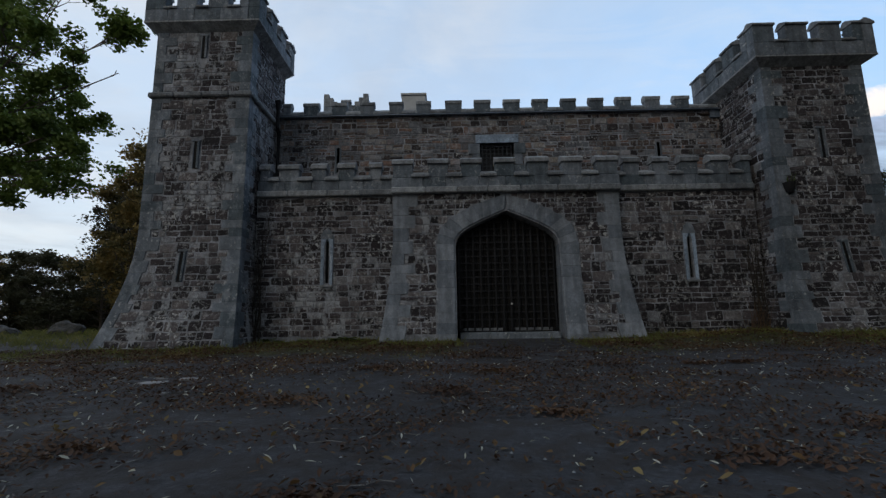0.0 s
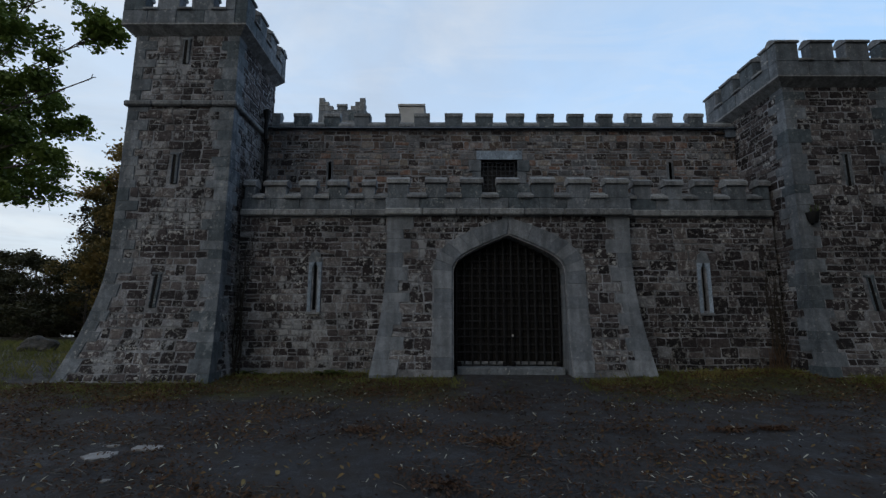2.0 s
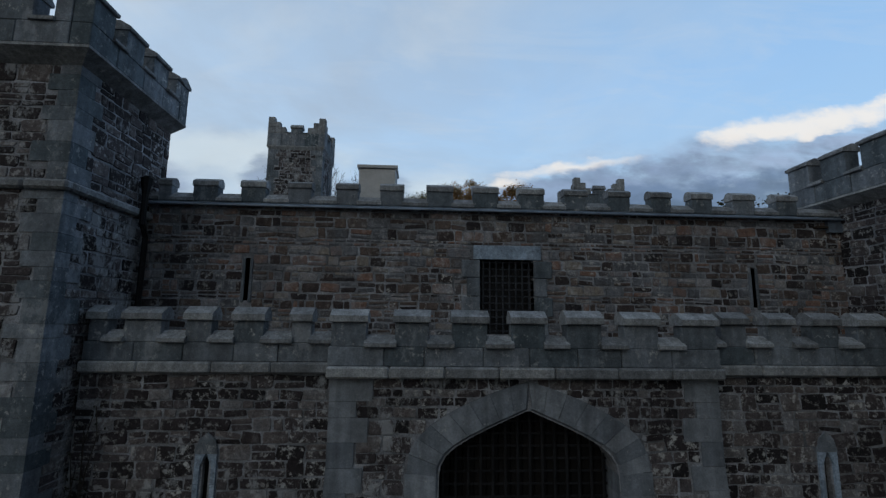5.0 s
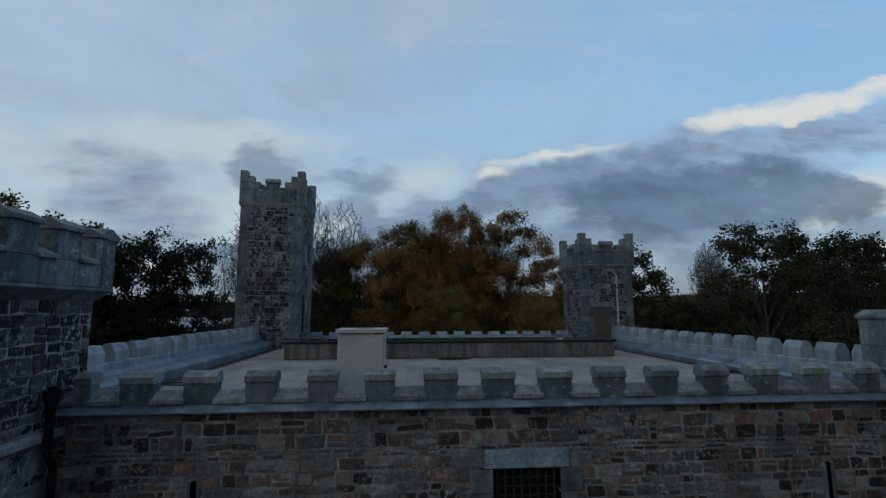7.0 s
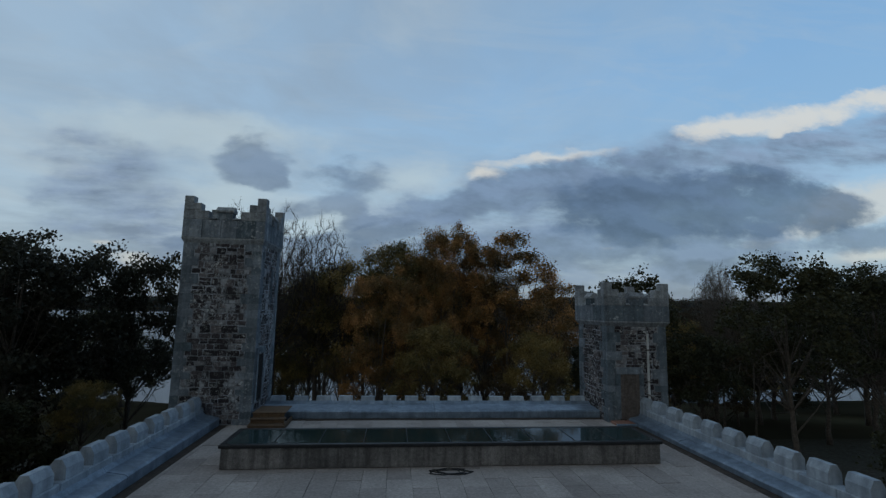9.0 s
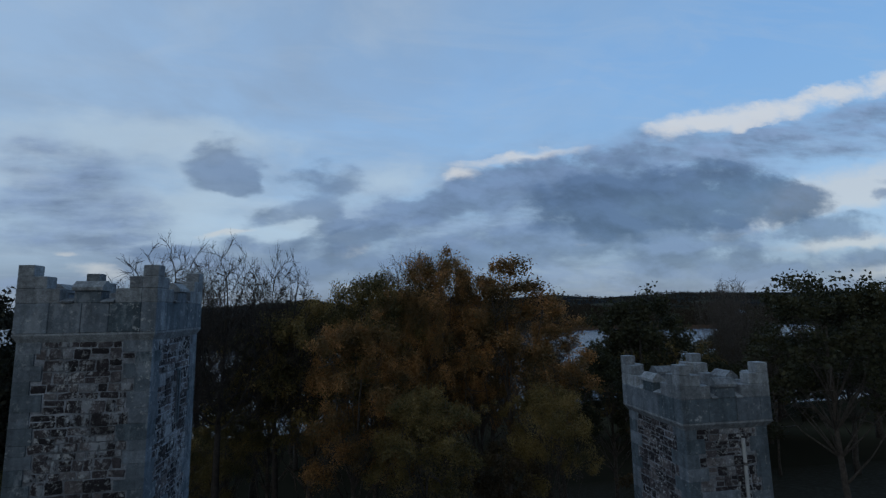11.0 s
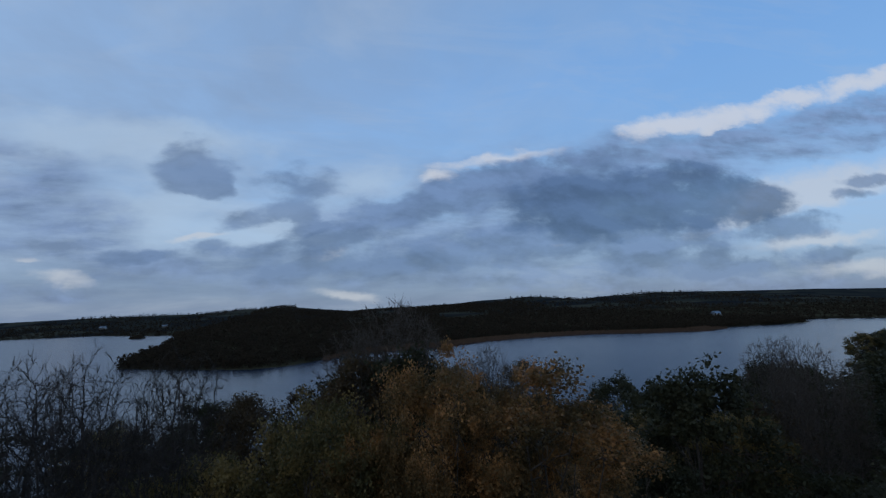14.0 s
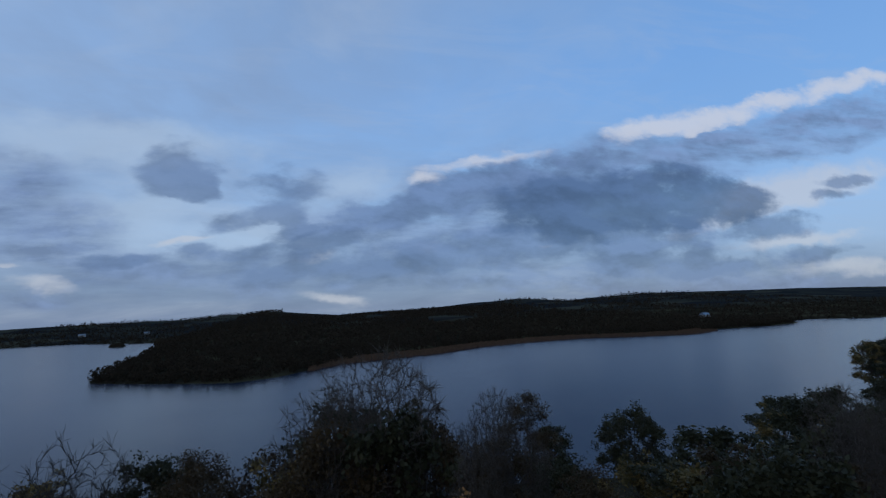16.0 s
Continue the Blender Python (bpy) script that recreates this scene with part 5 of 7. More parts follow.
def ground():
    xs = spaced([(-3800, -800, 16), (-800, -220, 26), (-220, -60, 24), (-60, 60, 110), (60, 300, 60), (300, 800, 22), (800, 3801, 16)]) + [3800]
    ys = spaced([(-900, -60, 10), (-60, -16, 12), (-16, 6, 60), (6, 30, 16), (30, 140, 40), (140, 290, 36), (290, 640, 46), (640, 1300, 34), (1300, 2300, 26), (2300, 4600, 8)]) + [4600]
    nx = len(xs)
    vs = []
    for y in ys:
        for x in xs:
            z = ground_z(x, y)
            if -60 < x < 60 and -60 < y < 30:
                z += 0.035 * noise.noise(Vector((x * 0.5, y * 0.5, 2))) + 0.012 * noise.noise(Vector((x * 2.1, y * 2.1, 5)))
            vs.append((x, y, z))
    fs = [(j * nx + i, j * nx + i + 1, (j + 1) * nx + i + 1, (j + 1) * nx + i) for j in range(len(ys) - 1) for i in range(nx - 1)]
    m = bpy.data.materials.new("forecourt_and_land")
    m.use_nodes = True
    nt = m.node_tree
    bsdf = nt.nodes["Principled BSDF"]
    geo = nt.nodes.new("ShaderNodeNewGeometry")
    pos = geo.outputs["Position"]
    sep = node(nt, "ShaderNodeSeparateXYZ", {0: pos})
    n1 = node(nt, "ShaderNodeTexNoise", {"Vector": pos, "Scale": 0.55, "Detail": 7.0, "Roughness": 0.65})
    n2 = node(nt, "ShaderNodeTexNoise", {"Vector": pos, "Scale": 22.0, "Detail": 5.0, "Roughness": 0.7})
    n3 = node(nt, "ShaderNodeTexNoise", {"Vector": pos, "Scale": 0.012, "Detail": 6.0})
    n4 = node(nt, "ShaderNodeTexNoise", {"Vector": pos, "Scale": 2.6, "Detail": 6.0, "Roughness": 0.7})
    tar = ramp(nt, n2.outputs[0], [(0.3, (0.017, 0.0185, 0.022)), (0.55, (0.041, 0.043, 0.050)), (0.8, (0.094, 0.097, 0.108))])
    tar = mixc(nt, ramp(nt, n4.outputs[0], [(0.42, 0.0), (0.58, 0.9)]), tar, (0.040, 0.035, 0.034))
    tar = mixc(nt, 0.6, tar, ramp(nt, n1.outputs[0], [(0.3, 0.65), (0.7, 1.35)]), "MULTIPLY")
    grass = ramp(nt, n2.outputs[0], [(0.3, (0.024, 0.028, 0.011)), (0.7, (0.065, 0.062, 0.024))])
    grass = mixc(nt, ramp(nt, n4.outputs[0], [(0.45, 0.0), (0.65, 0.7)]), grass, (0.045, 0.036, 0.022))
    wood = ramp(nt, n3.outputs[0], [(0.35, (0.016, 0.017, 0.012)), (0.5, (0.034, 0.030, 0.020)), (0.62, (0.065, 0.060, 0.036))])
    edge = maths(nt, "ADD", sep.outputs[1], maths(nt, "MULTIPLY", maths(nt, "SUBTRACT", n1.outputs[0], 0.5), 4.5))
    near_wall = maths(nt, "MULTIPLY", maths(nt, "ADD", edge, 3.4), 1.2, clamp=True)
    gatepath = maths(nt, "MULTIPLY", maths(nt, "SUBTRACT", maths(nt, "ABSOLUTE", maths(nt, "SUBTRACT", sep.outputs[0], 0.3)), 1.5), 1.0, clamp=True)
    track = maths(nt, "MULTIPLY", maths(nt, "SUBTRACT", maths(nt, "ABSOLUTE", maths(nt, "ADD", sep.outputs[0], maths(nt, "ADD", 14.0, maths(nt, "MULTIPLY", edge, -0.25)))), 1.6), 0.8, clamp=True)
    g = maths(nt, "MULTIPLY", maths(nt, "MULTIPLY", near_wall, maths(nt, "MAXIMUM", gatepath, maths(nt, "MULTIPLY", maths(nt, "ADD", edge, -3.0), 0.5, clamp=True))), track)
    col = mixc(nt, g, tar, grass)
    col = mixc(nt, maths(nt, "MULTIPLY", maths(nt, "SUBTRACT", sep.outputs[1], 16.5), 0.3, clamp=True), col, wood)
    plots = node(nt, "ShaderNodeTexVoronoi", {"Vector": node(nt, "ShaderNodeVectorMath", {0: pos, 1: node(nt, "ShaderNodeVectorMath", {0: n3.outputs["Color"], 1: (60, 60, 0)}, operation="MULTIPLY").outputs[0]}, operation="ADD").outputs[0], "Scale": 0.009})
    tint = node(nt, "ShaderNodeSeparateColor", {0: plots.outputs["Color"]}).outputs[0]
    # far field plots; the bluish-grey tones are distance haze painted into the colour
    hazed_fields = ramp(nt, tint, [(0.15, (0.022, 0.025, 0.028)), (0.45, (0.030, 0.033, 0.033)), (0.75, (0.042, 0.046, 0.038)), (0.95, (0.062, 0.062, 0.048))])
    col = mixc(nt, maths(nt, "MULTIPLY", maths(nt, "SUBTRACT", sep.outputs[1], 950.0), 0.004, clamp=True), col, hazed_fields)
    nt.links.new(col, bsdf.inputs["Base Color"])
    nt.links.new(ramp(nt, n4.outputs[0], [(0.35, 0.55), (0.6, 0.9)]), bsdf.inputs["Roughness"])
    nt.links.new(ramp(nt, maths(nt, "MULTIPLY", sep.outputs[1], 0.02), [(0.5, 0.3), (1.0, 0.0)]), bsdf.inputs["Specular IOR Level"])
    bp = node(nt, "ShaderNodeBump", {"Height": maths(nt, "ADD", n2.outputs[0], n4.outputs[0]), "Strength": 0.9, "Distance": 0.03})
    nt.links.new(bp.outputs[0], bsdf.inputs["Normal"])
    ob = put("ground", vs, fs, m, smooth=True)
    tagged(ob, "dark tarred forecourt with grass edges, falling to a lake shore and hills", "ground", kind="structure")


def lake():
    m = bpy.data.materials.new("lake_water")
    m.use_nodes = True
    nt = m.node_tree
    b = nt.nodes["Principled BSDF"]
    b.inputs["Base Color"].default_value = (0.010, 0.020, 0.045, 1)
    b.inputs["Roughness"].default_value = 0.2
    b.inputs["IOR"].default_value = 1.33
    b.inputs["Specular IOR Level"].default_value = 0.32
    geo = nt.nodes.new("ShaderNodeNewGeometry")
    mp = node(nt, "ShaderNodeMapping", {0: geo.outputs["Position"], 3: (0.35, 1.0, 1.0)})
    w1 = node(nt, "ShaderNodeTexNoise", {"Vector": mp.outputs[0], "Scale": 0.9, "Detail": 4.0})
    w2 = node(nt, "ShaderNodeTexNoise", {"Vector": mp.outputs[0], "Scale": 0.03, "Detail": 3.0})
    amp = ramp(nt, w2.outputs[0], [(0.35, 0.05), (0.65, 0.3)])
    bp = node(nt, "ShaderNodeBump", {"Height": w1.outputs[0], "Distance": 0.25})
    nt.links.new(amp, bp.inputs["Strength"])
    nt.links.new(bp.outputs[0], b.inputs["Normal"])
    ob = put("water", [(-3800, 60, WATER), (3800, 60, WATER), (3800, 2200, WATER), (-3800, 2200, WATER)], [(0, 1, 2, 3)], m)
    tagged(ob, "calm lake reflecting the evening sky", "lake", kind="structure")


ground()
lake()

# ---- trees ----
class Builder:
    """Gathers branches and leaves of one tree."""

    def __init__(self, seed, thin=0.012):
        self.thin = thin
        self.r = random.Random(seed)
        self.v, self.f, self.tips = [], [], []

    def limb(self, p, d, length, rad, depth, sides, droop, spread, kids, segs=4):
        r = self.r
        pts, rads, q = [p.copy()], [rad], d.copy()
        for i in range(segs):
            q = (q + Vector((r.uniform(-1, 1), r.uniform(-1, 1), r.uniform(-1, 1))) * 0.17 + Vector((0, 0, -droop))).normalized()
            pts.append(pts[-1] + q * length / segs)
            rads.append(max(self.thin, rad * (1 - 0.62 * (i + 1) / segs)))
        n = len(self.v)
        vs, fs = tube(pts, rads, sides)
        self.v += [tuple(a) for a in vs]
        self.f += [tuple(i + n for i in a) for a in fs]
        if depth == 0:
            self.tips += pts[1:]
            return
        for k in range(kids):
            i = r.randint(max(1, segs // 3), segs)
            a = r.uniform(0, 2 * math.pi)
            side = q.orthogonal().normalized()
            side = Matrix.Rotation(a, 3, q) @ side
            nd = (q * r.uniform(0.45, 0.9) + side * r.uniform(0.5, 1.0) * spread + Vector((0, 0, 0.18))).normalized()
            self.limb(pts[i], nd, length * r.uniform(0.52, 0.75), rads[i] * 0.66, depth - 1, max(3, sides - 1), droop * 1.1, spread, kids, max(2, segs - 1))


def leaves_data(tips, count, size, cloud, r):
    """Leaves in flattened sprays round some of the branch ends, with gaps between the sprays."""
    g = np.random.RandomState(r.randrange(10 ** 6))
    n = max(30, int(min(count, 22000) / 42))
    centres = np.array([tuple(tips[r.randrange(len(tips))]) for _ in range(n)])
    scale = g.uniform(0.55, 1.25, n)
    pick = g.randint(0, n, count)
    off = g.normal(0, 1, (count, 3))
    off *= (np.abs(off).max(axis=1)[:, None]) ** -0.25
    c = centres[pick] + off * cloud * scale[pick][:, None] * np.array([1, 1, 0.75])
    d1 = g.normal(0, 1, (count, 3)) * np.array([1, 1, 0.6])
    d1 /= np.linalg.norm(d1, axis=1)[:, None]
    d2 = g.normal(0, 1, (count, 3))
    d2 -= (d2 * d1).sum(1)[:, None] * d1
    d2 /= np.linalg.norm(d2, axis=1)[:, None]
    s = size * g.uniform(0.6, 1.3, (count, 1))
    a, b = d1 * s, d2 * s * 0.62
    nrm = np.cross(d1, d2) * s * 0.18
    vs = np.stack([c - a, c + b + nrm, c + a, c - b + nrm], axis=1).reshape(-1, 3)
    idx = np.arange(count * 4).reshape(-1, 4)
    return vs, idx


def fast_mesh(name, vs, quads, mat):
    me = bpy.data.meshes.new(name)
    n, q = len(vs), len(quads)
    me.vertices.add(n)
    me.vertices.foreach_set("co", np.asarray(vs, dtype=np.float32).ravel())
    me.loops.add(q * 4)
    me.loops.foreach_set("vertex_index", np.asarray(quads, dtype=np.int32).ravel())
    me.polygons.add(q)
    me.polygons.foreach_set("loop_start", np.arange(0, q * 4, 4, dtype=np.int32))
    me.materials.append(mat)
    me.update(calc_edges=True)
    return me


def lobes_of(r, height, clear, spread, n):
    """The round masses of a crown: centre and radius of each, filling an egg-shaped outline unevenly."""
    z0, z1 = height * clear, height
    rad = height * 0.33 * spread
    out = [(Vector((r.uniform(-0.1, 0.1) * rad, r.uniform(-0.1, 0.1) * rad, z1 - rad * 0.36)), rad * 0.3)]
    n = int(n * 1.45)
    for i in range(n):
        f = (i + 0.5) / n
        z = z0 + (z1 - z0) * (0.10 + 0.74 * f)
        env = rad * math.sqrt(max(0.05, 1 - ((f - 0.38) / 0.72) ** 2))
        a = i * 2.399 + r.uniform(-0.5, 0.5)
        k = r.uniform(0.45, 0.85) * env
        out.append((Vector((math.cos(a) * k, math.sin(a) * k, z + r.uniform(-0.04, 0.04) * height)), rad * r.uniform(0.27, 0.42)))
    return out


def bare_crown(b, start, height, rad, spread, seed):
    """Leafless limbs that grow from the trunk's end until they fill a rounded crown, thick where many twigs hang on them."""
    g = np.random.RandomState(seed)
    buds = g.normal(0, 1, (1900, 3))
    buds /= np.linalg.norm(buds, axis=1)[:, None]
    buds *= g.uniform(0.05, 1, (1900, 1)) ** 0.42
    # a crown of several uneven masses, open below
    lump = 1 + 0.16 * np.sin(3 * np.arctan2(buds[:, 1], buds[:, 0]) + seed) + 0.1 * np.sin(5 * buds[:, 2] + seed)
    buds = buds * lump[:, None] * np.array([0.2 * spread, 0.2 * spread, 0.27]) * height + np.array([start.x, start.y, height * 0.73])
    buds = buds[buds[:, 2] > start.z + 0.3]
    nodes, parent = [np.array(tuple(start))], [-1]
    near = np.linalg.norm(buds - nodes[0], axis=1)
    who = np.zeros(len(buds), int)
    step, reach, full = height * 0.016, height * 0.4, height * 0.0235
    for _ in range(90):
        pull = {}
        for k in np.nonzero(near < reach)[0]:
            pull.setdefault(int(who[k]), []).append(k)
        fresh = []
        for q, ks in pull.items():
            d = buds[ks] - nodes[q]
            d = (d / (np.linalg.norm(d, axis=1)[:, None] + 1e-6)).sum(0)
            d = d / (np.linalg.norm(d) + 1e-6) + g.normal(0, 0.16, 3) + np.array([0, 0, 0.05])
            nodes.append(nodes[q] + d / np.linalg.norm(d) * step)
            parent.append(q)
            fresh.append(len(nodes) - 1)
        if not fresh:
            break
        pos = np.array([nodes[q] for q in fresh])
        dist = np.linalg.norm(buds[:, None, :] - pos[None, :, :], axis=2)
        best = dist.argmin(1)
        less = dist[np.arange(len(buds)), best]
        who = np.where(less < near, np.array(fresh)[best], who)
        near = np.minimum(near, less)
        keep = near > full
        buds, near, who = buds[keep], near[keep], who[keep]
        if not len(buds):
            break
    n = len(nodes)
    kids, load = [[] for _ in range(n)], np.zeros(n)
    for q in range(n - 1, 0, -1):
        load[q] = max(load[q], 1.0)
        load[parent[q]] += load[q]
        kids[parent[q]].append(q)
    radius = np.maximum(0.012, rad * (load / load[0]) ** 0.46)

    def add(pts, rads, sides):
        k = len(b.v)
        vs, fs = tube([Vector(p) for p in pts], rads, sides)
        b.v += [tuple(a) for a in vs]
        b.f += [tuple(a + k for a in f) for f in fs[:-2]]

    heads = [(0, q) for q in kids[0]]
    while heads:
        base, q = heads.pop()
        chain = [base, q]
        while kids[chain[-1]]:
            rest = sorted(kids[chain[-1]], key=lambda w: -load[w])
            heads += [(chain[-1], w) for w in rest[1:]]
            chain.append(rest[0])
        rads = [min(radius[w], radius[q] * 1.05) for w in chain]
        add([nodes[w] for w in chain], rads, 6 if rads[0] > 0.08 else 3)
        # fine twigs on the thin end of each limb
        for a, w in zip(chain, chain[1:]):
            if radius[w] > 0.03:
                continue
            along = nodes[w] - nodes[a]
            along /= np.linalg.norm(along) + 1e-6
            for _ in range(2 if kids[w] else 5):
                d = along * 0.9 + g.normal(0, 0.5, 3) + np.array([0, 0, 0.25])
                d /= np.linalg.norm(d)
                e = d + g.normal(0, 0.25, 3)
                length = height * g.uniform(0.010, 0.024)
                add([nodes[w], nodes[w] + d * length, nodes[w] + (d + e) * length], [0.011, 0.008, 0.005], 3)
    return float(np.percentile(np.array(b.v)[:, 2], 99.2))


def make_tree(label, seed, height, leaf, count, size, cloud, trunk=0.28, clear=0.3, spread=0.9, bark="bark", n_lobes=17, lobes=None, hang=0):
    """A tree standing at the origin: a tapered trunk, limbs that reach into the masses of the crown, and single leaves in sprays round them."""
    b = Builder(seed, 0.014 if count else 0.022)
    r = b.r
    t = tagged(new("tree", None), label, "tree")
    pts, rads, p = [Vector((0, 0, -0.4))], [trunk * 1.35], Vector((0, 0, -0.4))
    n = 8
    for i in range(n):
        p = p + Vector((r.uniform(-0.12, 0.12), r.uniform(-0.12, 0.12), 1)) * (height * 0.8 / n)
        pts.append(p.copy())
        rads.append(trunk * (1.0 - 0.8 * (i + 1) / n))
    if not count:
        pts, rads, n = pts[:6], rads[:6], 5
    put("trunk", *tube(pts, rads, 9), M[bark], t, smooth=True)
    if count:
        lobes = lobes or lobes_of(r, height, clear, spread, n_lobes)
        for c, rad in lobes:
            i = min(n - 1, max(1, int((c.z / height) * n * 0.8) + hang))
            s = pts[i]
            mid = s.lerp(c, 0.55) + Vector((r.uniform(-0.4, 0.4), r.uniform(-0.4, 0.4), -0.4))
            k = len(b.v)
            vs, fs = tube([s, mid, c], [rads[i] * 0.42, rads[i] * 0.2, 0.02], 5)
            b.v += [tuple(q) for q in vs]
            b.f += [tuple(q + k for q in w) for w in fs]
            for j in range(3):
                d = Vector((r.gauss(0, 1), r.gauss(0, 1), r.gauss(0.3, 0.8))).normalized()
                b.limb(mid.lerp(c, r.uniform(0.2, 1.0)), d, rad * r.uniform(0.45, 0.7), 0.035, 1, 4, 0.0, 0.8, 2, 2)
        g = np.random.RandomState(seed)
        cs, rs = np.array([tuple(c) for c, _ in lobes]), np.array([q for _, q in lobes])
        w = rs ** 1.1 / (rs ** 1.1).sum()
        sprays = int(min(count, 16000) / 26)
        li = g.choice(len(cs), sprays, p=w)
        d = g.normal(0, 1, (sprays, 3))
        d[:, 2] = np.where(d[:, 2] < -0.1, -d[:, 2] * 0.8, d[:, 2]) + 0.25
        d /= np.linalg.norm(d, axis=1)[:, None]
        sp = cs[li] + d * rs[li][:, None] * g.uniform(0.4, 1.0, (sprays, 1)) ** 0.8 * (1 + 0.35 * np.abs(g.normal(0, 1, (sprays, 1))) * (g.uniform(0, 1, (sprays, 1)) < 0.22)) * np.array([1.0, 1.0, 0.85])
        vs, idx = leaves_data([Vector(q) for q in sp], count, size, cloud, r)
        c = new("crown", fast_mesh("crown", vs, idx, LEAF[leaf]))
        c.parent = t
        top = float(np.sort(vs[:, 2])[-60])
    else:
        top = bare_crown(b, pts[-1], height, rads[-1], spread, seed)
    put("limb_work", b.v, b.f, M[bark], t)
    t["top"] = top
    return t


KINDS = {}


def base_tree(kind):
    spec = {
        "orange": dict(label="broad autumn tree with orange-brown leaves", seed=101, height=15, leaf="orange", count=54000, size=0.064, cloud=0.34, clear=0.34, spread=1.0),
        "orange_slim": dict(label="slim autumn tree with thinning orange leaves", seed=103, height=15, leaf="orange", count=14000, size=0.07, cloud=0.34, spread=0.5, trunk=0.16, clear=0.45, n_lobes=9),
        "olive": dict(label="tree with olive leaves turning brown", seed=107, height=14, leaf="olive", count=38000, size=0.068, cloud=0.34, clear=0.4, spread=1.0),
        "green": dict(label="dense dark green tree", seed=109, height=14, leaf="green", count=14000, size=0.145, cloud=0.38, clear=0.3, spread=1.05),
        "green_tall": dict(label="tall dark tree with a layered crown", seed=113, height=17, leaf="green", count=15000, size=0.145, cloud=0.42, spread=0.95, clear=0.4, n_lobes=21),
        "brown": dict(label="russet-leaved tree with a dense crown", seed=127, height=14, leaf="brown", count=14000, size=0.12, cloud=0.34, clear=0.05, spread=1.0),
        "yew": dict(label="dark evergreen with a dense layered crown", seed=151, height=16, leaf="dark", count=17000, size=0.15, cloud=0.45, clear=0.22, spread=1.05, n_lobes=24),
        "shrub": dict(label="low dark shrub at the wood's edge", seed=157, height=4, leaf="green", count=2400, size=0.16, cloud=0.36, clear=0.0, spread=1.7, n_lobes=12, trunk=0.08),
        "russet": dict(label="tall olive-brown tree with a dense rounded crown", seed=163, height=15, leaf="olive", count=22000, size=0.12, cloud=0.34, clear=0.02, spread=0.62, n_lobes=24),
        "far_green": dict(label="dark green tree for the lakeside and for unseen forecourt shade", seed=139, height=12, leaf="green", count=6500, size=0.165, cloud=0.42, clear=0.15, spread=1.15, n_lobes=13),
        "far_olive": dict(label="brownish tree for the lakeside and for unseen forecourt shade", seed=149, height=12, leaf="olive", count=6500, size=0.165, cloud=0.42, clear=0.15, spread=1.15, n_lobes=13),
        "far_brown": dict(label="brown thinning tree on the slope to the lake", seed=167, height=13, leaf="brown", count=13000, size=0.095, cloud=0.4, clear=0.2, spread=0.9, n_lobes=15),
        "bare": dict(label="bare leafless tree with fine spreading twigs", seed=131, height=15, leaf="olive", count=0, size=0.1, cloud=0.2, spread=1.0, clear=0.3, trunk=0.26),
        "bare_old": dict(label="bare old tree with thick forking limbs", seed=173, height=15, leaf="olive", count=0, size=0.1, cloud=0.2, spread=1.0, clear=0.3, trunk=0.34, bark="bark_dark"),
        "bare_pale": dict(label="bare pale-barked tree with upright twigs", seed=137, height=15, leaf="olive", count=0, size=0.1, cloud=0.2, spread=0.75, clear=0.25, bark="bark", trunk=0.2),
    }[kind]
    if kind not in KINDS:
        KINDS[kind] = make_tree(**spec)
        KINDS[kind]["used"] = 0
    return KINDS[kind]


def plant(kind, x, y, top, wide=1.0, turn=None, group="trees above the lake"):
    src = base_tree(kind)
    g = ground_z(x, y)
    s = (top - g) / src["top"]
    turn = rng.uniform(0, 360) if turn is None else turn
    m = pose(x, y, g, 0, 0, turn)
    sc = (s * wide, s * wide, s)
    if not src["used"]:
        src["used"] = 1
        src.matrix_basis = m @ Matrix.Diagonal((*sc, 1))
        ob = src
    else:
        ob = copy_thing(src, m)
        ob.scale = sc
    tagged(ob, group=group)
    return ob


# autumn trees straight ahead, below the roof
for spec in [
    ("orange", 2.9, 36.4, 19.9, 0.6), ("orange", 5.8, 37.2, 18.6, 0.5), ("orange", 0.2, 34.6, 17.4, 0.5), ("olive", -1.9, 36, 17.9, 0.6), ("orange", -3, 31.5, 15.2, 0.7), ("orange_slim", 7.6, 35.6, 19.0, 1.0),
    ("orange_slim", 11.4, 36.5, 15.8, 0.9), ("olive", 0.6, 28, 11.2, 0.75), ("olive", -6.0, 35.6, 16.2, 0.72), ("olive", -8.8, 36.8, 15.2, 0.6), ("olive", -11.5, 37, 8.6, 0.8), ("olive", -14.6, 40.5, 6.4, 0.9), ("olive", -19, 44, 5.4, 0.9), ("olive", 8.4, 31, 10.6, 0.75),
    ("orange", 3, 44, 12.6, 0.8), ("brown", 16, 31, 8.5, 0.9), ("olive", -24, 34, 6.5, 0.9), ("orange_slim", 13.8, 42.8, 15.2, 0.8), ("brown", 5.0, 29.0, 8.0, 0.8),
]:
    plant(*spec)
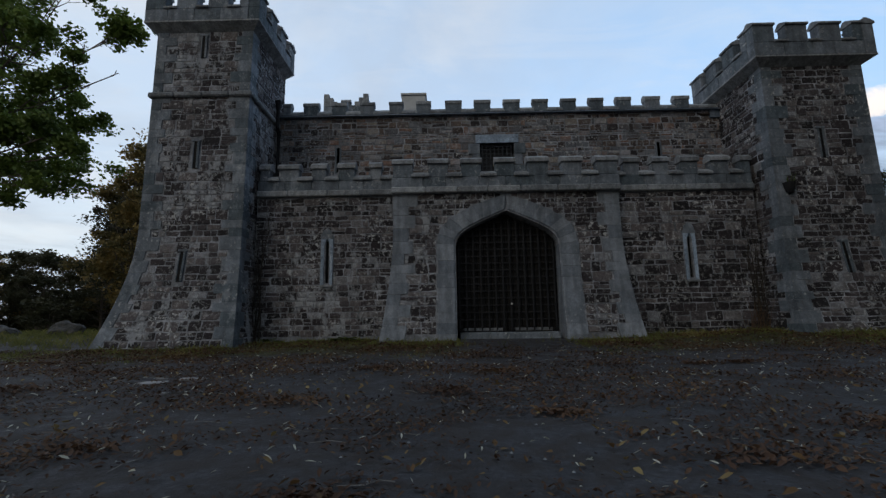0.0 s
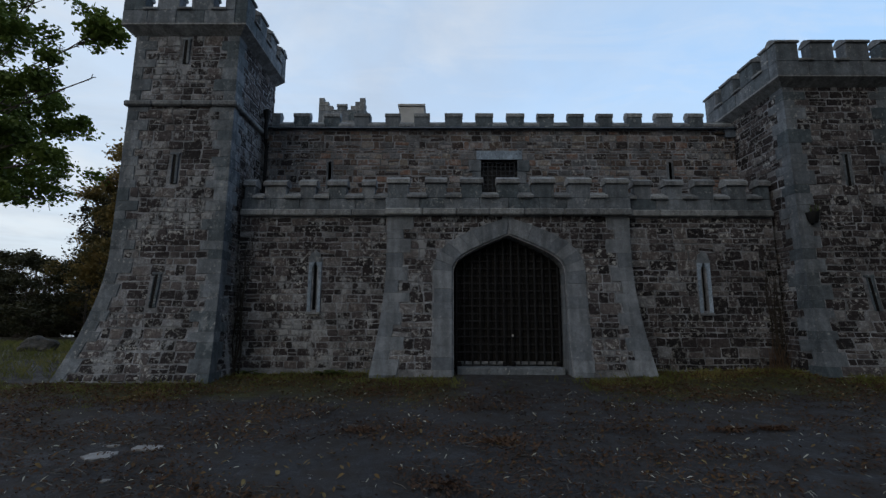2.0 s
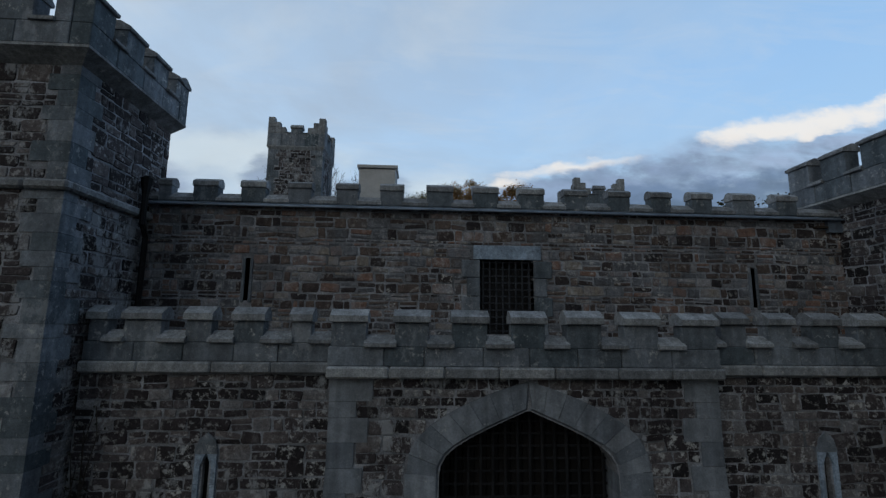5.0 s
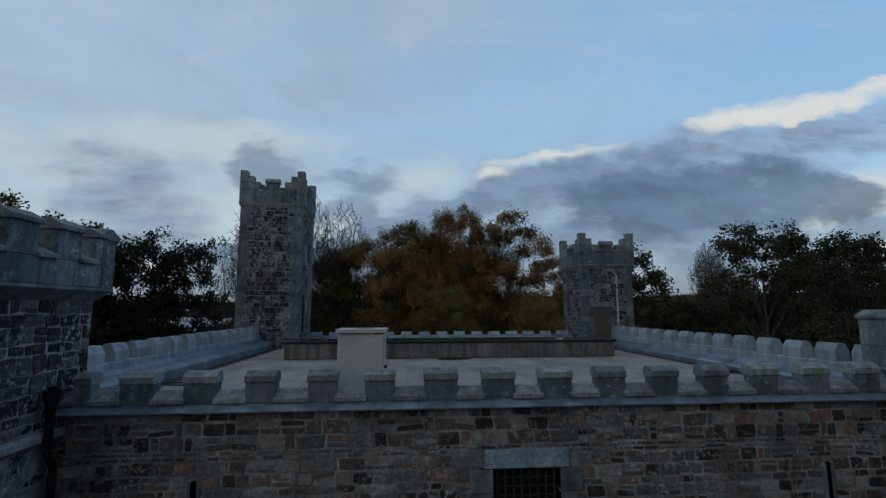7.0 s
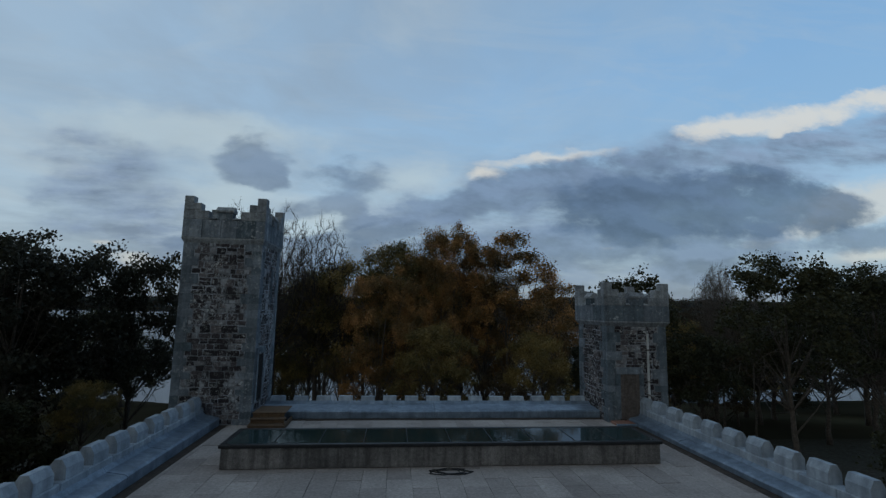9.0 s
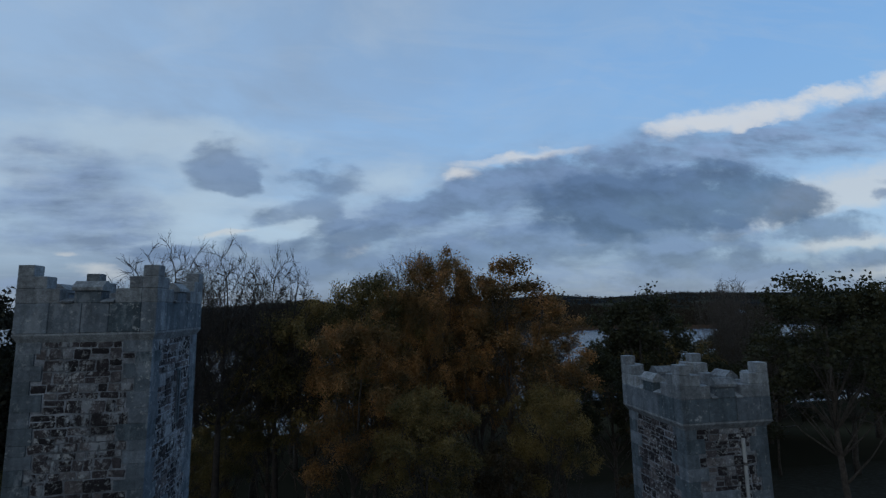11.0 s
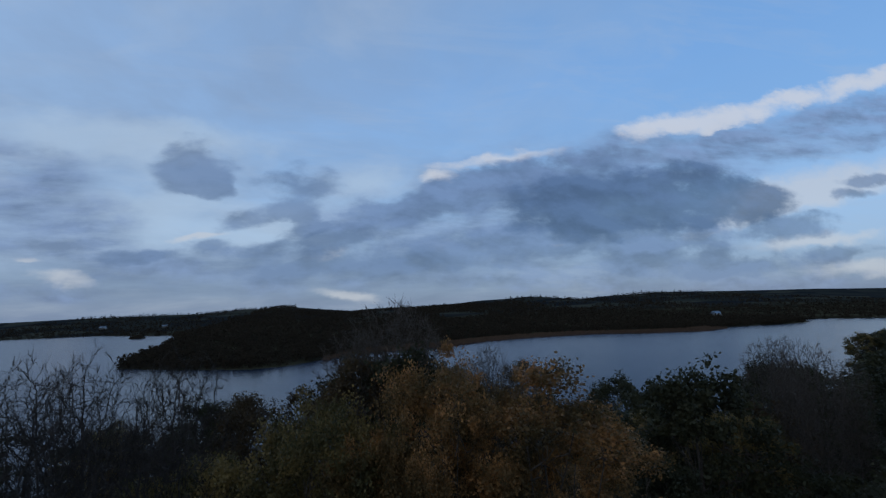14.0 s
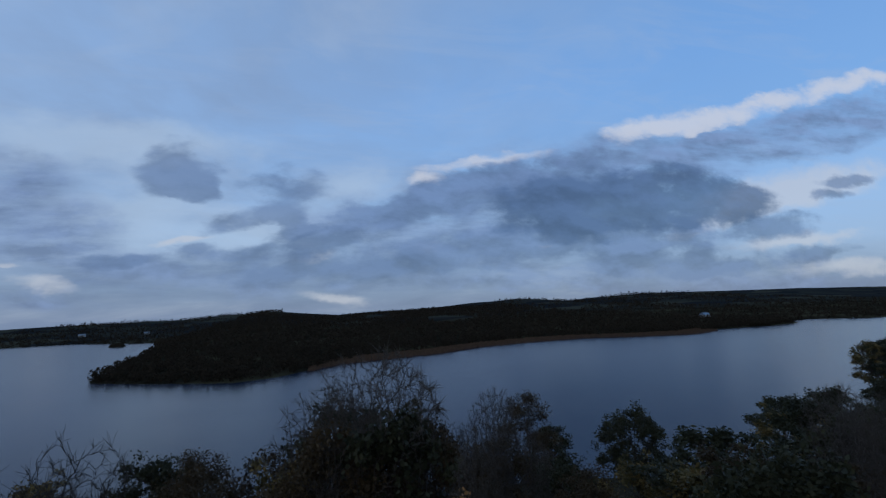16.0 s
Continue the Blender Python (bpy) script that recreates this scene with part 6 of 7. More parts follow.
# dark trees towards the east
for spec in [
    ("green", 25, 47.8, 17.0, 0.85), ("green", 19.5, 44, 11.5, 0.8), ("green_tall", 30.5, 32.8, 17.4, 0.85), ("green_tall", 42, 35.6, 17.2, 0.9), ("green", 28.5, 41, 10.8, 0.85),
    ("green_tall", 47, 46, 16.0, 0.9), ("green", 57.5, 71.5, 13.4, 1.0), ("green", 52, 62, 13.6, 1.0), ("green", 43.8, 90, 9.6, 1.0), ("far_brown", 27, 91, 12.8, 0.85),
    ("olive", 33, 58, 10.6, 0.9), ("brown", 41, 56, 11.4, 0.95), ("green", 70, 62, 16, 1.2), ("green_tall", 60, 52, 16.5, 1.0), ("far_green", 24, 76, 8.0, 0.9),
    ("far_olive", 31, 72, 8.5, 0.9), ("brown", 35.5, 62, 12.0, 0.9),
]:
    plant(*spec)
# bare trees
for spec in [
    ("bare", 4.2, 61, 22.0, 0.95), ("bare", 0.2, 62, 19.4, 0.8), ("bare", 15.5, 72, 16.5, 0.6), ("bare_pale", 8.0, 52, 17.0, 0.55),
    ("bare_old", -13.8, 31.6, 18.7, 0.85, 20), ("bare_old", -10.6, 32.2, 18.9, 0.72, 130),
    ("bare_old", -8.0, 34.6, 18.6, 0.65, 250), ("bare_old", -22.6, 52, 18.6, 0.85, 75), ("bare_old", -18.4, 52, 18.8, 0.85, 190), ("bare_old", -13.6, 53.5, 18.6, 0.85, 310),
    ("bare_pale", 34.5, 46, 17.4, 0.6), ("bare_pale", 37.5, 51, 17.6, 0.6), ("bare", 41.5, 57, 17.0, 0.65), ("bare_pale", 39, 47, 16.0, 0.5),
    ("bare_pale", 6, 60, 13, 0.5), ("bare_pale", 11, 62, 16, 0.6), ("bare_pale", 9.6, 63, 15.4, 0.5), ("bare_pale", -4, 59, 13, 0.5), ("bare_pale", 14, 66, 14, 0.6), 
    ("bare", -27, 78, 9.5, 0.9), ("bare_pale", -32, 84, 7.5, 0.9), ("bare", 19, 70, 12.5, 0.7), ("bare_pale", 47, 60, 14.5, 0.7),
]:
    plant(*spec)
# trees down the slope and to the west
for spec in [
    ("green", -19.5, 82.5, 11.2, 0.85), ("far_brown", -11.7, 67, 13.6, 0.75), ("far_brown", -6.4, 69.8, 13.4, 0.9), ("green", 0.8, 72, 17.2, 0.85), ("far_brown", 8.5, 69, 15.2, 0.7), ("far_brown", -14.5, 80, 11.6, 0.9), ("far_brown", 15, 70, 12.6, 0.8),
    ("far_brown", 11, 64, 13.0, 0.7), ("olive", 32.5, 52, 11.5, 0.8), ("yew", -25.2, 42.3, 16.9, 0.62), ("yew", -39, 42, 19.0, 0.9), ("yew", -30.2, 34.2, 17.2, 0.8), ("yew", -28.0, 38.4, 16.8, 0.7),
    ("yew", -36, 36, 14.5, 1.0), ("far_brown", -0.3, 60, 17.6, 0.8), ("far_green", 3.9, 61, 18.0, 0.75), ("far_brown", 6.8, 59.5, 16.8, 0.7),
    ("far_olive", -3.4, 65, 14.2, 0.7), ("green", -36, 33, 8.5, 1.1), ("far_brown", 17, 78, 8.6, 0.8), ("far_brown", 21.8, 64, 10.8, 0.9),
]:
    plant(*spec)
r2 = random.Random(77)
for i in range(30):
    x, y = r2.uniform(-75, 130), r2.uniform(64, 104)
    if -14 < x < 30 and y > 66:
        continue
    top = 10.5 - (y - 62) * 0.13 + r2.uniform(-2.0, 1.5) + max(0, x - 60) * 0.03
    plant(r2.choice(["far_green", "far_olive", "far_green"]), x, y, top, r2.uniform(1.0, 1.35))
# the wooded cape to the east
for i in range(26):
    x = 171 + i * 3.2 + r2.uniform(-1.5, 1.5)
    d = (2.5, 9, 17)[i % 3] + r2.uniform(-1, 2)
    plant(r2.choice(["far_green", "far_olive", "far_brown"]), x, near_shore(x) - d, r2.uniform(1.5, 4.5) + (4.5 if 178 < x < 206 else 0), r2.uniform(0.9, 1.25))
# west of the forecourt
for spec in [("russet", -26.0, 21, 16.2, 0.9), ("far_green", -44, 33, 8.3, 1.2), ("far_green", -37.5, 27, 7.2, 1.2), ("far_green", -52, 31, 8.6, 1.3), ("far_olive", -33, 28, 8.0, 1.0), ("far_green", -60, 30, 8.8, 1.3), ("far_green", -49, 24, 7.0, 1.3),
             ("far_green", -41, 24.5, 6.3, 1.2), ("far_olive", -46, 29, 7.3, 1.2), ("far_green", -55, 26, 7.4, 1.2), ("far_green", -34.5, 22, 4.6, 1.2), ("far_green", -40, 35, 8.6, 1.2), ("far_green", -31, 24, 4.8, 1.2), ("far_green", -44, 19, 4.6, 1.2), ("far_green", -38, 18, 3.8, 1.1),
             ("green_tall", 17.5, 12, 9.5, 0.8), ("green", -27, 28, 7, 1.2)]:
    plant(*spec, group="trees west of the forecourt")

for i in range(12):
    x = -31 - i * 2.9
    plant("shrub", x, 19 + (i % 4) * 3.2 + (i % 3), ground_z(x, 20) + 2.6 + 0.5 * (i % 3), 1.25, group="shrubs at the wood's edge")
for i in range(16):
    x = -27 - i * 2.7
    plant("shrub", x, 33 + (i % 3) * 1.6, ground_z(x, 34) + 4.6 + 0.7 * (i % 2), 0.95, group="shrubs at the wood's edge")
# unseen trees, added to shade the front walls, mostly those to the east
for spec in [("far_green", 17.5, -8.5, 19, 1.2), ("far_green", 25, -4, 17.5, 1.1), ("far_green", 22, -16, 17, 1.1), ("far_green", 30, -8, 15, 1.1), ("far_olive", 14, -27, 17, 1.1), ("far_green", 2, -33, 18, 1.1), ("far_green", -14, -30, 16, 1.1), ("far_green", 26, -26, 17, 1.1)]:
    plant(*spec, group="trees round the forecourt")


def sycamore():
    """Limbs reach out over the forecourt from a trunk that stands to the west of it."""
    x0, y0 = -21.5, 3.0
    reach = [(0.7, -1.0, 12.6, 2.2), (1.4, 0.0, 13.8, 1.9), (4.5, -1.3, 13.3, 1.5), (6.0, -1.9, 14.2, 1.4), (4.4, -1.5, 11.0, 1.2), (7.5, -2.3, 10.7, 0.75), (8.2, -2.3, 10.9, 0.35), (6.5, -1.9, 10.0, 0.8), (7.8, -2.3, 9.2, 0.4), (4.7, -1.9, 8.7, 1.0), (5.7, -1.7, 9.2, 0.6), (2.0, -0.9, 9.0, 1.5), (5.7, -2.1, 7.1, 0.75), (6.6, -2.1, 6.4, 0.45), (3.6, -1.3, 7.0, 1.0), (2.6, -1.5, 6.1, 1.2), (4.8, -2.0, 5.6, 0.6), (5.6, -2.1, 5.1, 0.3), (4.3, -1.9, 4.7, 0.5)]
    lobes = [(Vector((x, y, z)), k) for x, y, z, k in reach]
    lobes += lobes_of(random.Random(5), 15.0, 0.3, 0.95, 13)
    t = make_tree("sycamore with fresh green lobed leaves overhanging the forecourt", 211, 15.5, "fresh", 40000, 0.095, 0.26, trunk=0.3, lobes=lobes, hang=3)
    t.matrix_basis = pose(x0, y0, ground_z(x0, y0))


sycamore()


# ---- woods on the far shore ----
def far_woods():
    """Each tree a ragged clump of leaf masses, seen from far off."""
    r = random.Random(99)
    spots = []
    while len(spots) < 24000:
        d = r.random() ** 1.5
        x = r.uniform(-950, 1600) if r.random() < 0.55 else r.uniform(-330, 600)
        far = float(np.interp(x, SHORE_X, SHORE_Y))
        y = far + 5 + d * 1300
        if y > 1940 or (10 < x < 420 and y < far + 20):
            continue
        if noise.noise(Vector((x * 0.006, y * 0.006, 7))) > 0.2 and d > 0.3:
            continue
        k = r.uniform(1.5, 3.3) * (1 + 0.5 * d)
        spots.append((x, y, ground_z(x, y), k, k * r.uniform(0.8, 1.5)))
    a = np.array(spots)
    g = np.random.RandomState(4)
    near = a[:, 1] < 560
    sheets = []
    for part_of, per, grain in ((a[near], 30, 0.55), (a[~near], 7, 1.05)):
        n = len(part_of) * per
        k, h = np.repeat(part_of[:, 3], per)[:, None], np.repeat(part_of[:, 4], per)[:, None]
        off = g.normal(0, 1, (n, 3))
        off *= (g.uniform(0.3, 1.0, (n, 1)) ** 0.5) / np.linalg.norm(off, axis=1)[:, None]
        c = np.repeat(part_of[:, :3], per, axis=0) + off * np.hstack([k, k, h]) + np.hstack([np.zeros((n, 2)), h * 0.85])
        d1 = g.normal(0, 1, (n, 3))
        d1 /= np.linalg.norm(d1, axis=1)[:, None]
        d2 = np.cross(d1, g.normal(0, 1, (n, 3)))
        d2 /= np.linalg.norm(d2, axis=1)[:, None]
        s1, s2 = k * g.uniform(0.3, 0.62, (n, 1)) * grain, k * g.uniform(0.25, 0.5, (n, 1)) * grain
        sheets.append(np.stack([c - d1 * s1, c + d2 * s2, c + d1 * s1, c - d2 * s2], axis=1).reshape(-1, 3))
    vs = np.vstack(sheets)
    m = leaf_material("far_woodland", [(0.1, (0.022, 0.020, 0.015)), (0.5, (0.040, 0.033, 0.024)), (0.95, (0.070, 0.052, 0.036))], 0.8)
    m.node_tree.nodes["Principled BSDF"].inputs["Specular IOR Level"].default_value = 0.0
    m.node_tree.nodes["Principled BSDF"].inputs["Roughness"].default_value = 1.0
    tagged(new("woodland", fast_mesh("woodland", vs, np.arange(len(vs)).reshape(-1, 4), m)), "dark mixed woodland on the far shore", "woodland", kind="stuff")
    vs, fs = [], []
    for i in range(4400):
        x = r.uniform(-20, 430)
        far = float(np.interp(x, SHORE_X, SHORE_Y))
        y = far + r.uniform(-9, 20)
        h, w = r.uniform(1.4, 2.6), r.uniform(0.8, 2.0)
        n = len(vs)
        z = max(ground_z(x, y), WATER) - 0.2
        vs += [(x - w, y, z), (x + w, y + r.uniform(-1, 1), z), (x + w * 0.8, y + 0.3, z + h), (x - w * 0.8, y + 0.3, z + h * r.uniform(0.7, 1))]
        fs.append((n, n + 1, n + 2, n + 3))
    tagged(put("reed_bed", vs, fs, LEAF["reed"]), "brown reed bed along the water's edge", "reeds", kind="stuff")


def far_house(x, y, size=1.0):
    z = ground_z(x, y) - 0.3
    w, d, h = 6 * size, 4 * size, 3.6 * size
    hs = tagged(new("house", None), "small white farmhouse with a slate roof across the lake", "house", group="far houses")
    put("wall", *bevelled(-w, w, -d, d, 0, h, 0.05), M["white"], hs)
    vs = [(-w - 0.4, -d - 0.4, h), (w + 0.4, -d - 0.4, h), (w + 0.4, d + 0.4, h), (-w - 0.4, d + 0.4, h), (-w - 0.2, 0, h + 3.0 * size), (w + 0.2, 0, h + 3.0 * size)]
    slates = put("roof", vs, [(0, 1, 5, 4), (2, 3, 4, 5), (0, 4, 3), (1, 2, 5), (3, 2, 1, 0)], M["lead"], hs)
    put("chimney", *bevelled(w * 0.6, w * 0.6 + 1, -0.5, 0.5, h + 2, h + 4.4, 0.05), M["cap_obj"], slates)
    for i in (-0.6, 0.0, 0.6):
        put("window", *bevelled(w * i - 0.6, w * i + 0.6, -d - 0.06, -d + 0.05, h * 0.3, h * 0.7, 0.02), M["black"], hs)
    hs.matrix_basis = pose(x, y, z, 0, 0, 12)


far_woods()
for a in ((610, 700, 1.3), (-640, 1390, 1.2), (-470, 1330, 1.0)):
    far_house(*a)

def islet(x, y, s):
    r = random.Random(int(x))
    rings = []
    for z, k in ((-1.0, 1.1), (0.2, 1.0), (2.2, 0.8), (4.2, 0.45)):
        rings.append([(x + s * k * math.cos(2 * math.pi * i / 12) * r.uniform(0.8, 1.2), y + s * 0.5 * k * math.sin(2 * math.pi * i / 12), WATER + z * s / 9) for i in range(12)])
    ob = put("islet", *loft(rings), bpy.data.materials["far_woodland"])
    tagged(ob, "small wooded islet in the lake", "islet", kind="structure")


islet(-372, 935, 14)
islet(-305, 960, 22)

# ---- forecourt: leaves, grass, stones ----
def litter():
    r = random.Random(15)
    def scatter(name, label, n, place, size, mat, up=0.012, slim=1.0):
        vs, fs = [], []
        for i in range(n):
            x, y = place()
            z = ground_z(x, y) + 0.035 * noise.noise(Vector((x * 0.5, y * 0.5, 2))) + 0.012 * noise.noise(Vector((x * 2.1, y * 2.1, 5))) + up + r.uniform(0, 0.012)
            a, s = r.uniform(0, 6.283), size * r.uniform(0.5, 1.35)
            c, k = math.cos(a), math.sin(a)
            curl = r.uniform(0.05, 0.35) * s
            tx, ty = r.uniform(-0.7, 0.7), r.uniform(-0.7, 0.7)
            z += (abs(tx) + abs(ty) * 0.5) * s * 0.6
            pts = [(-1, 0, 0.1), (-0.3, 0.48, 1), (0.35, 0.42, 0.8), (1, 0, 0.2), (0.35, -0.42, 0.8), (-0.3, -0.48, 1)]
            b = len(vs)
            vs += [(x + (p * c - q * slim * k) * s, y + (p * k + q * slim * c) * s, z + w * curl + p * tx * s + q * slim * ty * s) for p, q, w in pts]
            fs += [(b, b + 1, b + 2, b + 3), (b, b + 3, b + 4, b + 5)]
        tagged(put(name, vs, fs, mat), label, "leaves", kind="stuff")
    def wide():
        return r.uniform(-13, 13), -1.4 - 12.4 * r.random() ** 0.9
    scatter("fallen_leaves", "scattered fallen autumn leaves on the forecourt", 3000, wide, 0.037, LEAF["litter"])
    def patchy(cut):
        while True:
            x, y = r.uniform(-14, 13), -1.6 - 12.4 * r.random()
            k = noise.noise(Vector((x * 0.45, y * 0.8, 4))) + 0.6 * noise.noise(Vector((x * 1.6, y * 2.6, 9)))
            if k + r.gauss(0, 0.12) > cut:
                return x, y
    scatter("leaf_mould", "dark broken leaf mould strewn over the tar", 62000, lambda: patchy(-0.12), 0.023, LEAF["redlitter"])
    scatter("withered_leaves", "withered brown leaves gathered in drifts on the tar", 11000, lambda: patchy(0.27), 0.028, LEAF["litter_dark"], 0.016)
    scatter("narrow_leaves", "pale narrow leaves scattered on the forecourt", 2300, wide, 0.034, LEAF["pale"], 0.016, 0.5)
    vs, fs = [], []
    for i in range(1500):
        x, y = patchy(0.05)
        z = ground_z(x, y) + 0.035 * noise.noise(Vector((x * 0.5, y * 0.5, 2))) + 0.012 * noise.noise(Vector((x * 2.1, y * 2.1, 5))) + 0.014
        a, l = r.uniform(0, 6.283), r.uniform(0.05, 0.2)
        c, k = math.cos(a) * l, math.sin(a) * l
        b = len(vs)
        q = [Vector((x - c, y - k, z)), Vector((x + r.uniform(-0.03, 0.03), y + r.uniform(-0.03, 0.03), z + 0.012)), Vector((x + c, y + k, z))]
        tv, tf = tube(q, [0.005, 0.005, 0.003], 3)
        vs += [tuple(v) for v in tv]
        fs += [tuple(w + b for w in f) for f in tf]
    tagged(put("fallen_twigs", vs, fs, M["bark_pale"]), "thin broken twigs lying on the tar", "twigs", kind="stuff")
    def foot():
        while True:
            x = r.uniform(-12, 12.5)
            y = (-1.7 if x < -7.7 or x > 7.8 else -1.25 if abs(x) < 4 else -0.25) - abs(r.gauss(0, 1.1))
            if abs(x - CX) > 1.7 and y > -4.6:
                return x, y
    scatter("leaf_litter", "brown leaf litter lying in the rough grass", 9000, foot, 0.03, LEAF["litter_dark"], 0.03)
    heaps = [(-3.77, -8.33, 0.6, 0.3), (-1.8, -7.8, 0.35, 0.25), (-0.95, -6.2, 0.4, 0.2), (2.9, -5.45, 0.3, 0.15), (-0.55, -9.1, 0.35, 0.2), (3.7, -5.4, 0.3, 0.12),
             (-3.2, -5.6, 0.3, 0.15), (-8.5, -7.4, 0.8, 0.25), (0.6, -10.6, 0.7, 0.3), (1.6, -11.2, 0.5, 0.25), (-5.0, -10.2, 0.6, 0.25), (2.4, -9.6, 0.5, 0.2), (-2.6, -11.3, 0.4, 0.2), (5.5, -7.5, 0.6, 0.2), (-7.0, -11, 0.6, 0.3)]
    def heap():
        x, y, a, b = r.choice(heaps)
        return x + r.gauss(0, a * 0.55), y + r.gauss(0, b * 0.6)
    scatter("leaf_heaps", "drifts of russet fallen leaves", 3600, heap, 0.03, LEAF["redlitter"], 0.018)
    def pebble():
        return r.uniform(-10, 9), -2.5 - 11 * r.random()
    vs, fs = [], []
    for i in range(700):
        x, y = pebble()
        z = ground_z(x, y) + 0.01
        s = r.uniform(0.006, 0.02)
        b = len(vs)
        vs += [(x - s, y, z), (x, y - s * 0.8, z), (x + s, y, z), (x, y + s * 0.8, z), (x, y, z + s * 0.8)]
        fs += [(b, b + 1, b + 4), (b + 1, b + 2, b + 4), (b + 2, b + 3, b + 4), (b + 3, b, b + 4)]
    tagged(put("gravel", vs, fs, M["cap_isl"]), "loose pale chips on the tarred forecourt", "gravel", kind="stuff")


def grass():
    r = random.Random(16)
    vs, fs = [], []
    def tuft(x, y, n, h):
        z = ground_z(x, y) - 0.02
        for k in range(n):
            a, lean, w = r.uniform(0, 6.283), r.uniform(0.1, 0.8), r.uniform(0.006, 0.013)
            hh = h * r.uniform(0.5, 1.2)
            px, py = x + r.gauss(0, 0.07), y + r.gauss(0, 0.07)
            dx, dy = math.cos(a), math.sin(a)
            b = len(vs)
            vs.extend([(px - dy * w, py + dx * w, z), (px + dy * w, py - dx * w, z), (px + dx * lean * hh * 0.5, py + dy * lean * hh * 0.5, z + hh * 0.7), (px + dx * lean * hh, py + dy * lean * hh, z + hh)])
            fs.extend([(b, b + 1, b + 2), (b, b + 2, b + 3)])
    def front(x):
        if x < -7.7 or x > 7.8:
            return -1.62
        return -1.15 if abs(x) < 4 else -0.15
    for i in range(5200):
        x = r.uniform(-13.5, 14)
        if abs(x - CX) < 1.5 and r.random() < 0.93:
            continue
        y = front(x) - abs(r.gauss(0, 1.0)) if r.random() < 0.75 else front(x) - r.uniform(0, 3.0)
        if y < -4.3 or noise.noise(Vector((x * 0.9, y * 1.5, 3))) + 0.5 * noise.noise(Vector((x * 3.1, y * 4.0, 8))) + r.gauss(0, 0.1) < -0.16 - 0.3 * (x > 4.5):
            continue
        tuft(x, y, r.randint(4, 8), 0.07 + 0.12 * max(0, 1 + (y - front(x)) / 1.5) * r.random())
    for i in range(4600):
        tuft(r.uniform(-31, -12.3), r.uniform(-1, 15), 6, r.uniform(0.08, 0.26))
    tagged(put("grass", vs, fs, LEAF["grass"]), "rough autumn grass along the foot of the walls", "grass", kind="stuff")


def weeds():
    r = random.Random(17)
    def dock(x, y, s, n=12):
        z = ground_z(x, y)
        t = tagged(new("dock_plant", None), "leafy green dock growing at the wall foot", "plant", group="weeds at the wall foot")
        for k in range(n):
            a, l = r.uniform(0, 6.283), s * r.uniform(0.6, 1.1)
            dx, dy = math.cos(a), math.sin(a)
            w = l * 0.26
            pts = [(0, 0, 0), (l * 0.35, w, l * 0.35), (l * 0.75, w * 0.8, l * 0.45), (l, 0, l * 0.38), (l * 0.75, -w * 0.8, l * 0.45), (l * 0.35, -w, l * 0.35), (l * 0.5, 0, l * 0.36)]
            vs = [(x + p * dx - q * dy, y + p * dy + q * dx, z + u) for p, q, u in pts]
            put("leaf", vs, [(0, 6, 1), (1, 6, 2), (2, 6, 3), (3, 6, 4), (4, 6, 5), (5, 6, 0)], LEAF["dock"], t)
    for x, y, s in ((-5.2, -0.5, 0.26), (-4.85, -0.42, 0.3), (-4.5, -0.5, 0.2), (-7.3, -0.4, 0.3), (-6.9, -0.5, 0.22), (-6.2, -0.45, 0.18)):
        dock(x, y, s)
    st = tagged(new("dry_stalks", None), "tall dry straw-coloured stalks in the wall corner", "plant")
    for k in range(46):
        x, y = 7.35 + r.gauss(0, 0.16), -0.45 + r.gauss(0, 0.15)
        z = ground_z(x, y)
        h = r.uniform(0.4, 1.0)
        lx, ly = r.uniform(-0.3, 0.25), r.uniform(-0.25, 0.1)
        put("stalk", *tube([(x, y, z - 0.02), (x + lx * 0.4, y + ly * 0.4, z + h * 0.6), (x + lx, y + ly, z + h)], [0.006, 0.005, 0.003], 4), LEAF["reed"], st)


def creeper(x, y, top, seed):
    """Dead climbing stems that fork up the corner of tower and wall, with small withered leaves."""
    r = random.Random(seed)
    t = tagged(new("creeper", None), "withered climbing stems clinging to the wall corner", "plant", group="creepers on the wall")
    g = ground_z(x, y)
    ends = []
    for k in range(6):
        h, px, py, z = top * r.uniform(0.5, 1.0), x + r.uniform(-0.16, 0.16), y + r.uniform(-0.04, 0.02), g - 0.05
        pts = []
        for i in range(9):
            pts.append((px, py, z))
            ends.append((px, py, z))
            px, py, z = px + r.gauss(0, 0.05), py + 0.012 + r.gauss(0, 0.01), z + h / 8
        put("stem", *tube(pts, [0.022 * (1 - 0.08 * i) for i in range(9)], 5), M["bark_dark"], t)
    vs, fs = [], []
    for i in range(240):
        ex, ey, ez = ends[r.randrange(len(ends))]
        c = Vector((ex + r.gauss(0, 0.09), ey - abs(r.gauss(0, 0.03)), ez + r.gauss(0, 0.2)))
        a, b = Vector((r.gauss(0, 1), r.gauss(0, 0.5), r.gauss(0, 1))).normalized() * 0.035, Vector((r.gauss(0, 1), r.gauss(0, 1), r.gauss(0, 1))).normalized() * 0.022
        n = len(vs)
        vs += [tuple(c - a), tuple(c + b), tuple(c + a), tuple(c - b)]
        fs.append((n, n + 1, n + 2, n + 3))
    tagged(put("foliage", vs, fs, LEAF["dark"], t), kind="stuff")


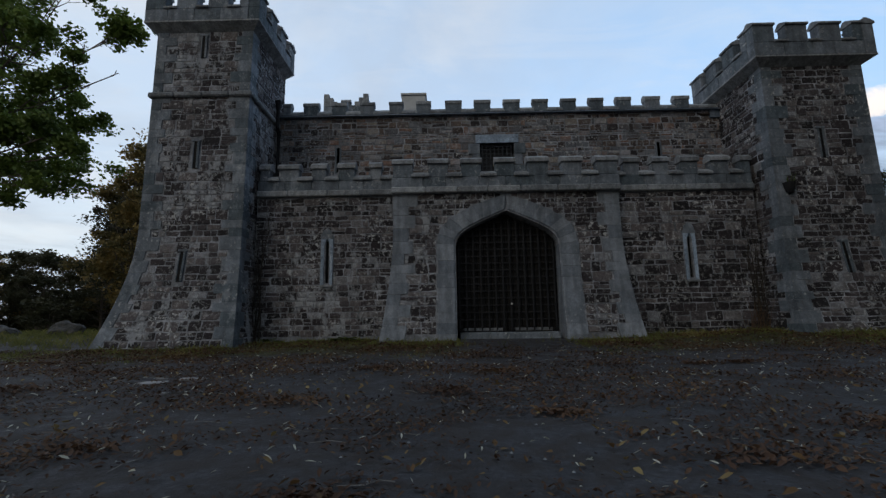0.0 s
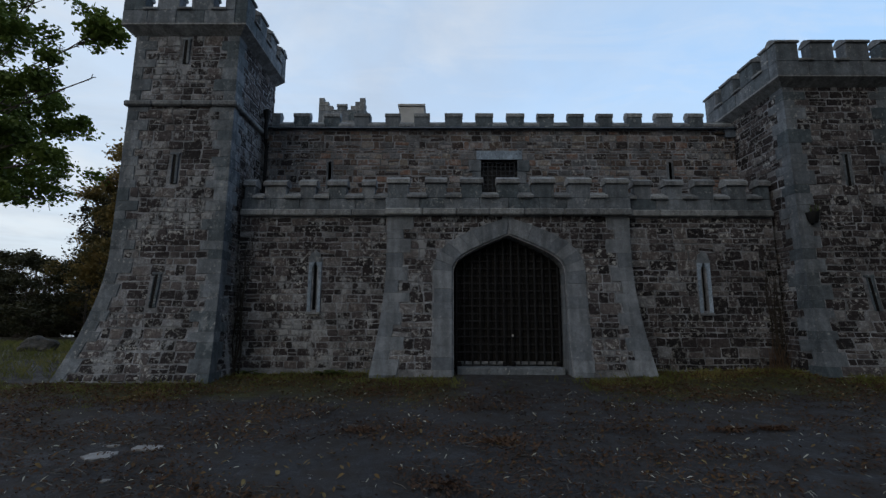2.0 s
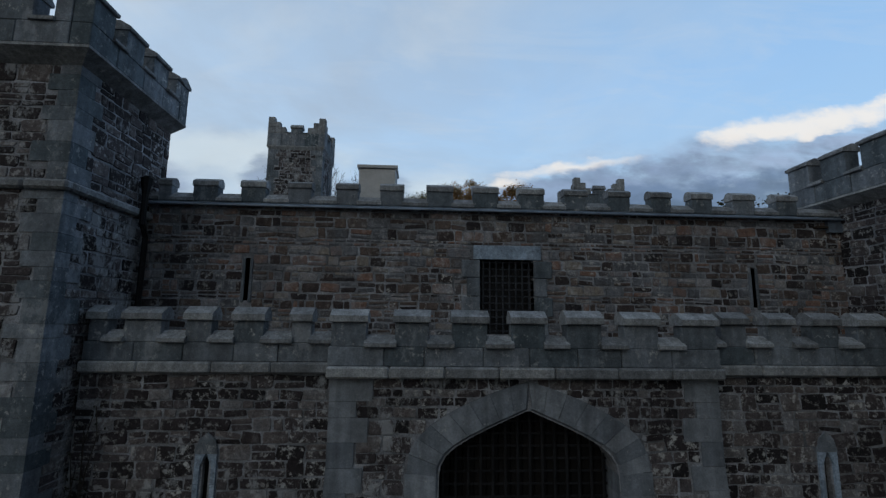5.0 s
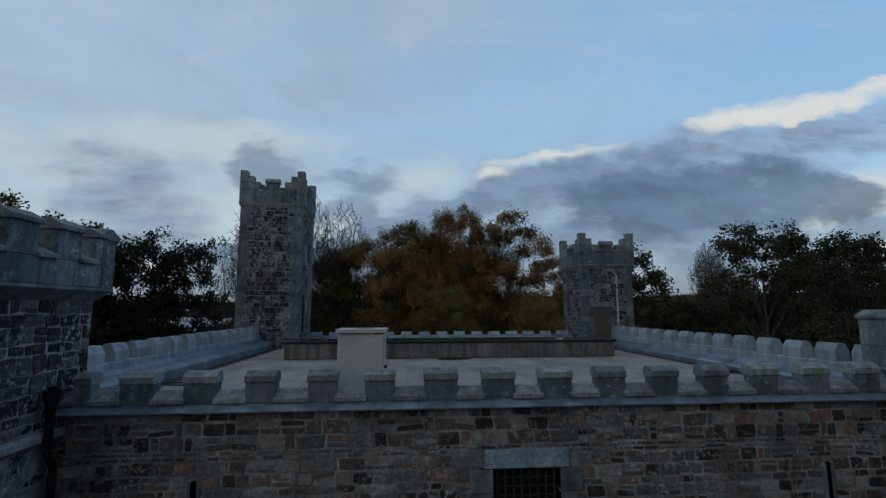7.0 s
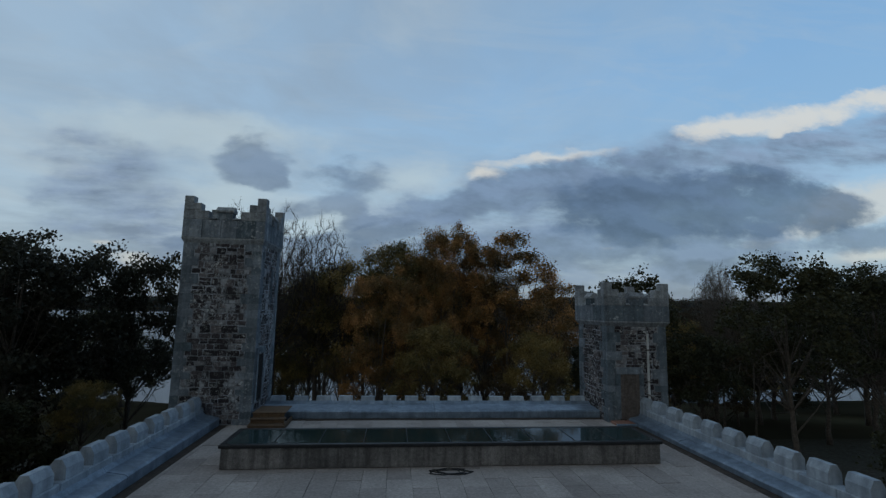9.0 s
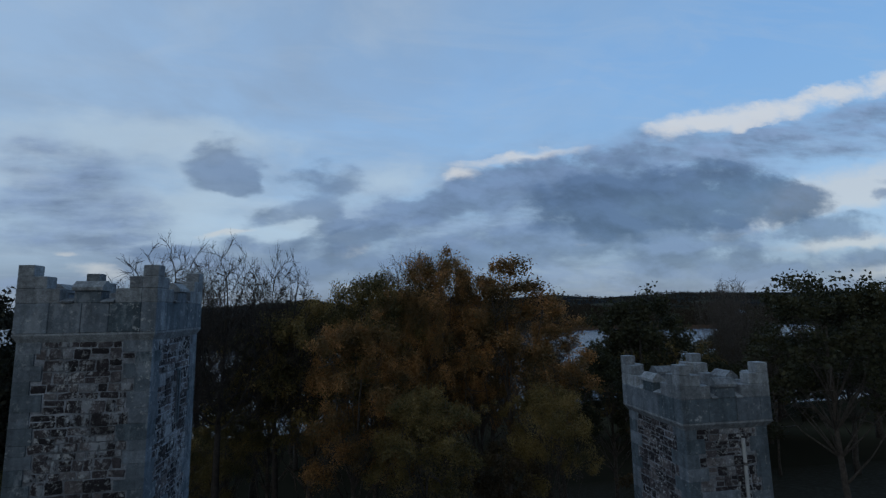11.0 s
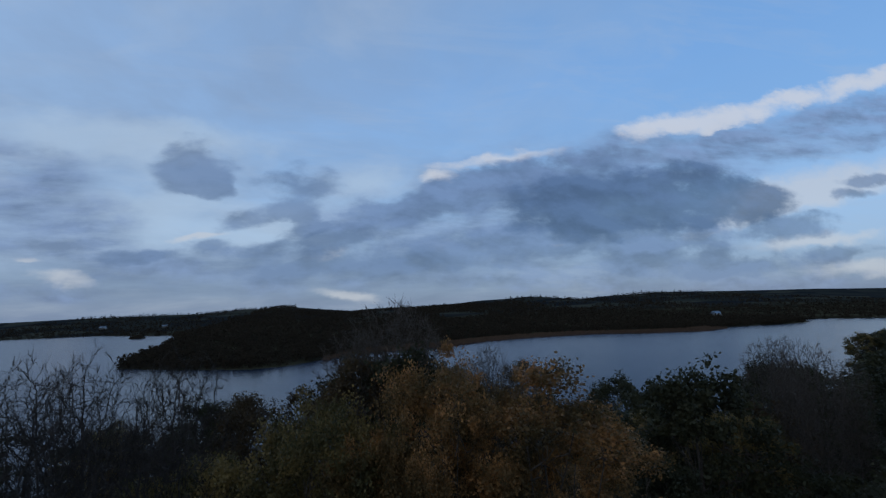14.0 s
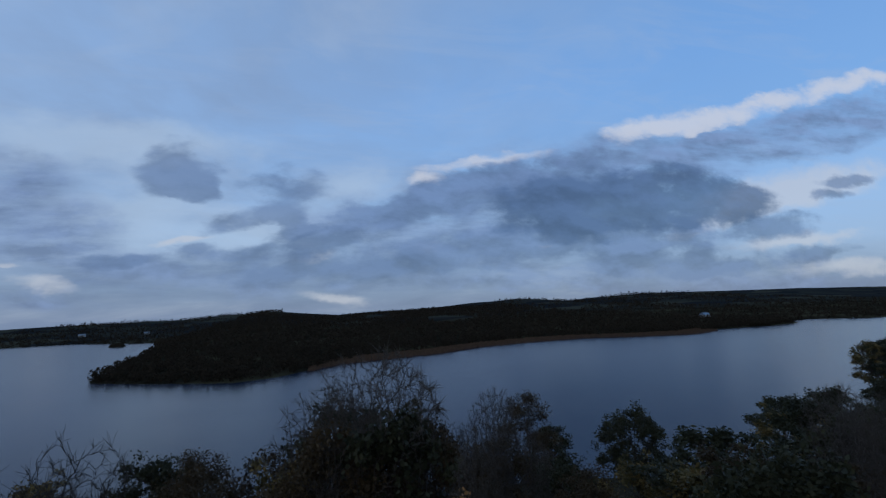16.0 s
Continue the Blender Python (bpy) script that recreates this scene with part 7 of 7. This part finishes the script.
def wall_planter(x, y, z):
    r = random.Random(4)
    t = tagged(new("wall_planter", None), "dark half-round planter fixed to the tower's corner stones", "planter")
    rings = []
    for h, k in ((0.0, 0.55), (0.12, 0.8), (0.27, 0.98), (0.3, 1.0)):
        rings.append([(x + 0.19 * k * math.cos(math.pi + math.pi * i / 8), y + 0.2 * k * math.sin(math.pi + math.pi * i / 8), z + h) for i in range(9)])
    put("bowl", *loft(rings), M["black"], t)
    block("bracket", x - 0.03, x + 0.03, y, y + 0.06, z - 0.05, z + 0.36, M["iron"], t, r=0.004)
    for k in range(9):
        a, h = r.uniform(-0.12, 0.12), r.uniform(0.12, 0.34)
        put("sprig", *tube([(x + a, y - 0.07, z + 0.28), (x + a * 1.2, y - 0.09, z + 0.28 + h * 0.6), (x + a * 1.6 + r.uniform(-0.04, 0.04), y - 0.1, z + 0.28 + h)], [0.006, 0.012, 0.004], 4), LEAF["dock"], t)


def boulder(x, y, sx, sy, sz, seed):
    bm = bmesh.new()
    bmesh.ops.create_icosphere(bm, subdivisions=3, radius=1.0)
    for v in bm.verts:
        n = noise.noise(v.co * 1.3 + Vector((seed, 0, 0))) * 0.35 + noise.noise(v.co * 3.1 + Vector((0, seed, 0))) * 0.1
        v.co *= 1 + n
        v.co.z = max(v.co.z, -0.45)
        v.co = Vector((v.co.x * sx, v.co.y * sy, v.co.z * sz))
    me = bpy.data.meshes.new("boulder")
    bm.to_mesh(me)
    bm.free()
    me.materials.append(M["rock"])
    ob = new("boulder", me)
    ob.location = (x, y, ground_z(x, y) + sz * 0.38)
    tagged(ob, "grey weathered boulder lying on rough grass", "rock", group="boulders")


def cement_patch(x, y, sx, sy, seed):
    r = random.Random(seed)
    z = ground_z(x, y) + 0.035 * noise.noise(Vector((x * 0.5, y * 0.5, 2))) + 0.012
    ring = [(x + sx * math.cos(2 * math.pi * i / 20) * r.uniform(0.75, 1.2), y + sy * math.sin(2 * math.pi * i / 20) * r.uniform(0.75, 1.2)) for i in range(20)]
    rings = [[(a, b, z - 0.08) for a, b in ring], [(a, b, z) for a, b in ring], [(x + (a - x) * 0.94, y + (b - y) * 0.94, z + 0.006) for a, b in ring]]
    tagged(put("cement_patch", *loft(rings), M["cement"]), "pale worn patch of cement in the tarred forecourt", "cement patch", group="cement patches")


litter()
grass()
weeds()
creeper(-7.72, -0.14, 5.0, 3)
creeper(7.72, -0.12, 3.6, 9)
wall_planter(8.43, -0.9, 3.97)
for b in ((-18.9, 6.1, 0.75, 0.5, 0.42, 1), (-17.0, 6.6, 0.5, 0.4, 0.3, 2), (-21.8, 5.6, 0.9, 0.6, 0.35, 3), (-23.2, 5.0, 0.9, 0.7, 0.4, 4), (-22.6, 6.4, 0.6, 0.5, 0.3, 5), (-20.6, 5.2, 0.5, 0.4, 0.25, 6)):
    boulder(*b)
for p in ((-6.5, -6.85, 0.2, 0.22, 1), (-6.08, -6.5, 0.22, 0.14, 2), (-6.62, -6.42, 0.1, 0.06, 3), (-5.8, -7.7, 0.06, 0.05, 4)):
    cement_patch(*p)
